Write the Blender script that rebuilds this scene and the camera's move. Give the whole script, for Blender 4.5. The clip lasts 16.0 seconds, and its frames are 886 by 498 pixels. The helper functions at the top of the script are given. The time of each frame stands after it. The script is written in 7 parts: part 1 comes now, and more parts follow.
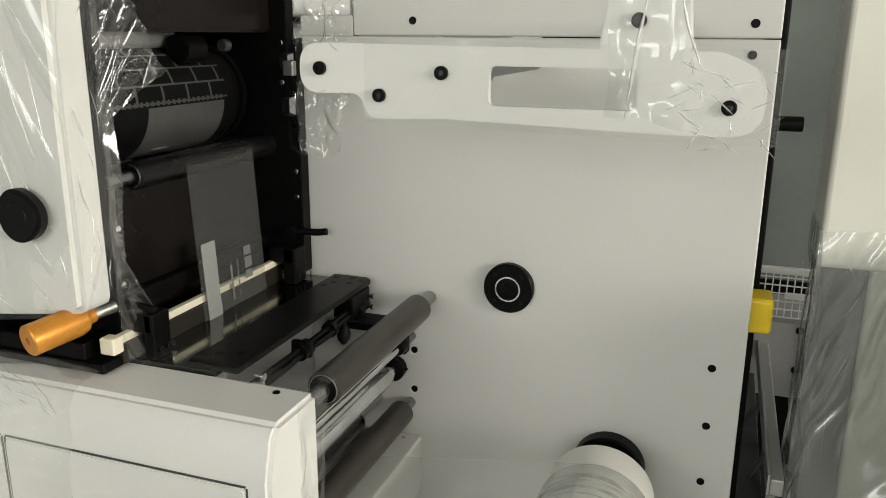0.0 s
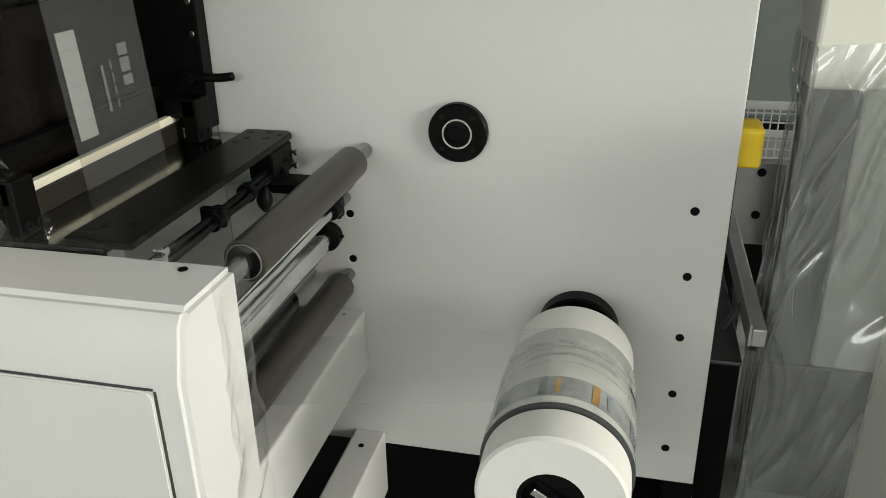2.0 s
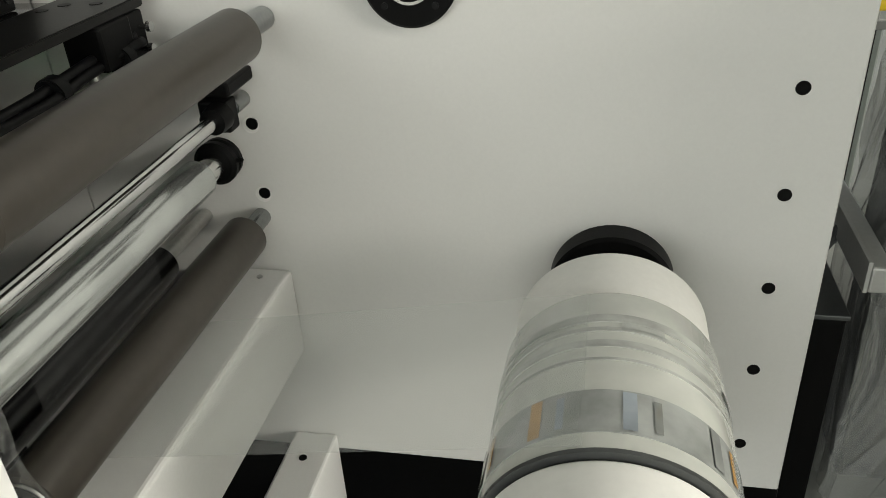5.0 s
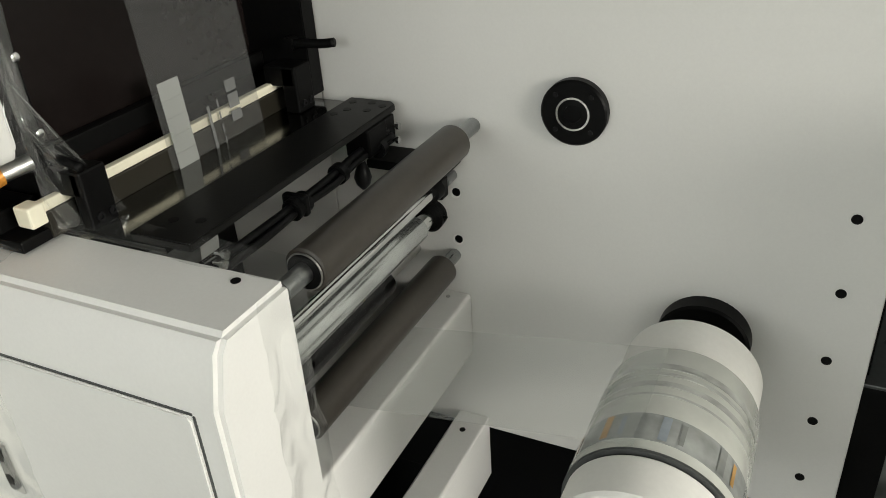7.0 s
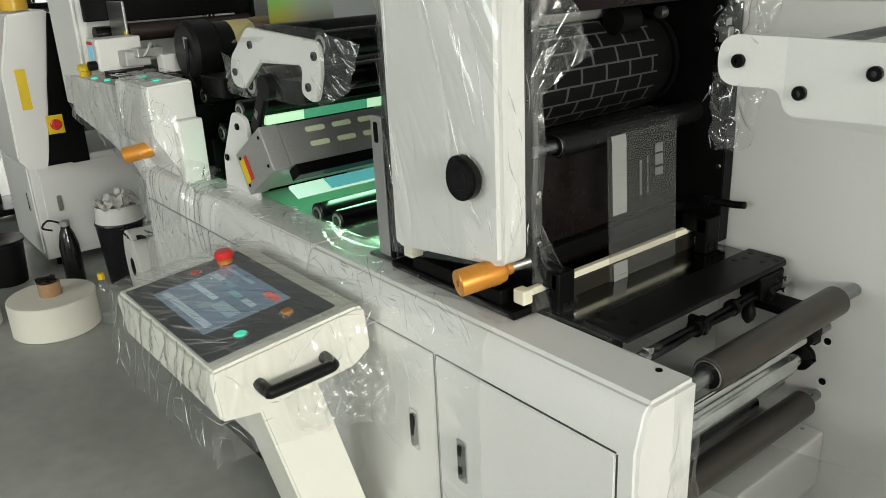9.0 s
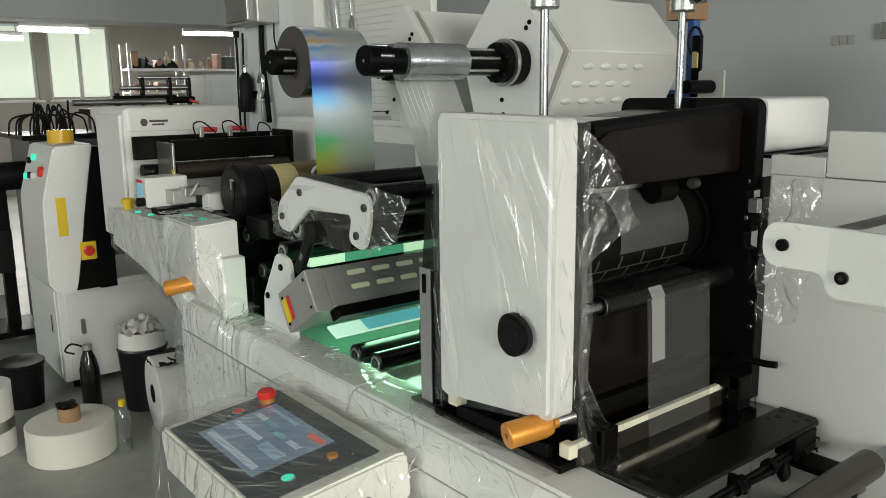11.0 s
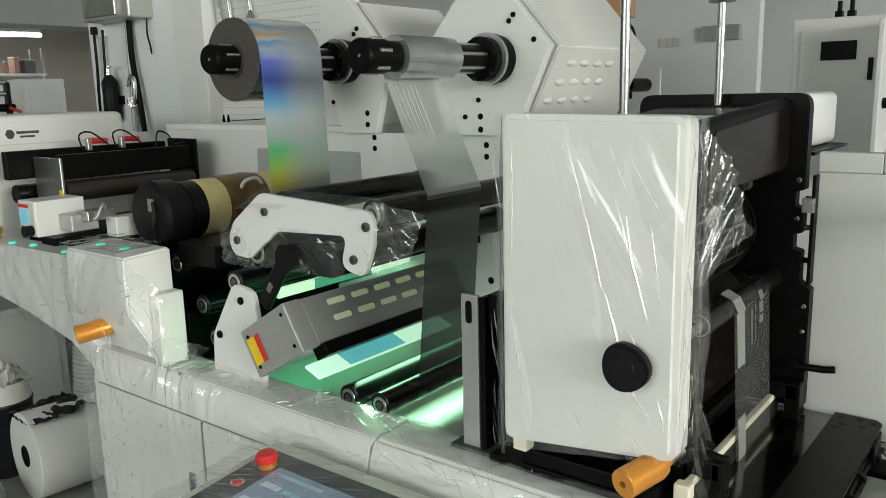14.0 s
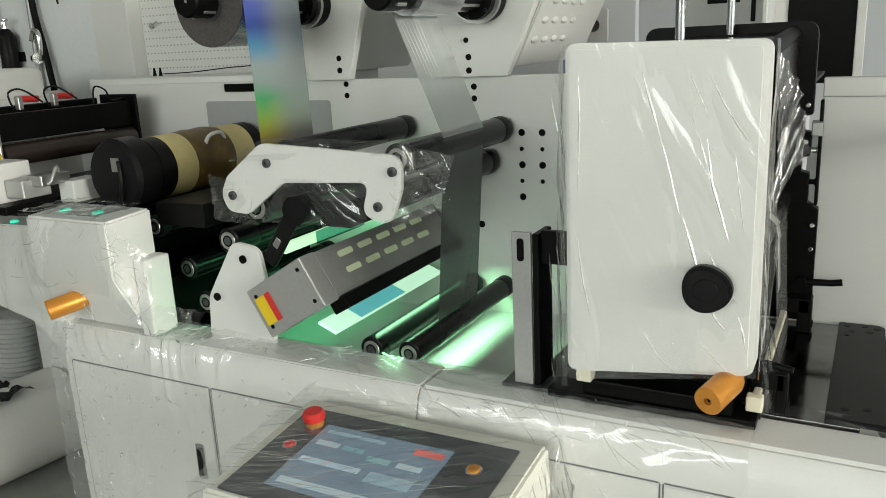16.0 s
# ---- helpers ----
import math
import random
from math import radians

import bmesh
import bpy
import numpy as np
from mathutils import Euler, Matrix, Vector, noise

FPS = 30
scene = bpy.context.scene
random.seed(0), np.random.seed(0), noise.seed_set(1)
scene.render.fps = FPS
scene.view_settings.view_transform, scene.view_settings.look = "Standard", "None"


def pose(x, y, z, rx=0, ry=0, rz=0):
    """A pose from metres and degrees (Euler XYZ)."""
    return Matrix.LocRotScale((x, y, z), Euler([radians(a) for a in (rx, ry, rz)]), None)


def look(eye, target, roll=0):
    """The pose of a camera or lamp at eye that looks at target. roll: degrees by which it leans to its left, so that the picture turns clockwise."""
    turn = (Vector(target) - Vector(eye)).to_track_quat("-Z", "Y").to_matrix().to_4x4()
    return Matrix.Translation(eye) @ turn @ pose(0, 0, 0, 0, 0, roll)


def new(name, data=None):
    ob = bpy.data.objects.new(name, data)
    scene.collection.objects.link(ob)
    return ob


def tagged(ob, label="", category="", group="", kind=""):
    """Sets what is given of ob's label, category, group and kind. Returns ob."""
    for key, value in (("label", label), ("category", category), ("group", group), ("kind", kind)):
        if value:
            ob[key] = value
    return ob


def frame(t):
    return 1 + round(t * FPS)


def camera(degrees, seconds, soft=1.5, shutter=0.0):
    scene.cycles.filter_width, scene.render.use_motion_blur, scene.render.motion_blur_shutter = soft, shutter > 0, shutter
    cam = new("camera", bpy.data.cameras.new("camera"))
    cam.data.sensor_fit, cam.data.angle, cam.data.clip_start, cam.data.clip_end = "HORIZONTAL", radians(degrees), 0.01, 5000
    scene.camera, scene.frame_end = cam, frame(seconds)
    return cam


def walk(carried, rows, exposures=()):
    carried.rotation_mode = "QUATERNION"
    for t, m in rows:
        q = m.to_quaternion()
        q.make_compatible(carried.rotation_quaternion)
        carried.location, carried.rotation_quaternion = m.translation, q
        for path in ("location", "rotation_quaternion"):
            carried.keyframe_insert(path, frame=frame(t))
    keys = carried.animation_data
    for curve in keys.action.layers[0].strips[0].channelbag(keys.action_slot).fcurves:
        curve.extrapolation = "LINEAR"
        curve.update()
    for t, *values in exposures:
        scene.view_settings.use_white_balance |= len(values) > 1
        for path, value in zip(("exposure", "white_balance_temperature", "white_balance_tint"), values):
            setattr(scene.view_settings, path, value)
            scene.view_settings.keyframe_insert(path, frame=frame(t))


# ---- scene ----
cam = camera(58.1, 16.0, soft=0.85)
PATH = [
    (0, (0.03, 0.001, 1.37), (-0.608, 1.824, 0.849), 0.4),
    (0.5, (0.055, -0.027, 1.349), (-0.613, 1.773, 0.788), 0.6),
    (1, (0.035, -0.027, 1.303), (-0.609, 1.758, 0.67), 1.0),
    (1.5, (-0.022, 0.083, 1.271), (-0.552, 1.876, 0.561), -0.3),
    (2, (-0.073, 0.204, 1.246), (-0.499, 1.981, 0.432), -1.0),
    (2.5, (-0.049, 0.367, 1.202), (-0.541, 2.154, 0.45), -1.2),
    (3, (-0.064, 0.506, 1.185), (-0.504, 2.31, 0.441), -2.3),
    (3.5, (-0.114, 0.59, 1.128), (-0.509, 2.346, 0.257), -2.8),
    (4, (-0.164, 0.646, 1.05), (-0.494, 2.368, 0.088), -2.2),
    (4.2, (-0.161, 0.676, 1.029), (-0.504, 2.386, 0.051), -2.7),
    (6.3, (-0.136, 0.641, 1.109), (-0.582, 2.311, 0.102), -3.4),
    (6.5, (-0.088, 0.58, 1.163), (-0.64, 2.212, 0.148), -3.7),
    (7, (-0.02, 0.398, 1.293), (-0.819, 1.946, 0.312), -4.0),
    (7.5, (0.03, 0.254, 1.376), (-0.98, 1.732, 0.483), -4.7),
    (8, (0.011, 0.134, 1.429), (-1.203, 1.513, 0.638), -4.9),
    (8.5, (0.014, 0.034, 1.457), (-1.366, 1.28, 0.72), -6.2),
    (9, (0.095, 0.022, 1.472), (-1.383, 1.179, 0.781), -2.7),
    (9.5, (0.152, 0.011, 1.506), (-1.411, 1.125, 0.944), -1.9),
    (9.7, (0.169, 0.0, 1.528), (-1.408, 1.12, 1.021), -1.7),
    (11.8, (-0.024, -0.138, 1.552), (-1.511, 1.137, 1.146), 0.8),
    (12, (-0.056, -0.142, 1.546), (-1.527, 1.146, 1.123), 1.5),
    (12.5, (-0.16, -0.059, 1.531), (-1.682, 1.193, 1.188), 2.1),
    (13, (-0.254, -0.087, 1.513), (-1.668, 1.283, 1.162), 2.4),
    (13.5, (-0.349, -0.205, 1.539), (-1.611, 1.304, 1.177), -1.5),
    (14, (-0.42, -0.251, 1.548), (-1.629, 1.294, 1.158), -1.4),
    (14.5, (-0.49, -0.202, 1.536), (-1.723, 1.331, 1.173), -0.1),
    (15, (-0.583, -0.218, 1.53), (-1.716, 1.388, 1.158), -0.3),
    (15.5, (-0.717, -0.318, 1.538), (-1.752, 1.336, 1.1), -4.1),
    (16, (-0.726, -0.421, 1.522), (-1.647, 1.28, 1.017), -2.8),
]
walk(cam, [(t, look(eye, target, roll)) for t, eye, target, roll in PATH], [(0, -0.50, 6800, 13), (1.5, -0.47, 6650, 12), (2.5, -0.40, 6500, 10), (4, -0.24, 6600, 11), (6.3, -0.16, 6650, 12), (6.9, -0.41, 6600, 12),
                                                                          (8.0, -0.47, 6550, 11), (9.5, -0.48, 6500, 10), (12.5, -0.67, 6500, 9), (13.5, -0.46, 6450, 8), (15, -0.32, 6500, 9), (16, -0.33, 6550, 9)])

# ---- daylight, tubes, exposure ----
def area_light(name, w, h, power, color, eye, target):
    d = bpy.data.lights.new(name, "AREA")
    d.shape, d.size, d.size_y, d.energy, d.color = "RECTANGLE", w, h, power, color
    ob = new(name, d)
    ob.matrix_world = look(eye, target)
    return ob


world = bpy.data.worlds.new("sky")
scene.world = world
world.use_nodes = True
sky = world.node_tree.nodes.new("ShaderNodeTexSky")
sky.sky_type, sky.sun_disc, sky.sun_elevation, sky.sun_rotation = "NISHITA", False, radians(40), radians(100)
world.node_tree.links.new(sky.outputs[0], world.node_tree.nodes["Background"].inputs[0])
world.node_tree.nodes["Background"].inputs[1].default_value = 0.08
area_light("daylight_window_right", 4.4, 2.0, 790, (0.985, 0.972, 0.885), (7.85, -0.9, 2.5), (-0.6, 0.6, 1.0))
area_light("daylight_window_front", 5.0, 1.3, 165, (0.95, 0.99, 0.925), (-1.5, -4.85, 2.4), (-1.3, 0.5, 1.0))
# added lamp out of view, brightens the far partition
area_light("rear_fill_light", 3.6, 1.8, 330, (0.92, 0.97, 1.0), (7.85, 7.2, 2.5), (-3.0, 8.3, 1.4))
area_light("daylight_window_left", 2.3, 1.0, 150, (1.0, 1.0, 0.93), (-13.85, 2.9, 2.0), (-8.0, 2.9, 1.4))

# ---- materials ----
def node_mat(name, color, rough=0.5, metal=0.0, grain=0.04, scale=40.0, bump=0.02, stain=0.0, stain_scale=2.5, coat=0.0, emit=None, power=0.0, spec=0.5, vary=0.0):
    m = bpy.data.materials.new(name)
    m.use_nodes = True
    nt = m.node_tree
    p = nt.nodes["Principled BSDF"]
    L = nt.links.new
    tc = nt.nodes.new("ShaderNodeTexCoord")
    n1 = nt.nodes.new("ShaderNodeTexNoise")
    n1.inputs["Scale"].default_value, n1.inputs["Detail"].default_value = scale, 4
    n2 = nt.nodes.new("ShaderNodeTexNoise")
    n2.inputs["Scale"].default_value, n2.inputs["Detail"].default_value = stain_scale, 5
    L(tc.outputs["Object"], n1.inputs["Vector"])
    L(tc.outputs["Object"], n2.inputs["Vector"])
    def shifted(factor, amount, last):
        mx = nt.nodes.new("ShaderNodeMix")
        mx.data_type, mx.blend_type = "RGBA", "MULTIPLY"
        rp = nt.nodes.new("ShaderNodeMapRange")
        rp.inputs["From Min"].default_value, rp.inputs["From Max"].default_value = 0.3, 0.7
        rp.inputs["To Min"].default_value, rp.inputs["To Max"].default_value = 1.0 - amount, 1.0 + amount * 0.3
        L(factor, rp.inputs["Value"])
        mx.inputs["Factor"].default_value = 1.0
        if isinstance(last, tuple):
            mx.inputs[6].default_value = (*last, 1)
        else:
            L(last, mx.inputs[6])
        L(rp.outputs[0], mx.inputs[7])
        return mx.outputs[2]
    c = shifted(n1.outputs["Fac"], grain, color)
    if stain:
        c = shifted(n2.outputs["Fac"], stain, c)
    if vary:
        oi = nt.nodes.new("ShaderNodeObjectInfo")
        c = shifted(oi.outputs["Random"], vary, c)
    L(c, p.inputs["Base Color"])
    rr = nt.nodes.new("ShaderNodeMapRange")
    rr.inputs["To Min"].default_value, rr.inputs["To Max"].default_value = max(0.02, rough - 0.08), min(1, rough + 0.1)
    L(n2.outputs["Fac"], rr.inputs["Value"])
    L(rr.outputs[0], p.inputs["Roughness"])
    p.inputs["Metallic"].default_value = metal
    p.inputs["Specular IOR Level"].default_value = spec
    p.inputs["Coat Weight"].default_value = coat
    if bump:
        b = nt.nodes.new("ShaderNodeBump")
        b.inputs["Strength"].default_value, b.inputs["Distance"].default_value = bump, 0.002
        L(n1.outputs["Fac"], b.inputs["Height"])
        L(b.outputs[0], p.inputs["Normal"])
    if emit:
        p.inputs["Emission Color"].default_value, p.inputs["Emission Strength"].default_value = (*emit, 1), power
    return m


def clear_mat(name, tint, gloss, rough, bump_scale=25.0, bump=0.6, haze=0.0, ior=1.45, shade=0.8):
    m = bpy.data.materials.new(name)
    m.use_nodes = True
    nt = m.node_tree
    L = nt.links.new
    for n in list(nt.nodes):
        nt.nodes.remove(n)
    out = nt.nodes.new("ShaderNodeOutputMaterial")
    tr = nt.nodes.new("ShaderNodeBsdfTransparent")
    tr.inputs[0].default_value = (*tint, 1)
    gl = nt.nodes.new("ShaderNodeBsdfGlossy")
    gl.inputs["Roughness"].default_value = rough
    df = nt.nodes.new("ShaderNodeBsdfDiffuse")
    df.inputs[0].default_value = (shade, shade * 1.02, shade, 1)
    m1, m2 = nt.nodes.new("ShaderNodeMixShader"), nt.nodes.new("ShaderNodeMixShader")
    fr = nt.nodes.new("ShaderNodeLayerWeight")
    fr.inputs["Blend"].default_value = 0.5
    pw = nt.nodes.new("ShaderNodeMath")
    pw.operation = "POWER"
    pw.inputs[1].default_value = 4.0
    L(fr.outputs["Facing"], pw.inputs[0])
    ad = nt.nodes.new("ShaderNodeMath")
    ad.operation, ad.use_clamp = "MULTIPLY_ADD", True
    ad.inputs[1].default_value = min(0.9, 2.0 * (ior - 1.0))
    ad.inputs[2].default_value = gloss + 2 * ((ior - 1) / (ior + 1)) ** 2
    L(pw.outputs[0], ad.inputs[0])
    m1.inputs[0].default_value = haze
    L(tr.outputs[0], m1.inputs[1]); L(df.outputs[0], m1.inputs[2])
    L(ad.outputs[0], m2.inputs[0]); L(m1.outputs[0], m2.inputs[1]); L(gl.outputs[0], m2.inputs[2])
    L(m2.outputs[0], out.inputs[0])
    if bump:
        tc = nt.nodes.new("ShaderNodeTexCoord")
        mp = nt.nodes.new("ShaderNodeMapping")
        mp.inputs["Scale"].default_value = (1, 1, 0.35)
        nz = nt.nodes.new("ShaderNodeTexNoise")
        nz.noise_type = "RIDGED_MULTIFRACTAL"
        nz.inputs["Scale"].default_value, nz.inputs["Detail"].default_value = bump_scale, 3
        b = nt.nodes.new("ShaderNodeBump")
        b.inputs["Strength"].default_value, b.inputs["Distance"].default_value = bump, 0.004
        L(tc.outputs["Object"], mp.inputs[0]); L(mp.outputs[0], nz.inputs["Vector"])
        L(nz.outputs["Fac"], b.inputs["Height"])
        L(b.outputs[0], gl.inputs["Normal"]); L(b.outputs[0], fr.inputs["Normal"])
    return m


WHITE = node_mat("white_powder_coat", (0.78, 0.775, 0.75), 0.38, grain=0.02, scale=220, bump=0.05, stain=0.05, stain_scale=3)
PANEL = node_mat("grey_white_panel_paint", (0.665, 0.66, 0.635), 0.34, grain=0.02, scale=260, bump=0.04, stain=0.06, stain_scale=1.6)
CREAM = node_mat("cream_panel_paint", (0.82, 0.81, 0.73), 0.4, grain=0.02, scale=200, bump=0.03, stain=0.05)
NYLON = node_mat("cream_nylon", (0.80, 0.76, 0.60), 0.45, grain=0.03, scale=80)
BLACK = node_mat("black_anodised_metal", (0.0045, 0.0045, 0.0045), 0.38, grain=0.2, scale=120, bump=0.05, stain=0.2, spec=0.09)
GLOSSBLACK = node_mat("black_gloss_panel", (0.010, 0.0075, 0.007), 0.22, grain=0.15, scale=60, bump=0.01, stain=0.3, spec=0.14)
RUBBER = node_mat("dark_rubber", (0.036, 0.031, 0.025), 0.33, grain=0.15, scale=90, bump=0.02, stain=0.18, stain_scale=6)
BLACKRUBBER = node_mat("black_rubber", (0.006, 0.006, 0.0062), 0.27, grain=0.15, scale=90, stain=0.2, spec=0.28)
CHROME = node_mat("polished_steel", (0.75, 0.75, 0.74), 0.14, 1.0, grain=0.05, scale=300, bump=0.01)
BEDSTEEL = node_mat("polished_dark_bed_plate", (0.21, 0.21, 0.20), 0.12, 1.0, grain=0.1, scale=40, bump=0.02, stain=0.25, stain_scale=7)
RODSTEEL = node_mat("ground_steel_rod", (0.30, 0.31, 0.31), 0.26, 1.0, grain=0.08, scale=200, bump=0.02)
STEEL = node_mat("brushed_steel", (0.52, 0.52, 0.5), 0.34, 1.0, grain=0.1, scale=160, bump=0.04)
ALU = node_mat("matt_aluminium", (0.47, 0.47, 0.455), 0.40, 0.5, grain=0.06, scale=140, bump=0.04, stain=0.1)
ORANGE = node_mat("orange_anodised_aluminium", (0.72, 0.30, 0.045), 0.34, 0.45, grain=0.08, scale=150, bump=0.02)
BLKPLASTIC = node_mat("black_plastic", (0.009, 0.009, 0.0095), 0.38, grain=0.15, scale=150, bump=0.06, spec=0.15)
RED = node_mat("red_plastic", (0.65, 0.035, 0.03), 0.3)
YELLOW = node_mat("yellow_plastic", (0.85, 0.60, 0.02), 0.38, stain=0.1)
PAPER = node_mat("white_paper_roll", (0.80, 0.79, 0.75), 0.7, grain=0.03, scale=120, bump=0.05, stain=0.03)
PAPERSIDE = node_mat("cream_paper_roll_edge", (0.78, 0.76, 0.66), 0.75, grain=0.05, scale=300, bump=0.08, stain=0.05)
CARD = node_mat("brown_cardboard", (0.42, 0.25, 0.13), 0.75, grain=0.12, scale=80, stain=0.12)
WALLPAINT = node_mat("white_wall_paint", (0.80, 0.815, 0.82), 0.7, grain=0.03, scale=60, bump=0.08, stain=0.08, stain_scale=0.8)
GREYPAINT = node_mat("grey_wall_paint", (0.42, 0.43, 0.43), 0.7, grain=0.03, scale=60, bump=0.08, stain=0.1, stain_scale=0.8)
FLOORPAINT = node_mat("grey_epoxy_floor", (0.37, 0.375, 0.345), 0.42, grain=0.12, scale=14, bump=0.03, stain=0.35, stain_scale=1.1)
DARKSTEEL = node_mat("dark_grey_steel", (0.10, 0.105, 0.105), 0.4, 0.6, grain=0.1, scale=100, stain=0.15)
BROWNROLL = node_mat("brown_rubber_roller", (0.030, 0.021, 0.017), 0.35, grain=0.15, scale=90, stain=0.2)
TAPE = node_mat("yellow_masking_tape", (0.72, 0.60, 0.28), 0.6, grain=0.06, scale=60, stain=0.1)
OLDTAPE = node_mat("aged_brown_tape", (0.20, 0.12, 0.03), 0.4, grain=0.3, scale=30, stain=0.5, stain_scale=12)
WRAP = clear_mat("clear_wrapping_film", (0.985, 0.99, 0.985), 0.02, 0.13, 18, 0.25, 0.03, 1.47)
FROSTED = clear_mat("frosted_stretch_film", (0.93, 0.94, 0.92), 0.05, 0.17, 14, 0.3, 0.30, 1.5, 0.62)
MILKY = clear_mat("milky_draped_film", (0.975, 0.98, 0.975), 0.03, 0.15, 14, 0.15, 0.17, 1.46)
# white haze on the folds imitates window light glinting on them
CREASE = clear_mat("crease_painted_glint", (0.95, 0.955, 0.95), 0.22, 0.16, 60, 0.15, 0.42, 1.5)
FAINTWEB = clear_mat("thin_flat_web", (0.93, 0.93, 0.92), 0.0, 0.3, 10, 0.0, 0.014, 1.03)
LOOSE = clear_mat("loose_crumpled_film", (0.97, 0.975, 0.97), 0.03, 0.10, 14, 0.2, 0.025, 1.5, 0.6)
# fainter painted glints for loose film
SOFTCREASE = clear_mat("soft_crease_painted_glint", (0.96, 0.965, 0.96), 0.20, 0.14, 60, 0.15, 0.11, 1.5)
CLEARWEB = clear_mat("clear_label_web", (0.95, 0.96, 0.95), 0.0, 0.18, 6, 0.0, 0.16, 1.15)
GREYWEB = clear_mat("grey_translucent_web", (0.97, 0.97, 0.96), 0.0, 0.3, 10, 0.0, 0.28, 1.08, 0.17)
DARKWEB = clear_mat("dark_laminating_web", (0.12, 0.17, 0.155), 0.04, 0.2, 8, 0.05, 0.30, 1.25, 0.24)
PET = clear_mat("clear_bottle_plastic", (0.93, 0.95, 0.94), 0.05, 0.08, 30, 0.3, 0.03)
# glow for two plates that only catch the curing lamp's light
GREENGLOW = node_mat("green_lit_plate_glow", (0.5, 0.8, 0.5), 0.5, emit=(0.60, 1.0, 0.62), power=1.0)
CYANGLOW = node_mat("cyan_lit_plate_glow", (0.5, 0.8, 0.8), 0.5, emit=(0.62, 1.0, 0.70), power=0.95)
TUBELIGHT = node_mat("fluorescent_tube", (0.9, 0.9, 0.9), 0.5, emit=(1.0, 1.0, 0.95), power=20.0)
GREENLED = node_mat("green_lit_button", (0.05, 0.5, 0.35), 0.3, emit=(0.05, 0.85, 0.55), power=1.0)
WINDOWGLOW = node_mat("daylit_window_pane", (0.8, 0.85, 0.75), 0.5, emit=(0.88, 1.0, 0.80), power=0.85)


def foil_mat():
    m = bpy.data.materials.new("hologram_foil_painted_rainbow")
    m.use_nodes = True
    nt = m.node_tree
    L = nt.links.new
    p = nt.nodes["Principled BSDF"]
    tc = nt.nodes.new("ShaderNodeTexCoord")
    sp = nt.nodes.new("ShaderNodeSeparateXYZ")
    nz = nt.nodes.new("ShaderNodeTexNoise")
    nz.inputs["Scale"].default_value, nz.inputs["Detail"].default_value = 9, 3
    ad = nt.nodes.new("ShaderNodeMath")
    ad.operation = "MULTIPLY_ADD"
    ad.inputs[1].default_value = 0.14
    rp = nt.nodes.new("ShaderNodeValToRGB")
    # view-dependent diffraction colours, painted into the base colour by height
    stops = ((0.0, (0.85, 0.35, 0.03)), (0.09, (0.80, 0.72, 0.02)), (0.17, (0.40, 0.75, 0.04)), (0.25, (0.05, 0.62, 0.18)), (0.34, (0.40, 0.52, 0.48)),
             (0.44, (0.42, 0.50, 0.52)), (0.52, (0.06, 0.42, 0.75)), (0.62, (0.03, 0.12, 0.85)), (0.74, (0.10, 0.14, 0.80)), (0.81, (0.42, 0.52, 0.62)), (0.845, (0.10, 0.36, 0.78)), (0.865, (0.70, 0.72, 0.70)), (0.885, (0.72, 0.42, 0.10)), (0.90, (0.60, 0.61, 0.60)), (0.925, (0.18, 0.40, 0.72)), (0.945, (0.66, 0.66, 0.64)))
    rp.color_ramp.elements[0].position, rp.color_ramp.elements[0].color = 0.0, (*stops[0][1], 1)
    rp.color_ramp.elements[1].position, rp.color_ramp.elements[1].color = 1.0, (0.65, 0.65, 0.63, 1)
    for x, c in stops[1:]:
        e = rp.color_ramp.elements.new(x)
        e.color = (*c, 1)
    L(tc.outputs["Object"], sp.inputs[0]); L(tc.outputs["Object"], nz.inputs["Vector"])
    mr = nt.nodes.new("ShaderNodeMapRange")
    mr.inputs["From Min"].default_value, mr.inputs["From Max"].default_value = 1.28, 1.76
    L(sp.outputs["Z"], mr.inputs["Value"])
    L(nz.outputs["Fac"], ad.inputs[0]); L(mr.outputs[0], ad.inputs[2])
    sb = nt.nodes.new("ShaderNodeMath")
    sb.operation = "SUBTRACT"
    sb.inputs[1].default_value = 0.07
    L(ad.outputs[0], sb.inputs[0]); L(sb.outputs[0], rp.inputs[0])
    # greys the painted colours towards the far edge
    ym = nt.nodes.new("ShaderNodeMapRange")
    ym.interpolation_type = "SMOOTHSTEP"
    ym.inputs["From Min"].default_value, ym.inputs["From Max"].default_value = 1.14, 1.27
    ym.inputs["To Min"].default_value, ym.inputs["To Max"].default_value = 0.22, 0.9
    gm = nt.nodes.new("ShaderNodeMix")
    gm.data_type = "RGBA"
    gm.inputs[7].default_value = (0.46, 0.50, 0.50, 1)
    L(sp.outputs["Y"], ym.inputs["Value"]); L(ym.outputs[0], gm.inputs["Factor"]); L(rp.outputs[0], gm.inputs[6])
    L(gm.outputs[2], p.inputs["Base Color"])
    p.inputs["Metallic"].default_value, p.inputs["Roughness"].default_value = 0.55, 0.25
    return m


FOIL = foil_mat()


def sleeve_mat():
    """Print sleeve: half a pattern of dark blocks with pale joints, half a plain pale plate."""
    m = node_mat("print_plate_sleeve", (0.075, 0.075, 0.07), 0.38, grain=0.1, scale=60)
    return m


PLATE = sleeve_mat()
PLATEDARK = node_mat("dark_plate_block", (0.006, 0.006, 0.006), 0.45, spec=0.1, grain=0.1, scale=60)
PRINT = clear_mat("white_print_on_film", (0.85, 0.85, 0.83), 0.0, 0.3, 10, 0.0, 0.6, 1.1, 0.24)
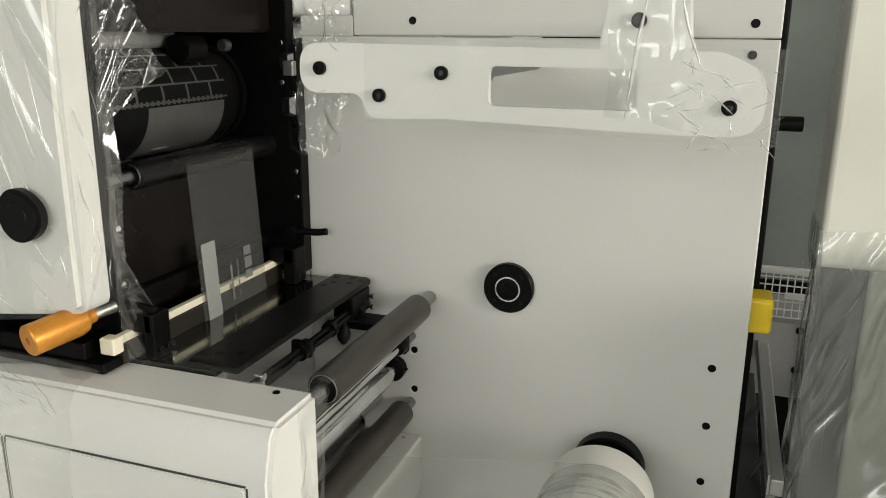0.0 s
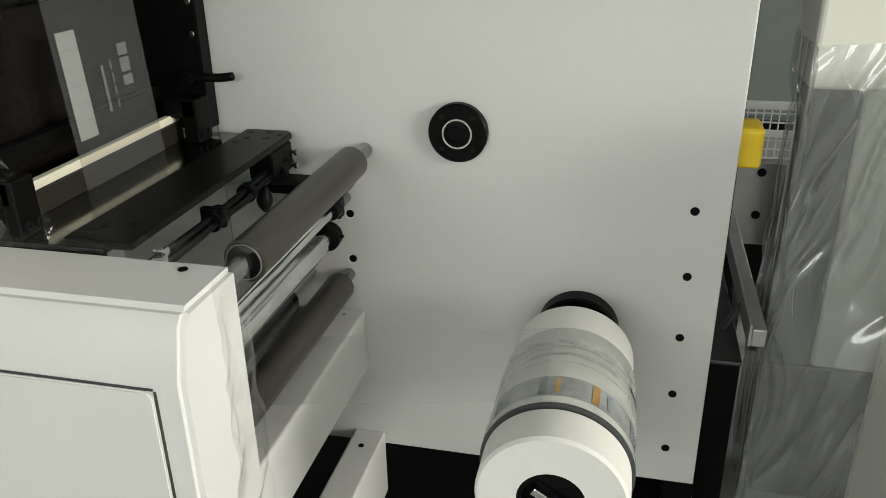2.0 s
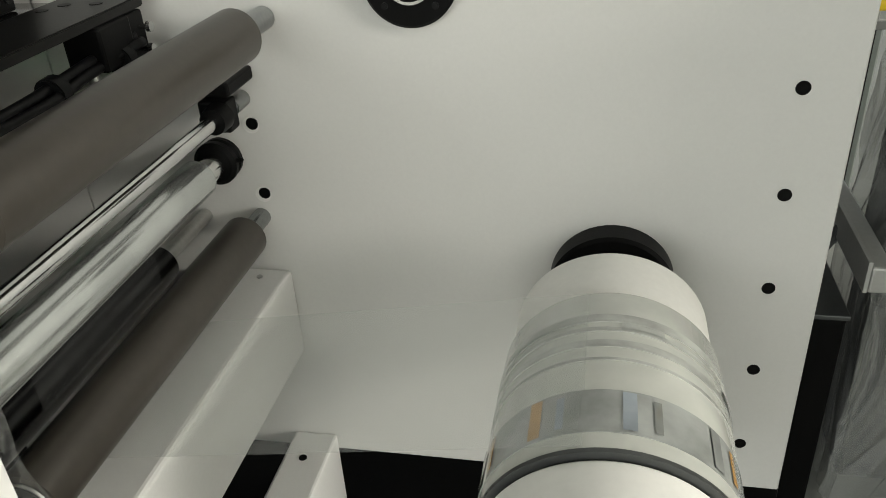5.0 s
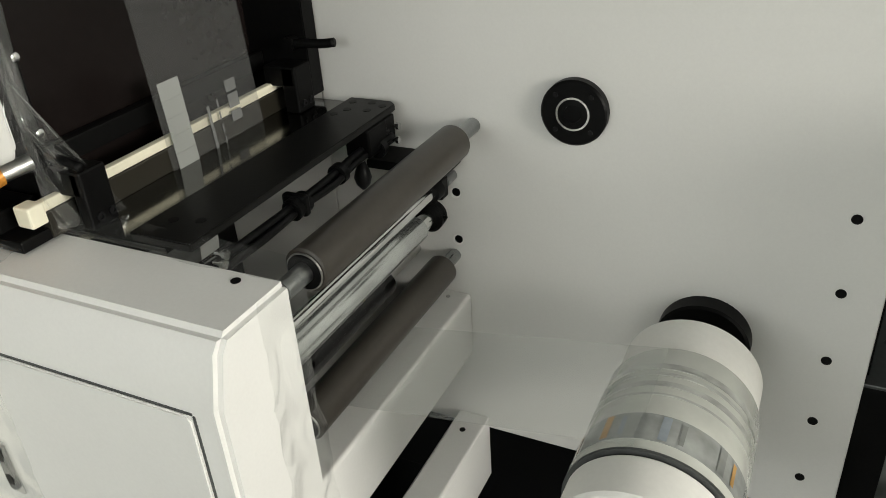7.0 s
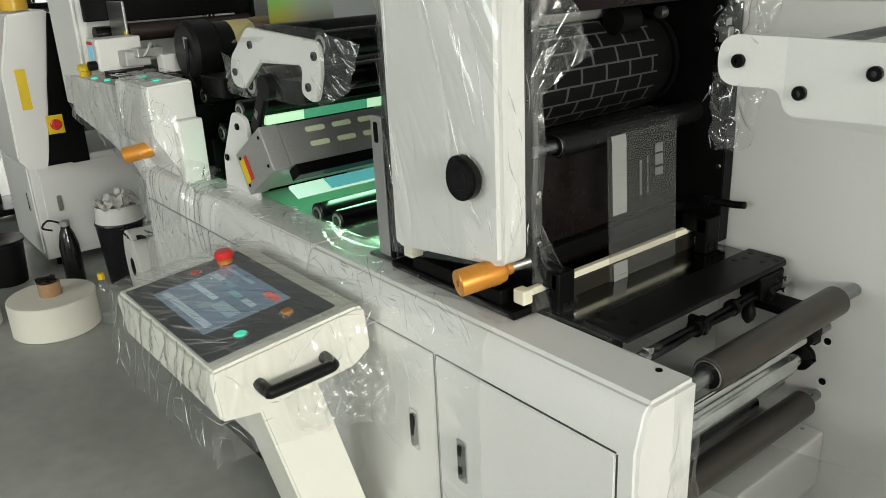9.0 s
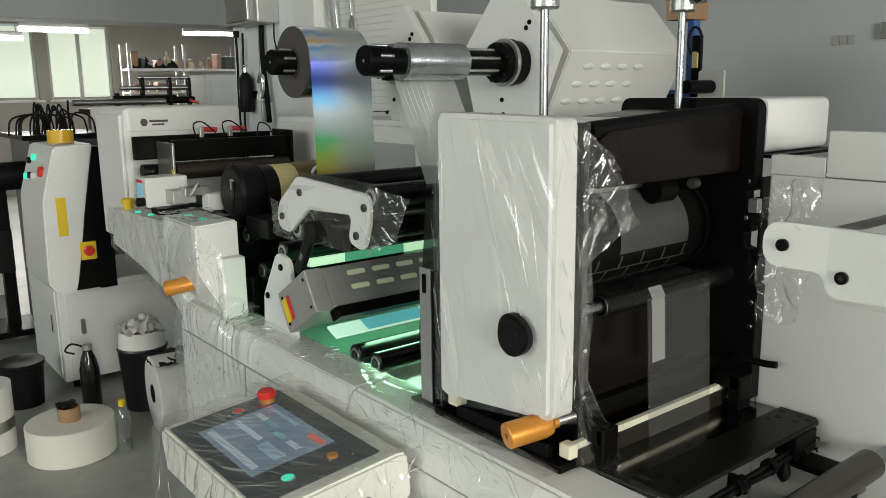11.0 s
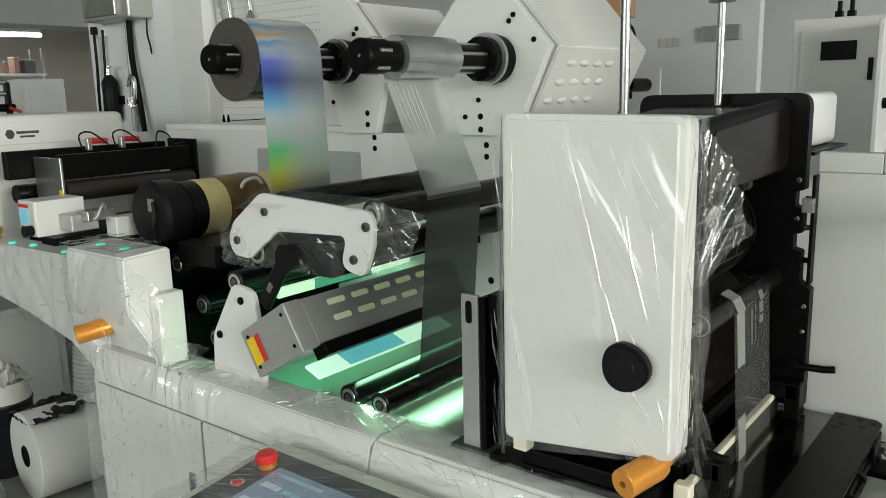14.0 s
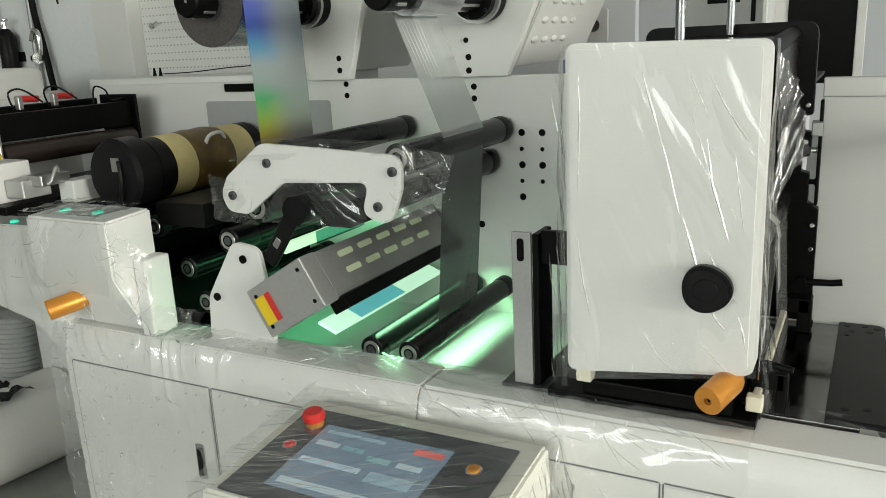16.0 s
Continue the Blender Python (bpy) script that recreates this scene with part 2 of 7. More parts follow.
SCREEN = node_mat("touch_screen", (0.02, 0.03, 0.04), 0.12, grain=0.0, bump=0, emit=(0.36, 0.50, 0.62), power=0.42)
HMIFACE = node_mat("dark_grey_panel_foil", (0.06, 0.066, 0.072), 0.3, grain=0.1, scale=90)


# ---- mesh helpers ----
def part(name, bm, material, parent=None, label=""):
    me = bpy.data.meshes.new(name)
    bm.to_mesh(me)
    bm.free()
    me.materials.append(material)
    ob = new(name, me)
    if parent:
        ob.parent = parent
        if parent.type == "EMPTY":
            ob.matrix_parent_inverse = Matrix.Translation(-parent.location)
    if label:
        ob["label"] = label
    return ob


def thing(name, label, category, at=(0, 0, 0), group="", kind=""):
    ob = new(name)
    ob.location = at
    ob.empty_display_size = 0.05
    return tagged(ob, label, category, group, kind)


def smooth(bm, limit=0.6):
    for f in bm.faces:
        f.smooth = True
    for e in bm.edges:
        if len(e.link_faces) == 2 and e.calc_face_angle(0) > limit:
            e.smooth = False
    return bm


def box(x0, x1, y0, y1, z0, z1, bevel=0.003, seg=2, bm=None):
    one = bmesh.new()
    bmesh.ops.create_cube(one, size=1)
    for v in one.verts:
        v.co = ((x0 + x1) / 2 + v.co.x * (x1 - x0), (y0 + y1) / 2 + v.co.y * (y1 - y0), (z0 + z1) / 2 + v.co.z * (z1 - z0))
    if bevel:
        bmesh.ops.bevel(one, geom=list(one.edges), offset=bevel, segments=seg, affect="EDGES", profile=0.5)
    return joined(bm, one)


def joined(bm, one):
    if bm is None:
        return one
    me = bpy.data.meshes.new("tmp")
    one.to_mesh(me)
    one.free()
    bm.from_mesh(me)
    bpy.data.meshes.remove(me)
    return bm


def rod(p, q, r, seg=24, bevel=0.0015, bm=None, r2=None, caps=True):
    p, q = Vector(p), Vector(q)
    one = bmesh.new()
    bmesh.ops.create_cone(one, cap_ends=caps, segments=seg, radius1=r, radius2=r if r2 is None else r2, depth=(q - p).length)
    if bevel and caps:
        es = [e for e in one.edges if any(len(f.verts) > 4 for f in e.link_faces)]
        bmesh.ops.bevel(one, geom=es, offset=bevel, segments=2, affect="EDGES")
    bmesh.ops.transform(one, matrix=Matrix.Translation((p + q) / 2) @ (q - p).to_track_quat("Z", "Y").to_matrix().to_4x4(), verts=one.verts)
    smooth(one)
    return joined(bm, one)


def lathe(profile, p, way, seg=32, bm=None):
    """Turned solid: profile of (along, radius), from the point p along way."""
    one = bmesh.new()
    rings = []
    for a, r in profile:
        rings.append([one.verts.new((r * math.cos(2 * math.pi * i / seg), r * math.sin(2 * math.pi * i / seg), a)) for i in range(seg)])
    for A, B in zip(rings, rings[1:]):
        for i in range(seg):
            one.faces.new((A[i], A[(i + 1) % seg], B[(i + 1) % seg], B[i]))
    if profile[0][1] > 0.0005:
        one.faces.new(rings[0][::-1])
    if profile[-1][1] > 0.0005:
        one.faces.new(rings[-1])
    bmesh.ops.transform(one, matrix=Matrix.Translation(p) @ Vector(way).to_track_quat("Z", "Y").to_matrix().to_4x4(), verts=one.verts)
    bmesh.ops.recalc_face_normals(one, faces=one.faces)
    smooth(one, 0.5)
    return joined(bm, one)


def prism(outline, axis, lo, hi, bevel=0.002, bm=None):
    """Plate of that outline, swept along axis from lo to hi; the outline's two coordinates are the other axes in order."""
    one = bmesh.new()
    def at(a, b, c):
        return {"x": (c, a, b), "y": (a, c, b), "z": (a, b, c)}[axis]
    A = [one.verts.new(at(a, b, lo)) for a, b in outline]
    B = [one.verts.new(at(a, b, hi)) for a, b in outline]
    n = len(A)
    one.faces.new(A)
    one.faces.new(B[::-1])
    for i in range(n):
        one.faces.new((A[i], B[i], B[(i + 1) % n], A[(i + 1) % n]))
    bmesh.ops.recalc_face_normals(one, faces=one.faces)
    if bevel:
        es = [e for e in one.edges if e.calc_face_angle(0) > 0.5]
        bmesh.ops.bevel(one, geom=es, offset=bevel, segments=2, affect="EDGES")
    smooth(one, 0.7)
    return joined(bm, one)


def pierced(outer, inners, axis, lo, hi):
    """Plate of the outer outline with openings that go through it."""
    one = bmesh.new()
    def at(a, b, c):
        return {"x": (c, a, b), "y": (a, c, b), "z": (a, b, c)}[axis]
    edges = []
    for loop in (outer, *inners):
        vs = [one.verts.new(at(a, b, lo)) for a, b in loop]
        edges += [one.edges.new((vs[i], vs[(i + 1) % len(vs)])) for i in range(len(vs))]
    bmesh.ops.triangle_fill(one, use_beauty=True, edges=edges)
    made = bmesh.ops.extrude_face_region(one, geom=list(one.faces))
    shift = Vector(at(0, 0, hi - lo))
    bmesh.ops.translate(one, vec=shift, verts=[v for v in made["geom"] if isinstance(v, bmesh.types.BMVert)])
    bmesh.ops.recalc_face_normals(one, faces=one.faces)
    smooth(one, 0.6)
    return one


def rounded(points, r, seg=6):
    """Outline with each corner rounded by r, or by a radius of its own as a third number."""
    out = []
    n = len(points)
    for i in range(n):
        p = Vector(points[i][:2])
        rr = points[i][2] if len(points[i]) > 2 else r
        a, b = Vector(points[i - 1][:2]) - p, Vector(points[(i + 1) % n][:2]) - p
        k = min(rr / max(math.tan(a.angle(b) / 2), 0.05), 0.48 * min(a.length, b.length))
        s, e = p + a.normalized() * k, p + b.normalized() * k
        for j in range(seg + 1):
            u = j / seg
            q = s * (1 - u) ** 2 + p * 2 * u * (1 - u) + e * u ** 2
            out.append((q.x, q.y))
    return out


def sheet(rows, thick=0.0004):
    """Thin sheet with two skins through rows of points."""
    one = bmesh.new()
    grid = [[one.verts.new(p) for p in row] for row in rows]
    for A, B in zip(grid, grid[1:]):
        for i in range(len(A) - 1):
            one.faces.new((A[i], A[i + 1], B[i + 1], B[i]))
    for f in one.faces:
        f.smooth = True
    return one


def tube_path(points, r, seg=8, bm=None, steps=6):
    """Smooth hose or cable through the points."""
    P = [Vector(p) for p in points]
    fine = []
    for i in range(len(P) - 1):
        a, b, c, d = P[max(i - 1, 0)], P[i], P[i + 1], P[min(i + 2, len(P) - 1)]
        for j in range(steps):
            u = j / steps
            fine.append(0.5 * ((2 * b) + (c - a) * u + (2 * a - 5 * b + 4 * c - d) * u * u + (3 * b - a - 3 * c + d) * u ** 3))
    fine.append(P[-1])
    one = bmesh.new()
    rings = []
    for i, p in enumerate(fine):
        way = (fine[min(i + 1, len(fine) - 1)] - fine[max(i - 1, 0)]).normalized()
        side = way.cross(Vector((0.31, 0.17, 0.93))).normalized()
        up = way.cross(side)
        rings.append([one.verts.new(p + (side * math.cos(2 * math.pi * k / seg) + up * math.sin(2 * math.pi * k / seg)) * r) for k in range(seg)])
    for A, B in zip(rings, rings[1:]):
        for k in range(seg):
            one.faces.new((A[k], A[(k + 1) % seg], B[(k + 1) % seg], B[k]))
    one.faces.new(rings[0][::-1])
    one.faces.new(rings[-1])
    smooth(one, 1.2)
    return joined(bm, one)


def crumple(corners, nu, nv, depth, seed, scale=14.0, push=(0, 0, 0), tall=0.6):
    """Crumpled film between four corners (a, b, c, d in turn), with sharp folds; push bows its middle out."""
    a, b, c, d = [Vector(p) for p in corners]
    normal = (b - a).cross(d - a).normalized()
    one = bmesh.new()
    grid = []
    for j in range(nv + 1):
        row = []
        for i in range(nu + 1):
            u, v = i / nu, j / nv
            p = (a * (1 - u) + b * u) * (1 - v) + (d * (1 - u) + c * u) * v
            s = Vector((p.x * scale + seed, p.y * scale, p.z * scale * tall + p.x * scale * 0.15))
            k = abs(noise.noise(s)) + 0.5 * abs(noise.noise(s * 2.3))
            e = 16 * u * (1 - u) * v * (1 - v)
            w = Vector((noise.noise(s * 1.3 + Vector((7, 0, 0))), noise.noise(s * 1.3 + Vector((0, 9, 0))), noise.noise(s * 1.3 + Vector((0, 0, 5)))))
            row.append(one.verts.new(p + normal * depth * (k - 0.2) + Vector(push) * min(1, e) + w * depth * 0.6))
        grid.append(row)
    for A, B in zip(grid, grid[1:]):
        for i in range(nu):
            one.faces.new((A[i], A[i + 1], B[i + 1], B[i]))
    for f in one.faces:
        f.smooth = True
    return one


def draped(corners, nu, nv, depth, seed, across, along, lean, low=0.25, fade=0.0):
    """Film between four corners with long folds that lean by an angle from its first side; fade flattens them towards that side's start."""
    a, b, c, d = [Vector(p) for p in corners]
    normal = (b - a).cross(d - a).normalized()
    wide, high = (b - a).length, (d - a).length
    one = bmesh.new()
    grid = []
    for j in range(nv + 1):
        row = []
        for i in range(nu + 1):
            u, v = i / nu, j / nv
            p = (a * (1 - u) + b * u) * (1 - v) + (d * (1 - u) + c * u) * v
            h, k = u * wide, v * high
            bend = lean + 0.25 * noise.noise(Vector((h * 3, k * 3, seed)))
            q = -h * math.sin(bend) + k * math.cos(bend)
            r = h * math.cos(bend) + k * math.sin(bend)
            n1 = noise.noise(Vector((q * across, r * along, seed)))
            n2 = noise.noise(Vector((q * across * 2.6, r * along * 2.0, seed + 9)))
            ridge = (1 - abs(n1)) ** 5 + 0.45 * (1 - abs(n2)) ** 6
            gain = low + (1 - low) * max(0.0, noise.noise(Vector((h * 5, k * 5, seed + 3))) + 0.35)
            row.append(one.verts.new(p + normal * depth * ridge * gain * (1 - fade * (1 - u))))
        grid.append(row)
    for A, B in zip(grid, grid[1:]):
        for i in range(nu):
            one.faces.new((A[i], A[i + 1], B[i + 1], B[i]))
    for f in one.faces:
        f.smooth = True
    return one


def tilted(bm, m):
    bmesh.ops.transform(bm, matrix=m, verts=bm.verts)
    return bm


CREASES = []


def fold(bm, points, width, normal, height=None):
    """Sharp crease in a film: a narrow tent along the points, tapered at both ends."""
    P = [Vector(p) for p in points]
    n = Vector(normal).normalized()
    fine = []
    for a, b in zip(P, P[1:]):
        fine += [a.lerp(b, k / 5) for k in range(5)]
    fine.append(P[-1])
    last = None
    for i, p in enumerate(fine):
        way = (fine[min(i + 1, len(fine) - 1)] - fine[max(i - 1, 0)]).normalized()
        side = way.cross(n).normalized()
        k = math.sin(math.pi * (i + 0.15) / (len(fine) - 0.7)) * (0.75 + 0.5 * noise.noise(p * 60))
        w = width * max(k, 0.04)
        h = w * (height or 1.2)
        row = [bm.verts.new(p + side * (w * a) + n * (h * b)) for a, b in ((-1, 0), (-0.5, 0.7), (0, 1), (0.5, 0.7), (1, 0))]
        if last:
            for m in range(4):
                bm.faces.new((last[m], last[m + 1], row[m + 1], row[m])).smooth = True
        last = row
    return bm


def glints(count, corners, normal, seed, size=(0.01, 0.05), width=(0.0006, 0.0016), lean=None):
    """Many short creases, whitened as glints, scattered over a film between four corners."""
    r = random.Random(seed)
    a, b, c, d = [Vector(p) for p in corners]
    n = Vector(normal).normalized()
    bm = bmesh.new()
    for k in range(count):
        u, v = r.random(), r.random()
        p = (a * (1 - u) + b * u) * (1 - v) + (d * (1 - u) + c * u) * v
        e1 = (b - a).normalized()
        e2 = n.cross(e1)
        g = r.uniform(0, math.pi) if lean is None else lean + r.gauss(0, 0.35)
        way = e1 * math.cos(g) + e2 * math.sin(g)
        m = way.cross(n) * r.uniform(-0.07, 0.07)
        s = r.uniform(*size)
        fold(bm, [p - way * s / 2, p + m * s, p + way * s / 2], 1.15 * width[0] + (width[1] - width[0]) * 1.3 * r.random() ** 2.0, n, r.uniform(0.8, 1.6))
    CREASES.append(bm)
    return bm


def wrap(name, label, *sheets, loose=False, film=None):
    """Loose wrapping of clear film: its sheets, and its scattered creases as one part."""
    t = thing(name, label, "plastic wrap")
    for s in sheets:
        crease = any(s is c for c in CREASES)
        ob = part("crease" if crease else "film_sheet", s, (SOFTCREASE if crease else LOOSE) if loose else (CREASE if crease else film or WRAP), t)
        ob.visible_shadow = False
        if crease:
            ob["kind"] = "stuff"
    return t


# ---- the room ----
def structure(name, bm, mat, label=""):
    return tagged(part(name, bm, mat), label, kind="structure")


structure("floor", box(-14.2, 8.2, -5.2, 12.2, -0.1, 0.0, 0), FLOORPAINT, "grey painted concrete factory floor with scuffs")
structure("ceiling", box(-14.2, 8.2, -5.2, 12.2, 3.9, 4.0, 0), GREYPAINT, "grey painted ceiling")


def wall_with_opening(name, axis, at, thick, lo, hi, openings, mat, label, top=3.9):
    bm = bmesh.new()
    edge = lo
    def piece(a, b, z0, z1):
        if b - a > 0.01 and z1 - z0 > 0.01:
            if axis == "x":
                box(at, at + thick, a, b, z0, z1, 0, bm=bm)
            else:
                box(a, b, at, at + thick, z0, z1, 0, bm=bm)
    for a, b, z0, z1 in openings:
        piece(edge, a, 0, top)
        piece(a, b, 0, z0)
        piece(a, b, z1, top)
        edge = b
    piece(edge, hi, 0, top)
    return structure(name, bm, mat, label)


# second opening is added for the rear fill lamp
wall_with_opening("wall_east", "x", 8.0, 0.2, -5.2, 12.2, [(-3.1, 1.3, 1.5, 3.5), (5.4, 9.0, 1.6, 3.4)], WALLPAINT, "unseen white wall with a wide window and an added second opening")
wall_with_opening("wall_south", "y", -5.2, 0.2, -14.2, 8.0, [(-5.0, 2.0, 1.4, 3.2)], WALLPAINT, "white painted wall with a long window")
wall_with_opening("wall_west", "x", -14.2, 0.2, -5.0, 12.2, [(1.6, 2.95, 1.48, 2.65), (3.12, 4.1, 1.48, 2.65)], node_mat("beige_wall_paint", (0.50, 0.47, 0.42), 0.7, stain=0.1, stain_scale=0.8), "cream wall with two daylit windows")
wall_with_opening("wall_north", "y", 12.0, 0.2, -14.0, 8.0, [], WALLPAINT, "white painted far wall")
structure("wall_partition", box(-8.8, -3.08, 8.6, 8.75, 0, 3.9, 0.0), WALLPAINT, "pale blue-white partition wall")
structure("beam", box(-9.3, -8.8, -5.0, 12.0, 2.30, 3.9, 0.004), GREYPAINT, "grey painted deep ceiling beam")

for i, (a, b) in enumerate(((1.6, 2.95), (3.12, 4.1))):
    w = thing("window_%d" % (i + 1), "white framed factory window full of pale daylight", "window", (-14.1, (a + b) / 2, 1.48), kind="structure")
    for j in range(2):
        m = a + (b - a) * j / 2
        part("pane", box(-14.13, -14.12, m + 0.03, m + (b - a) / 2 - 0.03, 1.52, 2.61, 0), WINDOWGLOW, w)
    fr = bmesh.new()
    for y0, y1, z0, z1 in ((a, a + 0.05, 1.48, 2.65), (b - 0.05, b, 1.48, 2.65), ((a + b) / 2 - 0.03, (a + b) / 2 + 0.03, 1.48, 2.65)):
        box(-14.14, -14.08, y0, y1, z0, z1, 0.004, bm=fr)
    part("window_frame", fr, WHITE, w)
    part("window_sill", box(-14.05, -13.9, a - 0.05, b + 0.05, 1.44, 1.48, 0.005), WHITE, w)

# ---- unwind frame: back panel with its holes ----
HOLES_A = [(-0.57, 1.395), (0.064, 1.391), (0.064, 1.338), (0.05, 0.748), (0.05, 0.625), (0.05, 0.502), (0.049, 0.38), (0.048, 0.255), (-0.568, 0.699), (-0.568, 0.606)]


def hole_liner(x, y, z, r):
    return rod((x, y - 0.0012, z), (x, y + 0.004, z), r, 20, 0.0004)


panel_a = thing("rewind_frame_panel", "grey-white painted steel side frame plate with drilled holes", "machine panel", (-0.35, 1.55, 0.15))
part("lower_plate", box(-0.82, 0.108, 1.525, 1.56, 0.175, 1.364, 0.003), PANEL, panel_a)
part("left_plate", box(-1.12, -0.8205, 1.526, 1.56, 0.175, 0.855, 0.002), PANEL, panel_a)
part("upper_plate", box(-0.70, 0.108, 1.525, 1.56, 1.366, 1.46, 0.003), PANEL, panel_a)
part("step_plate", box(-0.82, -0.701, 1.525, 1.56, 1.3645, 1.405, 0.002), PANEL, panel_a)
for x, z in HOLES_A:
    part("hole", hole_liner(x, 1.525, z, 0.0078), BLACK, panel_a, "dark drilled hole with a bright rim")
    # white disc set off-centre, shows as a bright crescent
    if z in (0.699, 0.606):
        part("hole_rim", rod((x - 0.002, 1.5245, z - 0.002), (x - 0.002, 1.5243, z - 0.002), 0.0105, 24, 0.0), WHITE, panel_a)
part("top_cover", box(-0.66, 0.10, 1.562, 1.66, 1.38, 1.43, 0.012, 3), WHITE, panel_a)
for x in (-0.80, 0.08):
    part("foot", box(x - 0.03, x + 0.03, 1.53, 1.56, 0.0, 0.176, 0.003), BLACK, panel_a)

hub = thing("hub_flange", "black turned shaft hub with a bright ring on the frame plate", "hub", (-0.357, 1.525, 0.868))
part("flange", lathe([(0, 0.052), (0.014, 0.052), (0.017, 0.049), (0.017, 0.026)], (-0.357, 1.525, 0.868), (0, -1, 0), 48), BLACK, hub)
part("ring", lathe([(0.015, 0.0265), (0.020, 0.0265), (0.020, 0.0235), (0.015, 0.0235)], (-0.357, 1.525, 0.868), (0, -1, 0), 40), CHROME, hub)
part("core", lathe([(0.0, 0.0225), (0.018, 0.0225), (0.019, 0.014), (0.013, 0.013)], (-0.357, 1.525, 0.868), (0, -1, 0), 32), BLACK, hub)
for k in range(4):
    a = math.pi / 4 + k * math.pi / 2
    x, z = -0.357 + 0.039 * math.cos(a), 0.868 + 0.039 * math.sin(a)
    part("bolt", rod((x, 1.5085, z), (x, 1.5065, z), 0.004, 12, 0.0005), BLKPLASTIC, hub)

# base rails under the web
rail = thing("cross_beam", "white painted box beam under the lower roller", "machine frame", (-0.61, 1.25, 0.36))
part("beam", box(-0.68, -0.549, 0.9925, 1.5245, 0.362, 0.494, 0.006, 3), WHITE, rail)
for x, z in ((-0.585, 0.4945), (-0.65, 0.4945)):
    part("screw", rod((x, 1.50, z), (x, 1.50, z + 0.002), 0.004, 12, 0.0004), STEEL, rail)
rail2 = thing("base_rail", "narrow white painted base rail with a bolt hole", "machine frame", (-0.55, 1.2, 0.0))
part("beam", box(-0.588, -0.522, 0.85, 1.5245, 0.05, 0.205, 0.004), WHITE, rail2)
part("hole", rod((-0.558, 1.47, 0.2045), (-0.558, 1.47, 0.2062), 0.006, 16, 0.0003), BLACK, rail2)
part("foot", box(-0.58, -0.53, 1.2, 1.26, 0.0, 0.051, 0.003), BLACK, rail2)
# plain black plates keep the space below the rollers dark
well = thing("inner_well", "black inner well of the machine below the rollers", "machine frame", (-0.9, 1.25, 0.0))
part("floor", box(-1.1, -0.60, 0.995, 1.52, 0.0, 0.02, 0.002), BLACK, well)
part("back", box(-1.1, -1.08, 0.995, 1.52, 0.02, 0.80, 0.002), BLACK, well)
# added black sheet, in place of the darkness under the frame plate
tray = thing("dark_floor_sheet", "black sheet added on the floor to darken below the frame plate", "tray", (-0.35, 1.85, 0.0))
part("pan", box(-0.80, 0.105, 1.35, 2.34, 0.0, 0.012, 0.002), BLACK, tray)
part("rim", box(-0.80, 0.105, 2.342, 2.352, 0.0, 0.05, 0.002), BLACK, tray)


# ---- rewind shaft with its film roll ----
AX, AZ = -0.133, 0.505
flange = thing("shaft_flange", "black bearing flange of the rewind shaft", "flange", (AX, 1.525, AZ))
part("body", lathe([(0, 0.074), (0.03, 0.074), (0.034, 0.070), (0.034, 0.0)], (AX, 1.525, AZ), (0, -1, 0), 48), BLACK, flange)
film_roll = thing("film_roll", "wound roll of clear label film on a white core roll", "film roll", (AX, 1.3, AZ))
R0, RW = 0.1075, 0.102


def turned(name, profile, mat, label="", seg=80):
    return part(name, lathe(profile, (AX, 1.525, AZ), (0, -1, 0), seg), mat, film_roll, label)


WOUND = node_mat("wound_clear_film", (0.60, 0.61, 0.56), 0.2, grain=0.05, scale=30, bump=0.02, stain=0.25, stain_scale=9, coat=0.6)
GREYBAND = node_mat("smoky_film_band", (0.37, 0.385, 0.37), 0.16, stain=0.4, stain_scale=22, coat=0.7)
PALEBAND = node_mat("pale_film_band", (0.47, 0.48, 0.45), 0.2, stain=0.4, stain_scale=26, coat=0.6)
turned("shaft", [(0.03, 0.036), (0.13, 0.036)], BLACK, "", 40)
turned("backing_roll", [(0.112, 0.036), (0.112, RW - 0.003), (0.115, RW), (0.195, RW), (0.195, 0.036)], PAPER, "white paper end of the roll")
turned("wound_film", [(0.195, 0.036), (0.196, R0 - 0.002), (0.20, R0), (0.412, R0 + 0.001), (0.413, 0.036)], WOUND, "glossy wound clear film with faint print")
for y, w in ((0.236, 0.012), (0.256, 0.006), (0.275, 0.010), (0.300, 0.004)):
    turned("film_band", [(y, R0 + 0.0010), (y + w, R0 + 0.0012)], PALEBAND, "faint darker winding")
turned("film_band", [(0.343, R0 + 0.0014), (0.392, R0 + 0.0016)], GREYBAND, "smoky grey printed winding")
turned("edge_line", [(0.409, R0 + 0.0016), (0.4135, R0 + 0.0016)], DARKSTEEL)
turned("front_roll", [(0.4135, 0.036), (0.415, RW), (0.418, RW + 0.002), (0.478, RW + 0.002), (0.483, RW - 0.002), (0.483, 0.047), (0.46, 0.044), (0.46, 0.0)], PAPER, "white paper front of the roll")
turned("core", [(0.462, 0.045), (0.482, 0.045), (0.482, 0.040), (0.463, 0.040), (0.463, 0.0)], BLACK, "dark hollow core", 40)
part("key_bar", box(AX - 0.006, AX + 0.006, 1.040, 1.062, AZ - 0.03, AZ + 0.03, 0.002), CHROME, film_roll)


def on_roll(name, a0, w, y0, y1, r, mat, label):
    pts = [[(AX + r * math.sin(a0 + w * i / 8), 1.525 - y, AZ + r * math.cos(a0 + w * i / 8)) for i in range(9)] for y in (y0, y1)]
    return part(name, sheet(pts), mat, film_roll, label)


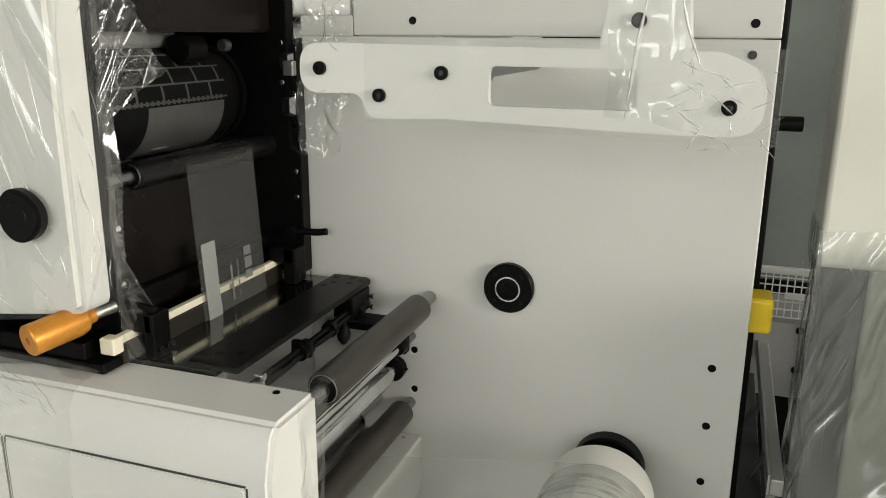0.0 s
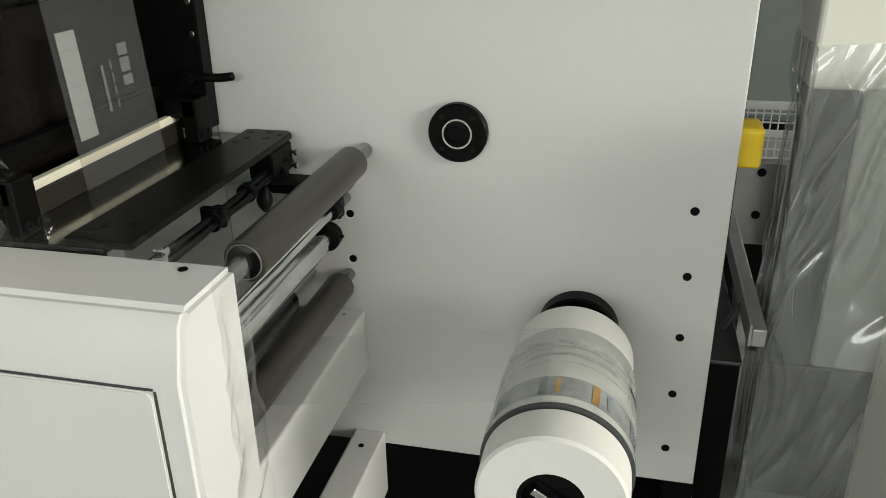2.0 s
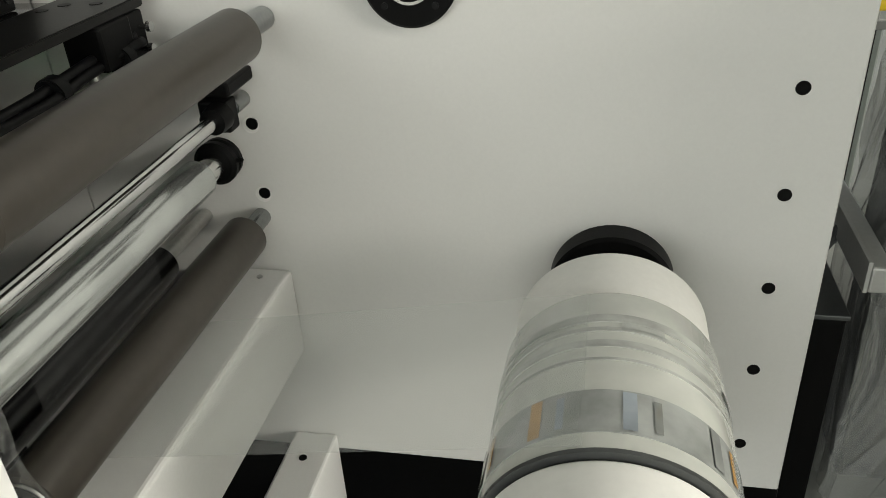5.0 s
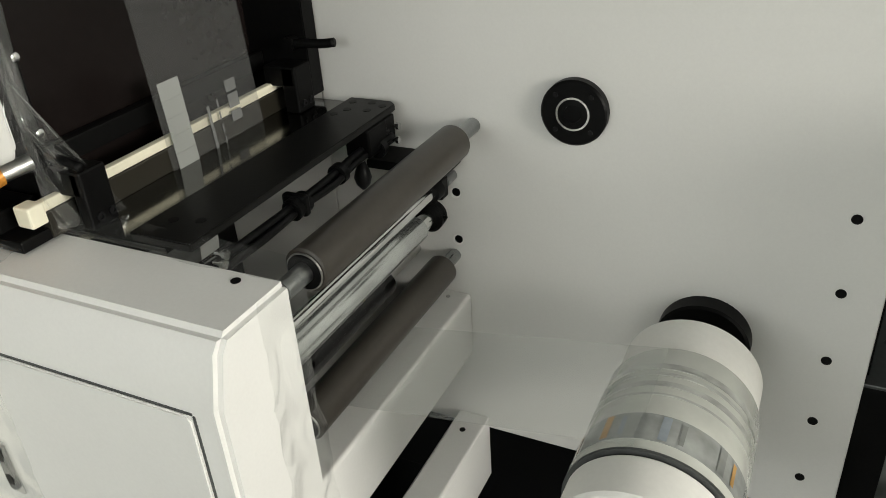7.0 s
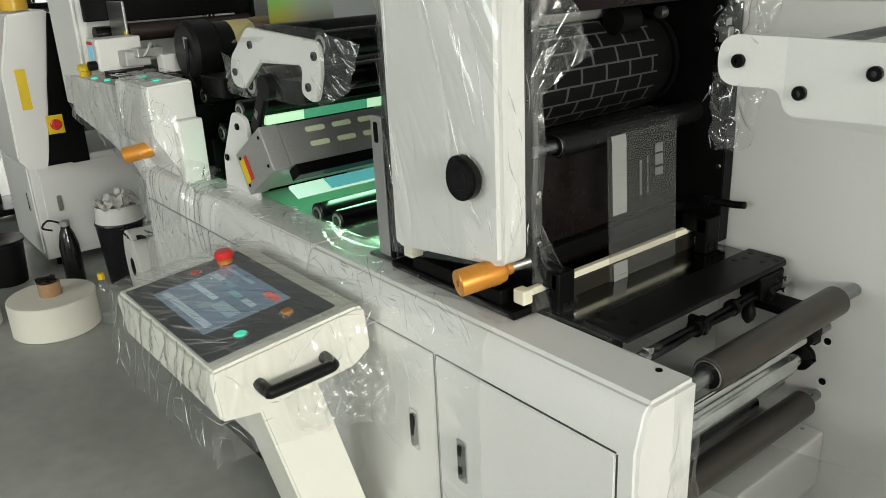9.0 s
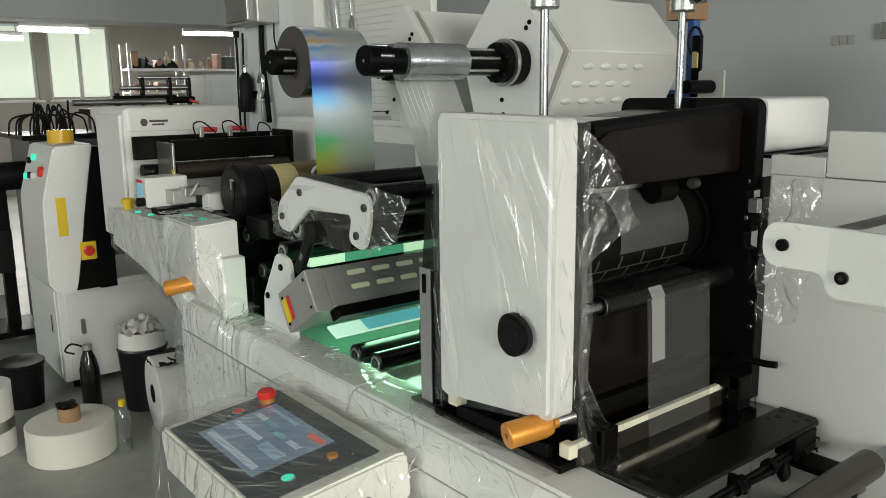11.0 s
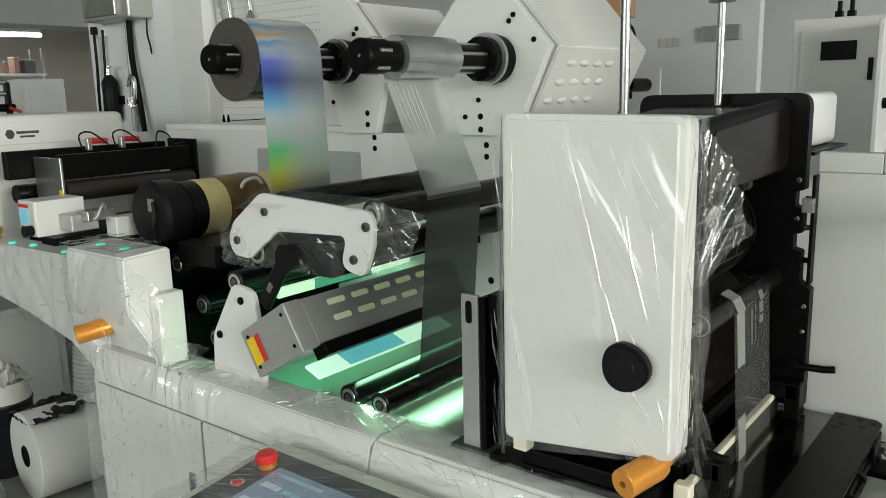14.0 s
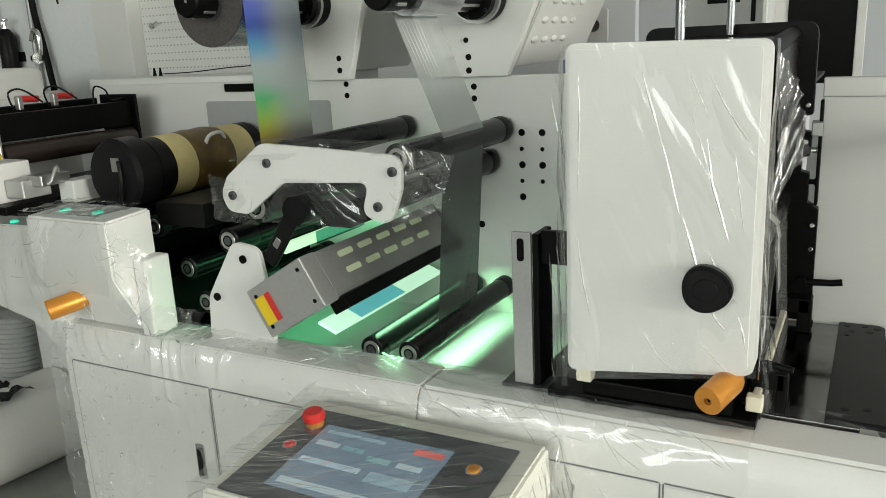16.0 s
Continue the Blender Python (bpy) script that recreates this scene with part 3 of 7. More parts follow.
BLUEPRINT = node_mat("blue_grey_print", (0.30, 0.34, 0.38), 0.22, coat=0.5, stain=0.3, stain_scale=20)
GOLDPRINT = node_mat("orange_gold_print", (0.62, 0.36, 0.12), 0.22, 0.3, coat=0.5, stain=0.3, stain_scale=20)
DARKPRINT = node_mat("dark_grey_print", (0.24, 0.25, 0.24), 0.22, coat=0.5, stain=0.3, stain_scale=20)
for a0, w in ((0.0, 0.9), (2.4, 0.6)):
    on_roll("slit", a0, w, 0.192, 0.1945, RW + 0.0006, BLACK, "dark slit between windings")
for k in range(9):
    a0 = 0.7 * k
    on_roll("print_mark", a0, 0.10, 0.346, 0.389, R0 + 0.0024, (BLUEPRINT, DARKPRINT, GOLDPRINT)[k % 3], "printed patch on the smoky winding")
    on_roll("print_mark", a0 + 0.22, 0.06, 0.350, 0.386, R0 + 0.0024, (DARKPRINT, GOLDPRINT, BLUEPRINT)[k % 3], "printed patch on the smoky winding")
for k in range(6):
    on_roll("print_mark", 1.05 * k, 0.35, 0.238 + 0.012 * (k % 3), 0.246 + 0.012 * (k % 3), R0 + 0.0022, PALEBAND, "faint grey print under the film")

# film between the lower roller and the roll
web = thing("clear_web", "clear label film running taut to the roll", "film web", (-0.35, 1.3, 0.58))
part("span", sheet([[(-0.577 + 0.42 * u, y, 0.545 + 0.066 * u) for y in (1.118, 1.22, 1.325)] for u in (0, 0.33, 0.66, 1.0)]), CLEARWEB, web).visible_shadow = False
part("down_span", sheet([[(-0.6075, y, z) for y in (1.118, 1.22, 1.325)] for z in (0.668, 0.62, 0.574)]), FAINTWEB, web).visible_shadow = False
part("turn", sheet([[(-0.577 + 0.0295 * math.cos(a), y, 0.573 + 0.0295 * math.sin(a)) for y in (1.118, 1.22, 1.325)] for a in [math.pi * (1.0 + 0.5 * i / 6) for i in range(7)]]), CLEARWEB, web).visible_shadow = False


# ---- guide rollers by the frame ----
def roller(name, label, x, z, y0, y1, r, mat, shaft=0.010, s0=None, s1=None, bore=True):
    t = thing(name, label, "roller", (x, (y0 + y1) / 2, z))
    part("sleeve", lathe([(0, r - 0.003), (0.002, r), (y1 - y0 - 0.002, r), (y1 - y0, r - 0.003)], (x, y0, z), (0, 1, 0), 40), mat, t)
    if bore:
        part("bearing", lathe([(-0.001, r * 0.86), (-0.003, r * 0.85), (-0.003, r * 0.80), (0.001, r * 0.79)], (x, y0, z), (0, 1, 0), 32), STEEL, t)
        part("end_face", rod((x, y0 - 0.0036, z), (x, y0, z), r * 0.79, 32, 0.0003), BLACK, t)
    part("shaft", rod((x, s0 if s0 else y0 - 0.05, z), (x, s1 if s1 else y1 + 0.05, z), shaft, 20), RODSTEEL if bore else STEEL, t)
    return t


roller_a = roller("rubber_roller", "dark grey rubber guide roller on a steel shaft", -0.530, 0.826, 1.035, 1.447, 0.0290, RUBBER, 0.013, 0.985, 1.525)
roller_b = roller("rubber_roller", "lower dark rubber guide roller on a steel shaft", -0.577, 0.573, 1.04, 1.470, 0.0275, RUBBER, 0.012, 0.985, 1.525)
bar_a = thing("guide_bar", "thin polished steel guide bar with a clamp", "guide bar", (-0.57, 1.25, 0.738))
part("bar", rod((-0.574, 0.985, 0.732), (-0.574, 1.525, 0.732), 0.0085, 20), CHROME, bar_a)
part("clamp", box(-0.600, -0.564, 1.462, 1.488, 0.711, 0.748, 0.003), BLACK, bar_a)
part("collar", lathe([(0, 0.010), (0, 0.015), (0.012, 0.0165), (0.022, 0.0165)], (-0.574, 1.441, 0.732), (0, 1, 0), 24), BLACK, bar_a)
part("rear_stub", rod((-0.574, 1.489, 0.732), (-0.574, 1.5245, 0.732), 0.0105, 18), RODSTEEL, bar_a)
bar_b = thing("guide_bar", "wide bright turning bar with a black end ring", "guide bar", (-0.60, 1.25, 0.668))
part("bar", rod((-0.603, 0.985, 0.668), (-0.603, 1.49, 0.664), 0.015, 28), CHROME, bar_b)
part("film_sleeve", lathe([(0, 0.016), (0.001, 0.0225), (0.405, 0.0225), (0.407, 0.016)], (-0.603, 1.03, 0.666), (0, 1, 0), 36), node_mat("silvery_wrapped_film", (0.64, 0.66, 0.64), 0.16, 0.85, grain=0.06, scale=40, bump=0.05, stain=0.25, stain_scale=14), bar_b, "silvery film turning round the bar")
part("end_ring", lathe([(0, 0.022), (0.003, 0.027), (0.010, 0.027), (0.012, 0.022), (0.015, 0.022), (0.018, 0.026), (0.024, 0.026)], (-0.603, 1.478, 0.664), (0, 1, 0), 32), BLACK, bar_b)
part("shaft", rod((-0.603, 1.50, 0.664), (-0.603, 1.526, 0.664), 0.009), STEEL, bar_b)
part("lock_screw", rod((-0.577, 1.485, 0.668), (-0.568, 1.485, 0.669), 0.003, 10), BLACK, bar_b)
under = roller("rubber_roller", "dark roller low behind the turning bar", -0.655, 0.572, 1.03, 1.40, 0.024, BLACKRUBBER, 0.009, 0.985, 1.525, False)


# ---- front machine body ----
base = thing("machine_body", "long white painted printing machine body with cabinet doors", "machine body", (-1.55, 0.92, 0.0))
FY = 0.847
profile = [(0.992, 0.10), (0.992, 0.842), (0.878, 0.842), (0.864, 0.826), (FY, 0.765), (FY, 0.10)]
part("side_frame", prism(profile, "x", -1.497, -0.519, 0.007), WHITE, base)
part("side_frame", prism(profile, "x", -2.57, -1.499, 0.003), WHITE, base)

part("plinth", box(-2.5, -0.58, 0.87, 0.98, 0.0, 0.101, 0.004), BLACK, base)
part("screw_hole", rod((-0.575, 0.968, 0.8415), (-0.575, 0.968, 0.8435), 0.006, 16, 0.0003), BLACK, base)


def cabinet_door(x0, x1, latch):
    d = part("cabinet_door", prism(rounded([(x0, 0.16), (x1, 0.16), (x1, 0.752), (x0, 0.752)], 0.012), "y", FY - 0.004, FY + 0.004, 0.002), WHITE, base)
    seam = bmesh.new()
    for a, b, c, e in ((x0 - 0.0035, x0 - 0.0005, 0.16, 0.752), (x1 + 0.0005, x1 + 0.0035, 0.16, 0.752), (x0, x1, 0.7525, 0.7555)):
        box(a, b, FY - 0.0012, FY + 0.002, c, e, 0, bm=seam)
    part("seam", seam, DARKSTEEL, d)
    lx = latch
    part("latch_plate", prism(rounded([(lx - 0.014, 0.505), (lx + 0.014, 0.505), (lx + 0.014, 0.60), (lx - 0.014, 0.60)], 0.006), "y", FY - 0.008, FY - 0.003, 0.001), CHROME, d)
    part("latch_lever", prism(rounded([(lx - 0.008, 0.515), (lx + 0.008, 0.515), (lx + 0.008, 0.59), (lx - 0.008, 0.59)], 0.006), "y", FY - 0.013, FY - 0.007, 0.002), BLKPLASTIC, d)


cabinet_door(-0.995, -0.557, -0.922)
cabinet_door(-1.44, -1.005, -1.075)
cabinet_door(-2.052, -1.62, -1.945)
cabinet_door(-2.54, -2.062, -2.11)

# bridge arch towards the next unit
arch = [(-2.56, 0.72), (-2.62, 0.775), (-2.72, 0.83), (-2.99, 0.885), (-3.36, 0.935), (-3.36, 1.088), (-2.60, 1.103), (-2.592, 0.86), (-2.56, 0.84)]
bridge = thing("bridge_arm", "white arched side arm with green lit buttons", "machine arm", (-2.95, 0.88, 0.72))
part("arch", prism(arch, "y", 0.872, 0.97, 0.004), WHITE, bridge)
for x, y in ((-3.10, 0.90), (-2.98, 0.91), (-2.76, 0.90), (-2.66, 0.91)):
    part("button", lathe([(0, 0.011), (0.004, 0.011), (0.006, 0.008), (0.006, 0)], (x, y, 1.0955 + (x + 2.98) * 0.0197), (0, 0, 1), 20), GREENLED, bridge, "green lit push button")
part("stop_button", lathe([(0, 0.02), (0.02, 0.02), (0.022, 0.026), (0.04, 0.026), (0.045, 0.02), (0.045, 0)], (-3.25, 0.91, 1.090), (0, 0, 1), 24), YELLOW, bridge, "yellow mushroom button")

# operator pod
pod = thing("operator_pod", "white boxy operator pod with two green buttons", "control pod", (-2.42, 0.88, 0.86))
part("housing", prism([(0.815, 1.0), (0.815, 1.146), (0.955, 1.154), (0.955, 0.845), (0.90, 0.845)], "x", -2.585, -2.292, 0.006), WHITE, pod)
part("step_block", box(-2.2915, -2.250, 0.876, 0.955, 0.845, 1.042, 0.005), WHITE, pod)
for x in (-2.52, -2.40):
    part("button", lathe([(0, 0.014), (0.004, 0.014), (0.005, 0.010), (0.005, 0)], (x, 0.885, 1.149), (0, 0, 1), 24), GREENLED, pod, "green lit push button")
for z in (0.97, 1.01):
    part("screw", rod((-2.583, 0.85, z), (-2.595, 0.85, z), 0.010, 16), BLACK, pod)


def orange_grip(name, p, q, r):
    t = thing(name, "orange anodised aluminium handle grip with a bored end", "handle", q)
    p, q = Vector(p), Vector(q)
    n = (q - p).length
    part("grip", lathe([(0.006, 0.0055), (0.0, 0.0065), (0.0, r - 0.002), (0.002, r), (n * 0.72, r), (n * 0.84, r * 0.86), (n * 0.9, r * 0.55), (n, r * 0.5)], p, q - p, 36), ORANGE, t)
    part("bore", rod(p + (q - p) * 0.05, p + (q - p) * 0.12, 0.0056, 16), BLACK, t)
    part("stem", rod(p + (q - p) * 0.9, q + (q - p) * 0.35, r * 0.42, 20), STEEL, t)
    return t


orange_grip("orange_handle", (-0.929, 0.853, 0.919), (-0.897, 0.955, 0.932), 0.0250)
orange_grip("orange_handle", (-2.517, 0.785, 0.912), (-2.463, 0.880, 0.932), 0.026)


# ---- print unit ----
cover = thing("print_unit_cover", "tall white painted cover of the print unit with rounded edges", "machine cover", (-1.035, 0.97, 0.875))
part("shell", prism(rounded([(-1.193, 0.911), (-0.866, 0.951), (-0.866, 1.502), (-1.193, 1.507)], 0.02, 6), "y", 0.902, 0.972, 0.010), WHITE, cover)
part("pad", box(-1.178, -1.150, 0.915, 0.945, 0.890, 0.9165, 0.002), NYLON, cover)
part("rear_rim", box(-1.18, -0.88, 0.9725, 0.9945, 0.965, 1.485, 0.003), BLACK, cover)
part("foot_bar", box(-1.17, -0.90, 0.93, 0.99, 0.8605, 0.8895, 0.003), BLACK, cover)
KX, KZ = -0.943, 1.105
knob = thing("round_knob", "black three-lobed plastic hand knob", "knob", (KX, 0.902, KZ))
lob = []
for i in range(60):
    a = 2 * math.pi * i / 60
    r = 0.0405 + 0.0014 * math.cos(3 * a)
    lob.append((KX + r * math.cos(a), KZ + r * math.sin(a)))
part("grip", prism(lob, "y", 0.874, 0.8985, 0.006), BLKPLASTIC, knob)
part("boss", rod((KX, 0.897, KZ), (KX, 0.904, KZ), 0.018), BLKPLASTIC, knob)
part("cap", lathe([(0, 0.020), (0.0015, 0.019), (0.002, 0.0)], (KX, 0.8742, KZ), (0, -1, 0), 28), BLKPLASTIC, knob)

unit = thing("print_unit", "black anodised print unit with side plates and cross bars", "print unit", (-1.03, 1.25, 0.845))
part("front_plate", box(-1.19, -0.885, 0.9995, 1.018, 0.86, 1.470, 0.004), BLACK, unit)
rear = rounded([(-1.20, 0.86), (-0.812, 0.86), (-0.812, 1.12), (-0.835, 1.135), (-0.835, 1.20), (-0.852, 1.205), (-0.852, 1.235), (-0.835, 1.24), (-0.835, 1.29), (-0.852, 1.295), (-0.852, 1.325), (-0.835, 1.33), (-0.835, 1.40), (-0.835, 1.526, 0.03), (-1.20, 1.526, 0.03)], 0.004, 5)
part("rear_plate", prism(rear, "y", 1.488, 1.523, 0.002), BLACK, unit)
part("top_bar", prism([(1.018, 1.37), (1.018, 1.462), (1.05, 1.478), (1.488, 1.505), (1.488, 1.37)], "x", -1.12, -0.868, 0.006), GLOSSBLACK, unit)
part("top_rail", rod((-0.885, 1.01, 1.475), (-0.885, 1.49, 1.500), 0.017, 24), BLACK, unit)
part("inner_panel", box(-0.945, -0.93, 1.018, 1.488, 0.86, 1.118, 0.002), GLOSSBLACK, unit)
part("cross_bar", box(-0.925, -0.905, 1.018, 1.488, 0.905, 0.935, 0.002), BLACK, unit)
part("back_panel", box(-1.19, -1.175, 1.018, 1.488, 0.86, 1.40, 0.002), BLACK, unit)
for z in (0.95, 1.03, 1.085, 1.27, 1.35):
    part("bolt", lathe([(0, 0.0055), (0.004, 0.0055), (0.005, 0.004), (0.005, 0)], (-0.822 if z < 1.1 else -0.846, 1.488, z), (0, -1, 0), 16), CHROME, unit)
for z in (0.965, 1.06):
    part("bolt", lathe([(0, 0.006), (0.004, 0.006), (0.005, 0.004), (0.005, 0)], (-0.885, 1.012, z), (1, 0, 0), 16), CHROME, unit)
for z in (1.10, 1.18, 1.25, 1.31):
    part("stub", lathe([(0, 0.006), (0.010, 0.006), (0.012, 0.009), (0.018, 0.009), (0.018, 0)], (-0.835, 1.505, z), (1, 0, 0), 14), (BLACK, CHROME)[z > 1.2], unit)
part("side_bracket", box(-0.835, -0.812, 1.470, 1.487, 1.285, 1.315, 0.002), STEEL, unit)
part("rear_strut", box(-0.822, -0.815, 1.492, 1.522, 1.13, 1.36, 0.002), BLACK, unit)
part("white_plate", box(-1.10, -0.90, 1.06, 1.20, 1.486, 1.492, 0.001), WHITE, unit)
part("bed", box(-1.20, -0.70, 0.994, 1.522, 0.838, 0.846, 0.001), BEDSTEEL, unit, "dark polished bed plate")
part("inner_roller", rod((-0.985, 1.02, 1.365), (-0.985, 1.30, 1.365), 0.024, 28), ALU, unit)
part("knob_rod", rod((-0.93, 1.40, 1.345), (-0.93, 1.42, 1.345), 0.012, 16), STEEL, unit)
part("knob_rod", rod((-0.93, 1.26, 1.34), (-0.93, 1.32, 1.34), 0.026, 24), BLACK, unit)

# print cylinder
CX, CZ, CR = -1.018, 1.245, 0.103
cyl = thing("print_cylinder", "rotating print cylinder with pale plates and dark blocks", "print cylinder", (CX, 1.25, CZ))
part("sleeve", lathe([(0, CR - 0.004), (0.004, CR), (0.40, CR), (0.404, CR - 0.004)], (CX, 1.022, CZ), (0, 1, 0), 72), PLATEDARK, cyl)
part("end_ring", lathe([(0.404, 0.09), (0.43, 0.09), (0.43, 0.098), (0.444, 0.098), (0.446, 0.06), (0.462, 0.06)], (CX, 1.022, CZ), (0, 1, 0), 64), BLACKRUBBER, cyl)


def plate_patch(y0, y1, a0, a1, r, mat, name="plate"):
    n = max(2, int((a1 - a0) / 0.12))
    return part(name, sheet([[(CX + r * math.cos(a0 + (a1 - a0) * i / n), y, CZ + r * math.sin(a0 + (a1 - a0) * i / n)) for i in range(n + 1)] for y in (y0, y1)]), mat, cyl)


# plain pale plate on one side, coursed blocks on the other
plate_patch(1.15, 1.375, -2.75, -0.75, CR + 0.001, node_mat("pale_printing_plate", (0.10, 0.10, 0.097), 0.34, grain=0.08, scale=60, stain=0.15, stain_scale=10), "pale_plate")
course = 0
a = -0.70
while a < 3.3:
    plate_patch(1.04, 1.385, a, a + 0.035, CR + 0.0015, PLATE, "joint")
    y = 1.05 + (0.035 if course % 2 else 0)
    while y < 1.375:
        plate_patch(y, y + 0.006, a + 0.035, a + 0.30, CR + 0.0015, PLATE, "joint")
        y += 0.07
    a += 0.30
    course += 1
for k in range(22):
    plate_patch(1.055 + k * 0.0145, 1.063 + k * 0.0145, -0.72, -0.64, CR + 0.002, PLATE, "tooth")
drum2 = thing("impression_cylinder", "dark polished impression cylinder under the print cylinder", "cylinder", (-0.998, 1.25, 1.095))
part("body", lathe([(0, 0.046), (0.003, 0.049), (0.455, 0.049), (0.458, 0.046)], (-1.0, 1.024, 1.09), (0, 1, 0), 56), node_mat("dark_satin_steel", (0.16, 0.16, 0.155), 0.3, 0.7, scale=90), drum2)
nip = roller("rubber_roller", "black guide roller over which the printed film turns", -0.892, 1.138, 1.065, 1.49, 0.0235, BLACKRUBBER, 0.0125, 0.999, 1.5)

# printed film across the unit
film = thing("printed_web", "translucent grey film with white print running over the roller", "film web", (-0.87, 1.28, 1.0))
for nm, mat, line in (("upper_span", FAINTWEB, ((-0.965, 1.160), (-0.93, 1.163), (-0.892, 1.1625), (-0.878, 1.158), (-0.869, 1.146), (-0.8672, 1.138))),
                      ("hanging_span", GREYWEB, ((-0.8672, 1.138), (-0.861, 1.02), (-0.854, 0.90), (-0.851, 0.847)))):
    part(nm, sheet([[(x, y, z) for y in (1.178, 1.285, 1.393)] for x, z in line]), mat, film).visible_shadow = False

# printed marks, each a short stiff piece of the web
HOLOPRINT = clear_mat("pale_hologram_patch", (0.80, 0.84, 0.72), 0.05, 0.25, 10, 0.0, 0.62, 1.2, 0.42)
MARKS = []


def mark(turn, back, y0, y1, h, mat, label):
    MARKS.append((turn, back, tagged(part("print_patch", box(-0.0004, 0.0004, y0, y1, -h, h, 0), mat), label, "print", "printed patches")))


for turn in range(2):
    for k in range(6):
        mark(turn, (k - 2.5) * 0.026, 1.190, 1.232, 0.0129, HOLOPRINT, "pale shiny patch on the moving film")
        mark(turn, (k - 2.5) * 0.026 - 0.255, 1.190, 1.232, 0.0129, HOLOPRINT, "pale shiny patch on the moving film")
    for k in range(4):
        mark(turn, -0.045 + 0.018 * k, 1.272, 1.278, 0.0085, PRINT, "small white printed mark on the moving film")
        mark(turn, -0.045 + 0.020 * k, 1.296, 1.299, 0.0070, PRINT, "small white printed line on the moving film")
    for k, h in enumerate((0.008, 0.011, 0.009)):
        mark(turn, -0.015 + 0.024 * k, 1.322, 1.346, h, PRINT, "small white printed disc on the moving film")

# bar, blocks and lever at the foot of the print unit
strip = thing("nylon_strip", "cream nylon strip with a square end block", "strip", (-0.853, 1.2, 0.885))
part("strip", box(-0.872, -0.859, 0.965, 1.47, 0.881, 0.895, 0.002), NYLON, strip)
part("end_block", box(-0.880, -0.852, 0.942, 0.966, 0.870, 0.898, 0.003), NYLON, strip)
part("holder", box(-0.872, -0.8565, 0.968, 1.468, 0.846, 0.8805, 0.001), node_mat("olive_brown_metal", (0.028, 0.025, 0.018), 0.36, 0.3), strip)
for y0, y1, x0, x1 in ((0.997, 1.040, -0.88, -0.822), (1.440, 1.486, -0.872, -0.812)):
    blk = thing("clamp_block", "black machined clamp block with socket screws", "clamp", ((x0 + x1) / 2, y0, 0.846))
    part("block", box(x0, x1, y0, y1, 0.891, 0.925, 0.003), BLACK, blk)
    part("cheek", box(-0.8375, x1 + 0.004, y0, y1, 0.8465, 0.9255, 0.003), BLACK, blk)
    for k in range(2):
        part("screw", lathe([(0, 0.006), (0.003, 0.006), (0.003, 0.003), (0.001, 0.003), (0.001, 0)], (x1 + 0.004, y0 + 0.014 + 0.02 * k, 0.862), (1, 0, 0), 16), BLKPLASTIC, blk)
lever = thing("clamp_lever", "black clamping lever on the side plate", "lever", (-0.81, 1.49, 0.955))
part("hub", rod((-0.835, 1.488, 0.955), (-0.835, 1.465, 0.955), 0.012, 20), BLACK, lever)
part("arm", tube_path([(-0.835, 1.475, 0.955), (-0.80, 1.477, 0.957), (-0.775, 1.480, 0.957), (-0.752, 1.482, 0.960)], 0.0078, 10), BLACK, lever)
lev2 = thing("clamp_lever", "small black lever by the front block", "lever", (-0.87, 1.0, 0.93))
part("arm", tube_path([(-0.89, 1.012, 0.935), (-0.86, 1.005, 0.94), (-0.81, 0.998, 0.935)], 0.006, 10), BLACK, lev2)
part("hub", rod((-0.885, 1.012, 0.915), (-0.885, 1.012, 0.95), 0.012, 20), BLACK, lev2)

# black cross plate with holes, hoses and fittings
PLATEBLACK = node_mat("dark_anodised_plate", (0.009, 0.009, 0.0085), 0.32, grain=0.2, scale=120, bump=0.04, stain=0.25, stain_scale=6, spec=0.12)
plate = thing("black_cross_plate", "black anodised cross plate with drilled holes", "machine plate", (-0.70, 1.25, 0.846))
part("plate", prism(rounded([(-0.756, 0.995), (-0.660, 0.995), (-0.660, 1.500), (-0.672, 1.512), (-0.752, 1.512)], 0.003, 3), "z", 0.8465, 0.858, 0.0015), PLATEBLACK, plate)
for x, y in ((-0.735, 1.49), (-0.70, 1.495), (-0.675, 1.485), (-0.725, 1.455), (-0.69, 1.46), (-0.735, 1.43), (-0.725, 1.04), (-0.69, 1.05)):
    part("hole", rod((x, y, 0.857), (x, y, 0.8586), 0.0072, 18, 0.0003), BLACK, plate)
part("hanger", box(-0.70, -0.655, 1.40, 1.46, 0.80, 0.8462, 0.003), BLACK, plate)
hose = thing("air_hose", "black air hoses with push fittings along the plate", "hose", (-0.645, 1.25, 0.825))
for k, (dx, dz, r) in enumerate(((0.0, 0.0, 0.0062), (0.010, -0.007, 0.0058), (-0.007, -0.010, 0.0058))):
    part("hose", tube_path([(-0.662 + dx, 1.47, 0.822 + dz), (-0.672 + dx * 0.6, 1.38, 0.812 + dz), (-0.670 + dx, 1.30, 0.808 + dz), (-0.668 + dx * 0.5, 1.22, 0.808 + dz), (-0.662 + dx, 1.12, 0.812 + dz), (-0.645 + dx, 1.0, 0.826 + dz)], r, 10), BLKPLASTIC, hose)
for y, x in ((1.44, -0.664), (1.33, -0.671), (1.225, -0.668), (1.205, -0.667)):
    part("fitting", rod((x, y - 0.008, 0.803), (x, y + 0.008, 0.804), 0.0165, 18), BLKPLASTIC, hose)
part("fitting", box(-0.690, -0.650, 1.208, 1.222, 0.790, 0.822, 0.004), BLKPLASTIC, hose, "black clamp on the hoses")
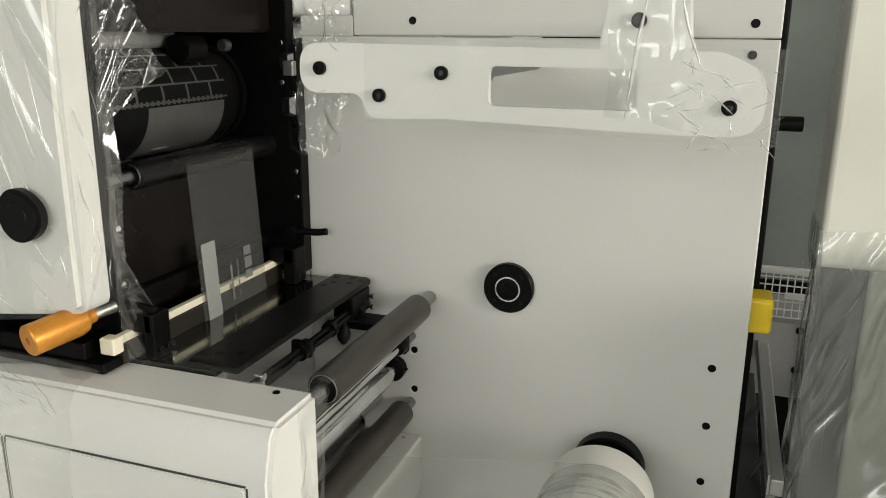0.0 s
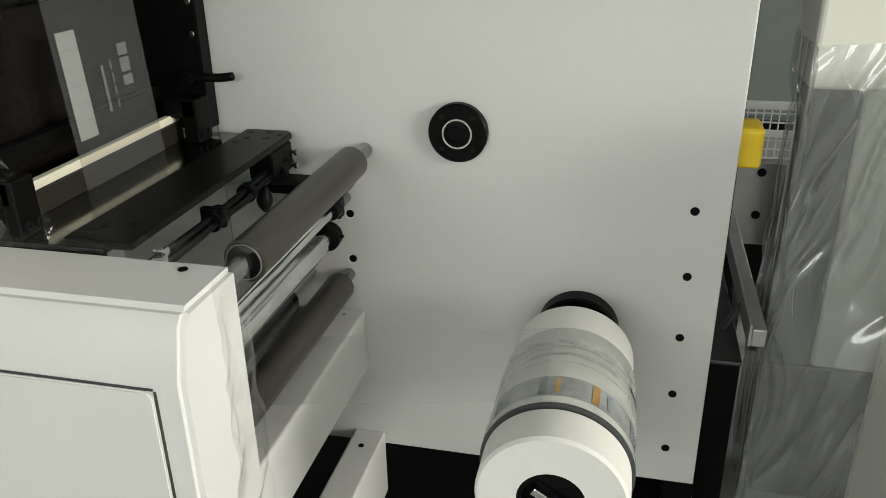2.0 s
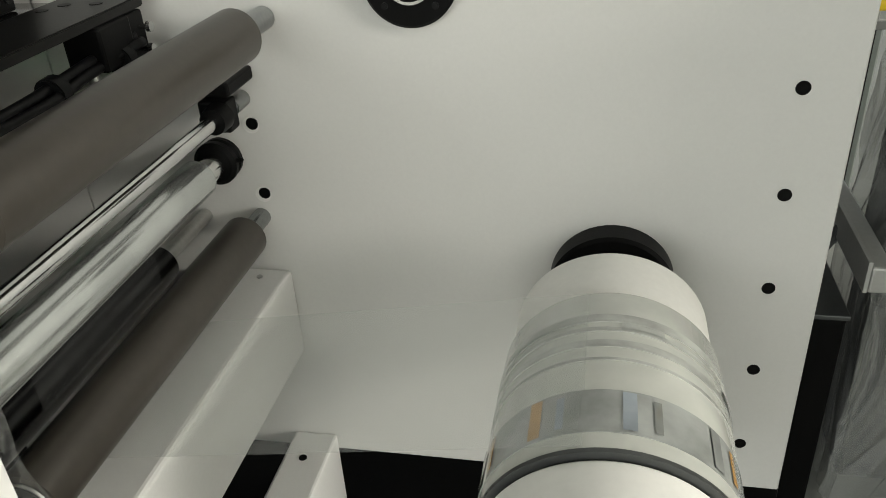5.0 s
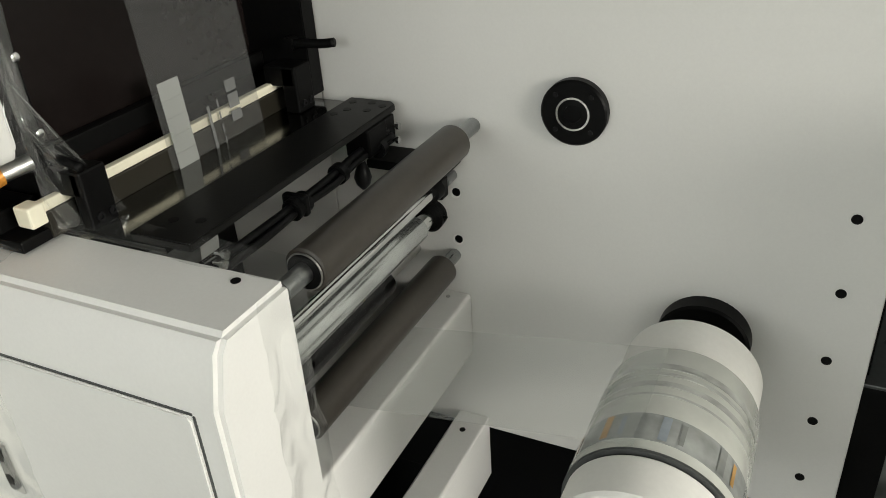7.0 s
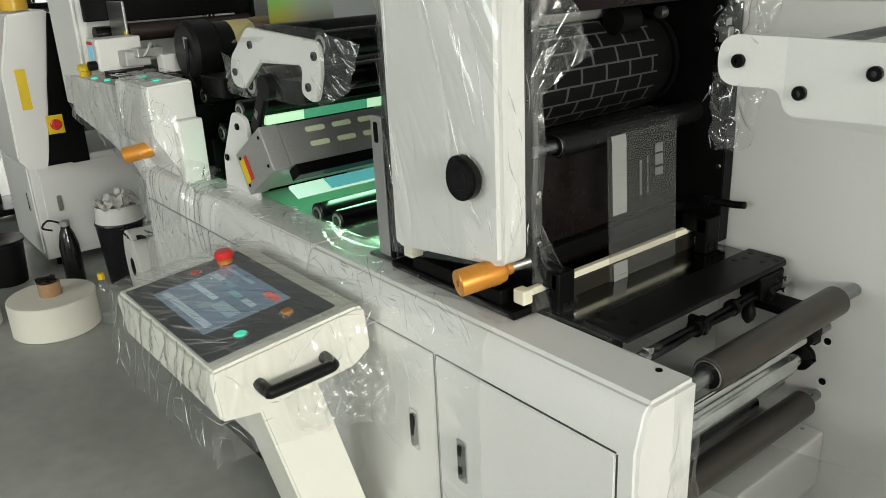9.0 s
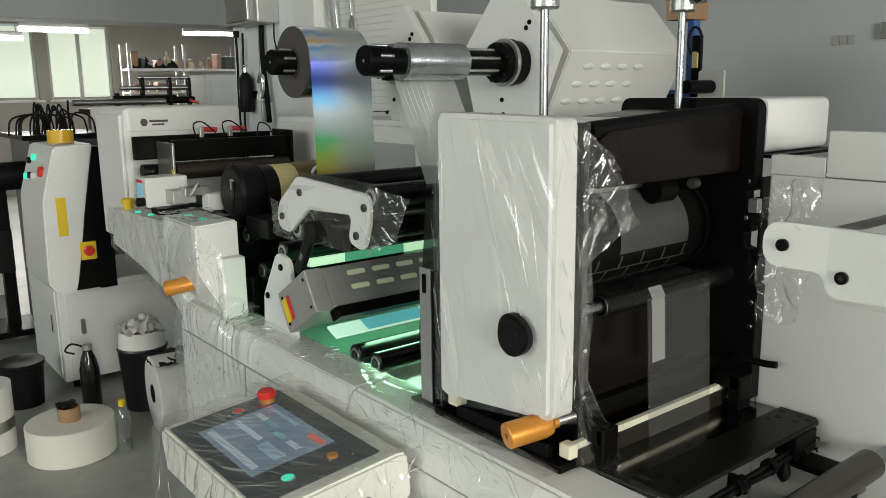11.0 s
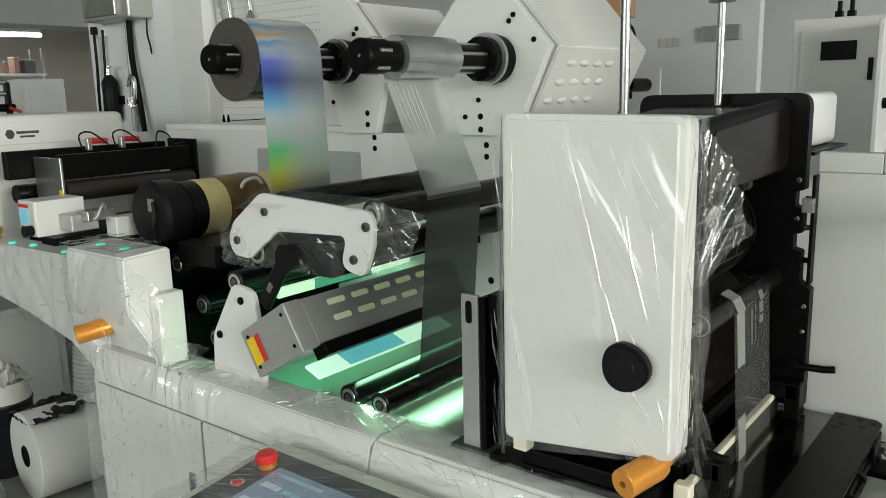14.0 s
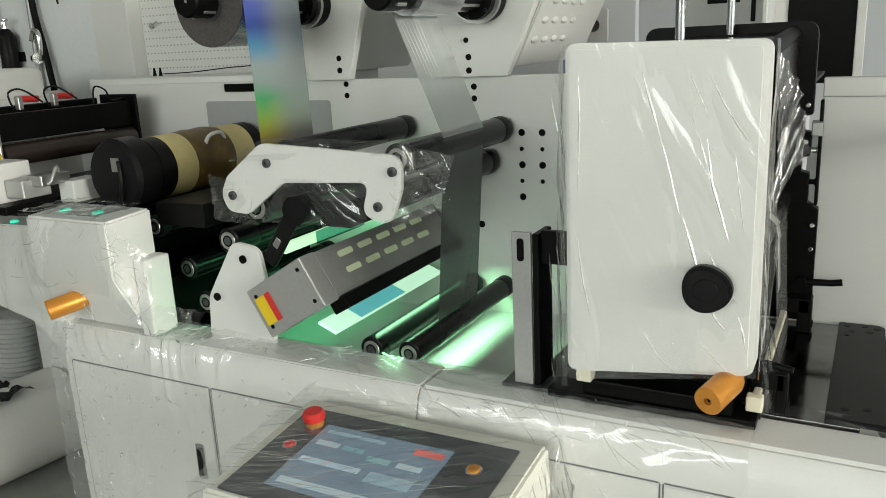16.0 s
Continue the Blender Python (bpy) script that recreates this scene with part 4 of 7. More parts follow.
for k, (y, z) in enumerate(((1.478, 0.829), (1.474, 0.806), (1.012, 0.842), (1.006, 0.832))):
    part("thumb_screw", lathe([(0, 0.003), (0.012, 0.003), (0.013, 0.006), (0.018, 0.006), (0.018, 0)], (-0.660 if k < 2 else -0.640, y, z), (1, 0, 0), 14), CHROME, hose)
part("manifold", box(-0.685, -0.658, 1.455, 1.492, 0.796, 0.8455, 0.003), BLACK, hose)
joint = thing("swivel_joint", "black ball joint and arm behind the roller", "joint", (-0.60, 1.47, 0.79))
part("arm", box(-0.700, -0.555, 1.455, 1.5245, 0.756, 0.772, 0.003), BLACK, joint)
part("stem", rod((-0.688, 1.42, 0.765), (-0.688, 1.42, 0.8465), 0.0065, 16), STEEL, joint)
part("ball", lathe([(0, 0.004), (0.01, 0.012), (0.022, 0.015), (0.034, 0.012), (0.05, 0.005)], (-0.688, 1.42, 0.735), (0.05, 0, 1), 20), BLKPLASTIC, joint)

# small light arm plate held over the web
arm_pts = rounded([(-0.530, 1.290, 0.03), (-0.530, 1.358, 0.035), (0.02, 1.352, 0.03), (0.072, 1.330, 0.04), (0.072, 1.256, 0.04), (-0.02, 1.254, 0.02), (-0.32, 1.262, 0.02), (-0.428, 1.258, 0.03), (-0.440, 1.292, 0.02)], 0.03, 7)
swing = thing("swing_arm_plate", "white swing arm plate with a slot, bolts and loose wrapping", "arm plate", (-0.25, 1.0, 1.30))
part("plate", pierced(arm_pts, [rounded([(-0.259, 1.281), (-0.073, 1.281), (-0.073, 1.331), (-0.259, 1.331)], 0.009)], "y", 0.998, 1.010), WHITE, swing)
ARM_BOLTS = ((-0.498, 1.324, 0.008), (-0.410, 1.290, 0.008), (-0.322, 1.321, 0.016), (0.033, 1.289, 0.010), (-0.076, 1.387, 0.012))
for x, z, r in ARM_BOLTS:
    part("bolt", lathe([(0, 0.0090), (0.006, 0.0090), (0.007, 0.0075), (0.007, 0.004), (0.003, 0.004), (0.003, 0)], (x, 0.998, z), (0, -1, 0), 20), BLACK, swing)
    part("roller", rod((x, 1.0105, z), (x, 1.526, z), r, 20), DARKSTEEL, swing)
part("riser", prism(rounded([(-0.125, 1.345), (-0.012, 1.345), (-0.022, 1.46), (-0.105, 1.46)], 0.02), "y", 0.9985, 1.0095, 0.002), WHITE, swing)


# ---- second unit: frame panel, shafts and hoods ----
panel_b = thing("middle_frame_panel", "white painted frame panel with rows of bored holes", "machine panel", (-2.0, 1.59, 0.1))
part("plate", box(-3.20, -1.10, 1.572, 1.60, 0.15, 1.425, 0.003), WHITE, panel_b)
part("ledge", box(-3.25, -2.17, 1.60, 1.86, 1.405, 1.445, 0.004), WHITE, panel_b)
# not cut in: grey paint gives the shade of a hollow
part("recess", prism(rounded([(-2.665, 1.20), (-2.165, 1.20), (-2.165, 1.365), (-2.665, 1.365)], 0.015), "y", 1.5705, 1.5722, 0.0003), GREYPAINT, panel_b, "flat grey plate, its tone painted as the shade of a hollow")
part("grip", box(-2.57, -2.43, 1.56, 1.573, 1.395, 1.42, 0.003), BLACK, panel_b)
part("foot", box(-3.0, -1.3, 1.575, 1.598, 0.0, 0.151, 0.003), BLACK, panel_b)
for x, zs, r in ((-2.103, (1.378, 1.411, 1.452, 1.486), 0.0085), (-1.685, (1.365, 1.397, 1.441, 1.476), 0.0085), (-1.548, (1.274, 1.187, 1.099), 0.0095), (-1.549, (1.23, 1.143), 0.006), (-1.49, (1.274, 1.187), 0.0095), (-1.49, (1.23, 1.143), 0.006), (-1.675, (1.014,), 0.010)):
    for z in zs:
        y = 1.545 if z > 1.43 else 1.572
        part("hole", rod((x, y - 0.0015, z), (x, y + 0.004, z), r, 20, 0.0004), BLACK, panel_b)


def shaft_plate(cx, label):
    """Six-sided plate that carries a roll shaft."""
    t = thing("shaft_plate", label, "machine plate", (cx, 1.56, 1.425))
    part("plate", prism([(cx - 0.17, 1.425), (cx + 0.06, 1.425), (cx + 0.165, 1.655), (cx + 0.02, 1.82), (cx - 0.10, 1.82), (cx - 0.24, 1.66)] if cx > -1.9 else [(cx - 0.02, 1.425), (cx + 0.12, 1.425), (cx + 0.18, 1.64), (cx + 0.02, 1.83), (cx - 0.02, 1.83), (cx - 0.12, 1.69)], "y", 1.545, 1.571, 0.002), WHITE, t)
    for dx, z in ((-0.10, 1.475), (-0.055, 1.52), (0.045, 1.72), (0.058, 1.735), (0.12, 1.67), (-0.15, 1.60)):
        part("bolt", rod((cx + dx, 1.540, z), (cx + dx, 1.546, z), 0.007, 14), BLACK, t)
    return t


shaft_plate(-1.635, "white six-sided shaft plate with black bolts")
shaft_plate(-2.19, "white pointed shaft plate behind the foil roll")


def hood(cx, y1, label, vents):
    """Hood behind a shaft plate, with the plate's outline."""
    t = thing("hood", label, "hood", (cx, 1.78, 1.425))
    part("shell", prism([(cx - 0.16, 1.446), (cx + 0.06, 1.446), (cx + 0.163, 1.655), (cx + 0.02, 1.818), (cx - 0.10, 1.818), (cx - 0.238, 1.66)], "y", 1.602, y1, 0.004), WHITE, t)
    if vents:
        way = Vector((0.103, 0, 0.209)).normalized()
        out = Vector((way.z, 0, -way.x))
        for i in range(4):
            for j in range(3):
                c = Vector((cx + 0.06, 1.66 + 0.075 * i + 0.02 * j, 1.446)) + way * (0.075 + 0.055 * j)
                bm = bmesh.new()
                bmesh.ops.create_uvsphere(bm, u_segments=14, v_segments=8, radius=1)
                bmesh.ops.transform(bm, matrix=Matrix.Translation(c) @ Matrix.LocRotScale(None, out.to_track_quat("Z", "Y"), (0.024, 0.010, 0.007)), verts=bm.verts)
                part("louvre", smooth(bm, 2.0), WHITE, t)
    return t


hood(-1.635, 2.14, "white painted hood with pressed louvres", True)
hood(-2.19, 2.0, "white painted hood behind the foil shaft", False)


def air_shaft(x, z, y0, y1, label):
    t = thing("air_shaft", label, "shaft", (x, (y0 + y1) / 2, z))
    part("body", lathe([(0, 0.0), (0, 0.034), (0.006, 0.038), (0.075, 0.038), (0.078, 0.034), (y1 - y0 - 0.05, 0.034)], (x, y0, z), (0, 1, 0), 40), BLACK, t)
    part("flange", lathe([(-0.03, 0.046), (-0.028, 0.056), (0.0, 0.056), (0.0, 0.066), (0.025, 0.066), (0.028, 0.062), (0.05, 0.062)], (x, y1 - 0.05, z), (0, 1, 0), 44), BLACK, t)
    part("flange_ring", lathe([(-0.004, 0.0665), (0.004, 0.0675), (0.008, 0.0665)], (x, y1 - 0.05, z), (0, 1, 0), 44), STEEL, t)
    part("dot", rod((x + 0.004, y0 - 0.001, z), (x + 0.004, y0 + 0.001, z), 0.004, 12, 0.0002), STEEL, t)
    for k in range(6):
        a = k * math.pi / 3 + 0.3
        part("key_strip", rod((x + 0.0375 * math.cos(a), y0 + 0.03, z + 0.0375 * math.sin(a)), (x + 0.0375 * math.cos(a), y0 + 0.07, z + 0.0375 * math.sin(a)), 0.0045, 10), STEEL, t)
        part("key_strip", rod((x + 0.0335 * math.cos(a), y0 + 0.30, z + 0.0335 * math.sin(a)), (x + 0.0335 * math.cos(a), y1 - 0.09, z + 0.0335 * math.sin(a)), 0.0045, 10), STEEL, t)
        part("bolt", rod((x + 0.051 * math.cos(a), y1 - 0.088, z + 0.051 * math.sin(a)), (x + 0.051 * math.cos(a), y1 - 0.078, z + 0.051 * math.sin(a)), 0.005, 10), BLKPLASTIC, t)
    return t


foil_shaft = air_shaft(-2.178, 1.640, 1.04, 1.545, "black air shaft carrying the hologram foil roll")
lam_shaft = air_shaft(-1.632, 1.625, 1.02, 1.545, "black air shaft carrying a laminating film roll")
foil_roll = thing("foil_roll", "roll of rainbow hologram foil on a dark core", "foil roll", (-2.178, 1.22, 1.640))
part("winding", lathe([(0.002, 0.045), (0.0, 0.108), (0.215, 0.108), (0.213, 0.045)], (-2.178, 1.118, 1.640), (0, 1, 0), 64), node_mat("silver_foil_side", (0.55, 0.56, 0.56), 0.22, 0.9, grain=0.05, scale=200, stain=0.1, stain_scale=10), foil_roll)
part("end_face", lathe([(-0.001, 0.040), (-0.002, 0.1075), (0.001, 0.1075)], (-2.178, 1.118, 1.640), (0, 1, 0), 64), node_mat("dark_roll_edge", (0.10, 0.09, 0.085), 0.45, 0.3, grain=0.3, scale=200), foil_roll, "dark wound edge of the foil roll")
part("core", lathe([(-0.004, 0.038), (-0.004, 0.047), (0.002, 0.047)], (-2.178, 1.118, 1.640), (0, 1, 0), 44), DARKSTEEL, foil_roll)
foil_web = thing("foil_web", "hanging hologram foil web with painted rainbow bands", "foil web", (-2.06, 1.22, 1.5))
rows = []
for i in range(8):
    a = math.pi * 0.5 * (1 - i / 7)
    rows.append([(-2.178 + 0.1095 * math.cos(a), y, 1.640 + 0.1095 * math.sin(a)) for y in (1.118, 1.225, 1.332)])
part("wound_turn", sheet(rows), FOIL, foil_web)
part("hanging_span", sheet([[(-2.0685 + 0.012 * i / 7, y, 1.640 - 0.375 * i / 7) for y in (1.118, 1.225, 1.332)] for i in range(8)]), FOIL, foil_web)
# tinted film over the two plates that are made to glow
part("lit_span", box(-1.9135, -1.9125, 1.118, 1.332, 1.050, 1.082, 0), clear_mat("foil_web_before_plate", (0.36, 0.62, 0.58), 0.0, 0.2, 10, 0.0, 0.02, 1.1), foil_web, "thin foil passing before the glowing plate").visible_shadow = False
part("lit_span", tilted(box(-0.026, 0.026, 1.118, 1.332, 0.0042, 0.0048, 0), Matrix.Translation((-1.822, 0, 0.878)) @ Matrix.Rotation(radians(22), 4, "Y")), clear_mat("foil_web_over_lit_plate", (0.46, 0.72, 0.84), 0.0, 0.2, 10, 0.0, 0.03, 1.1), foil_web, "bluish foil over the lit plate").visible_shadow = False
lam_roll = thing("laminate_roll", "small roll of silvery laminating film", "film roll", (-1.632, 1.23, 1.625))
part("winding", lathe([(0.0, 0.034), (0.0, 0.048), (0.20, 0.048), (0.20, 0.034)], (-1.632, 1.135, 1.625), (0, 1, 0), 56), node_mat("silvery_film_winding", (0.60, 0.61, 0.62), 0.2, 0.8, grain=0.12, scale=60, bump=0.25, stain=0.2, stain_scale=16), lam_roll)
lam_web = thing("laminate_web", "thin creased laminating film hanging down to the rollers", "film web", (-1.6, 1.25, 1.2))
rows = []
for i in range(15):
    u = i / 14
    y0, y1 = 1.135 + 0.03 * u, 1.335 + 0.045 * u
    rows.append([(-1.678 + 0.108 * u + 0.0006 * math.sin(j * 2.1) * (1 - u), y0 + (y1 - y0) * j / 12, 1.615 - 0.305 * u) for j in range(13)])
part("upper_span", sheet(rows), clear_mat("creased_laminate", (0.72, 0.77, 0.75), 0.06, 0.16, 30, 0.10, 0.50, 1.3, 0.62), lam_web).visible_shadow = False
lam_folds = bmesh.new()
for k in range(6):
    y = 1.145 + 0.017 * k
    fold(lam_folds, [(-1.672 + 0.106 * u, y + (0.06 - 0.004 * k) * u, 1.605 - 0.30 * u) for u in (0.02, 0.30, 0.5 + 0.06 * (k % 3))], 0.0012, (0.94, -0.1, 0.33), 0.8)
tagged(part("crease", lam_folds, CREASE, lam_web), kind="stuff").visible_shadow = False
part("lower_span", sheet([[(-1.57 - 0.03 * u, 1.165 - 0.015 * u + (0.215) * j / 4, 1.31 - 0.46 * u) for j in range(5)] for u in (0, 0.25, 0.5, 0.75, 1)]), DARKWEB, lam_web).visible_shadow = False


# rollers of the middle bay
def bay_roller(x, z, y0, y1, r, label, mat=BLACKRUBBER):
    t = thing("bay_roller", label, "roller", (x, (y0 + y1) / 2, z), "rollers of the middle bay")
    part("sleeve", lathe([(0, r * 0.6), (0.0, r - 0.003), (0.002, r), (y1 - y0 - 0.06, r), (y1 - y0 - 0.06, r * 0.9), (y1 - y0 - 0.05, r * 1.06), (y1 - y0 - 0.02, r * 1.06)], (x, y0, z), (0, 1, 0), 36), mat, t)
    part("bearing", lathe([(-0.001, r * 0.72), (-0.003, r * 0.68), (-0.003, r * 0.45), (0.001, r * 0.42)], (x, y0, z), (0, 1, 0), 28), STEEL, t)
    part("end_face", rod((x, y0 - 0.0036, z), (x, y0, z), r * 0.46, 24, 0.0003), BLACK, t)
    part("shaft", rod((x, y0 - 0.0037, z), (x, 1.573, z), r * 0.38, 16), DARKSTEEL, t)
    return t


for x, z, r in ((-1.895, 1.290, 0.031), (-1.600, 1.285, 0.033), (-1.640, 1.198, 0.033), (-1.70, 0.842, 0.030), (-1.60, 0.846, 0.028), (-2.10, 1.07, 0.032), (-2.25, 0.985, 0.03), (-2.20, 0.90, 0.03), (-2.0, 1.16, 0.04), (-2.35, 1.09, 0.03)):
    bay_roller(x, z, 1.01, 1.572, r, "black rubber guide roller between the frame plates")
inner = thing("bay_floor_plate", "pale painted sloping plate inside the bay", "machine plate", (-1.7, 1.25, 0.74))
part("plate", prism([(-2.35, 0.72), (-1.33, 0.72), (-1.33, 0.80), (-1.50, 0.76), (-2.35, 0.74)], "y", 0.9925, 1.571, 0.002), WHITE, inner)
for x0, x1, z0, z1 in ((-2.32, -2.16, 1.10, 1.16), (-2.42, -2.30, 0.84, 0.96), (-1.80, -1.72, 1.13, 1.19)):
    bar = thing("bay_cross_bar", "black steel cross bar between the frame plates", "cross bar", ((x0 + x1) / 2, 1.28, z0), "cross bars of the middle bay")
    part("bar", box(x0, x1, 0.995, 1.571, z0, z1, 0.004), BLACK, bar)
    part("end_flange", box(x0 - 0.01, x1 + 0.01, 1.56, 1.5715, z0 - 0.01, z1 + 0.01, 0.002), BLACK, bar)
dark_bay = thing("inner_cross_wall", "black inner cross wall of the machine", "machine plate", (-2.45, 1.25, 0.72))
part("wall", box(-2.60, -2.45, 0.993, 1.571, 0.60, 1.05, 0.003), BLACK, dark_bay)

# curing lamp: tilted box with slots and a warning label
lamp = thing("curing_lamp", "grey sheet metal curing lamp box with slots and warning label", "curing lamp", (-1.85, 1.2, 0.98))


lt = Matrix.Translation((-1.985, 0, 0.973)) @ Matrix.Rotation(radians(-31.0), 4, "Y")
part("body", tilted(box(0.0, 0.188, 0.985, 1.560, -0.118, 0.0, 0.003), lt), ALU, lamp)
part("end_plate", tilted(box(-0.002, 0.190, 0.930, 0.984, -0.122, 0.002, 0.003), lt), ALU, lamp)
for a, b in ((0.02, -0.02), (0.17, -0.02), (0.02, -0.10), (0.17, -0.10)):
    part("screw", tilted(rod((a, 0.927, b), (a, 0.931, b), 0.005, 14), lt), BLACK, lamp)
lab = part("warning_label", tilted(box(0.055, 0.125, 0.9285, 0.9305, -0.080, -0.045, 0.0005), lt @ Matrix.Translation((0.03, 0, -0.06)) @ Matrix.Rotation(radians(90), 4, "Y") @ Matrix.Translation((-0.09, 0, 0.06))), YELLOW, lamp, "yellow and red warning label")
part("red_band", tilted(box(0.055, 0.125, 0.927, 0.9287, -0.045, -0.028, 0.0005), lt @ Matrix.Translation((0.03, 0, -0.06)) @ Matrix.Rotation(radians(90), 4, "Y") @ Matrix.Translation((-0.09, 0, 0.06))), RED, lab)
# slots emit faintly, in place of lamp light coming through them
for k in range(5):
    for j in range(2):
        y0 = 1.06 + 0.085 * k
        part("slot", tilted(prism(rounded([(y0, -0.035 - 0.042 * j), (y0 + 0.06, -0.035 - 0.042 * j), (y0 + 0.06, -0.020 - 0.042 * j), (y0, -0.020 - 0.042 * j)], 0.007), "x", 0.1865, 0.1885, 0.0), lt), node_mat("glowing_slot", (0.55, 0.6, 0.42), 0.5, emit=(0.5, 0.62, 0.35), power=0.25), lamp)
part("under_rail", tilted(box(0.15, 0.20, 0.99, 1.565, -0.150, -0.119, 0.002), lt), BLACK, lamp)
# lit plates by the lamp, given a glow of their own
part("glow_strip", box(-1.930, -1.914, 1.0, 1.50, 1.054, 1.078, 0.001), GREENGLOW, lamp, "plate strip whose green-white glow imitates lamp light")
part("glow_strip", tilted(box(-0.027, 0.027, 1.01, 1.54, -0.004, 0.004, 0.001), Matrix.Translation((-1.822, 0, 0.878)) @ Matrix.Rotation(radians(22), 4, "Y")), CYANGLOW, lamp, "plate strip whose pale green glow imitates lamp light")
area_light("curing_light", 0.46, 0.05, 2.1, (0.40, 1.0, 0.52), (-1.70, 1.29, 0.905), (-1.57, 1.29, 0.72)).data.spread = radians(125)
area_light("curing_light_upper", 0.5, 0.05, 0.9, (0.16, 1.0, 0.42), (-1.99, 1.27, 1.045), (-2.05, 1.27, 0.80))
lampbr = thing("lamp_bracket", "white painted lamp bracket plate with two bolts", "bracket", (-2.05, 0.957, 0.84))
part("plate", prism(rounded([(-2.145, 0.838), (-1.94, 0.838), (-1.95, 1.0, 0.02), (-1.962, 1.075, 0.035), (-2.04, 1.085, 0.035), (-2.135, 0.94, 0.04)], 0.01, 5), "y", 0.9575, 0.972, 0.002), WHITE, lampbr)
for x, z in ((-2.009, 1.045), (-2.105, 0.942)):
    part("bolt", rod((x, 0.951, z), (x, 0.958, z), 0.010, 18), BLACK, lampbr)

armp = thing("boomerang_arm_plate", "white boomerang-shaped arm plate with four bolts in loose wrapping", "arm plate", (-1.8, 0.99, 1.2))
boom = rounded([(-2.09, 1.19, 0.04), (-2.065, 1.235, 0.03), (-1.955, 1.315, 0.05), (-1.58, 1.295, 0.05), (-1.585, 1.22, 0.04), (-1.615, 1.145, 0.03), (-1.69, 1.160, 0.03), (-1.665, 1.235, 0.02), (-1.90, 1.225, 0.04), (-2.01, 1.145, 0.04), (-2.07, 1.150, 0.03)], 0.03, 6)
part("plate", prism(boom, "y", 0.992, 1.006, 0.002), WHITE, armp)
for x, z in ((-1.602, 1.261), (-1.643, 1.184), (-1.937, 1.270), (-2.05, 1.190)):
    part("bolt", lathe([(0, 0.0105), (0.006, 0.0105), (0.007, 0.008), (0.007, 0.004), (0.003, 0.004), (0.003, 0)], (x, 0.992, z), (0, -1, 0), 20), DARKSTEEL, armp)
    part("stay", rod((x, 1.0065, z), (x, 1.573, z), 0.012, 18), BLACK, armp)
knuckle = thing("black_knuckle", "black clamp knuckle and slotted link on the lamp", "clamp", (-1.92, 1.0, 1.1))
part("knob", rod((-1.86, 0.975, 1.165), (-1.86, 1.05, 1.165), 0.034, 24), BLKPLASTIC, knuckle)
part("link", tilted(box(-0.02, 0.02, 0.975, 0.99, -0.09, 0.06, 0.004), Matrix.Translation((-1.90, 0, 1.11)) @ Matrix.Rotation(radians(35), 4, "Y")), BLKPLASTIC, knuckle)
part("scale", tilted(box(-0.008, 0.008, 0.972, 0.976, -0.04, -0.015, 0.001), Matrix.Translation((-1.90, 0, 1.11)) @ Matrix.Rotation(radians(35), 4, "Y")), CHROME, knuckle)

slotb = thing("slotted_bracket", "grey steel slotted upright bracket beside the print unit", "bracket", (-1.29, 0.955, 0.845))
part("upright", box(-1.318, -1.278, 0.948, 0.957, 0.845, 1.162, 0.002), ALU, slotb)
part("web", box(-1.2755, -1.262, 0.948, 1.02, 0.845, 1.160, 0.002), BLACK, slotb)
part("slot", prism(rounded([(-1.306, 1.105), (-1.292, 1.105), (-1.292, 1.150), (-1.306, 1.150)], 0.007), "y", 0.9465, 0.9485, 0), BLACK, slotb)
part("base", box(-1.34, -1.235, 0.935, 1.0, 0.8445, 0.852, 0.001), DARKSTEEL, slotb)
part("stay", box(-1.262, -1.205, 0.96, 0.975, 1.10, 1.165, 0.002), BLACK, slotb)
part("bed_bar", box(-1.24, -0.86, 0.925, 0.992, 0.8445, 0.860, 0.002), BLACK, slotb)

# lifting rods on the print unit
for x, y, z0, z1 in ((-1.030, 1.045, 1.48, 1.70), (-1.008, 1.451, 1.50, 1.712)):
    jack = thing("lifting_cylinder", "polished steel lifting rod with an air cylinder", "air cylinder", (x, y, z0))
    part("rod", rod((x, y, z0), (x, y, z1), 0.0085, 20), RODSTEEL, jack)
    part("barrel", lathe([(0, 0.012), (0, 0.026), (0.003, 0.028), (0.30, 0.028), (0.30, 0)], (x, y, z1), (0, 0, 1), 32), STEEL, jack)
    part("base_plate", box(x - 0.04, x + 0.04, y - 0.03, y + 0.03, z0 - 0.014, z0 + 0.004, 0.001), BLACK, jack)
    part("fitting", rod((x + 0.02, y, z1 + 0.03), (x + 0.055, y, z1 + 0.03), 0.016, 18), CHROME, jack)
rearbox = thing("rear_gear_cover", "white rounded gear cover behind the print unit", "machine cover", (-0.95, 1.65, 1.2))
part("cover", prism(rounded([(-1.15, 1.403), (-0.862, 1.403), (-0.862, 1.524), (-1.15, 1.524)], 0.02, 5), "y", 1.5625, 1.86, 0.012), WHITE, rearbox)
part("base_plate", box(-1.16, -0.837, 1.5615, 1.87, 1.394, 1.4015, 0.001), BLACK, rearbox, "thin black base plate")
part("pillar", box(-1.10, -0.95, 1.60, 1.80, 0.0, 1.3935, 0.004), WHITE, rearbox)

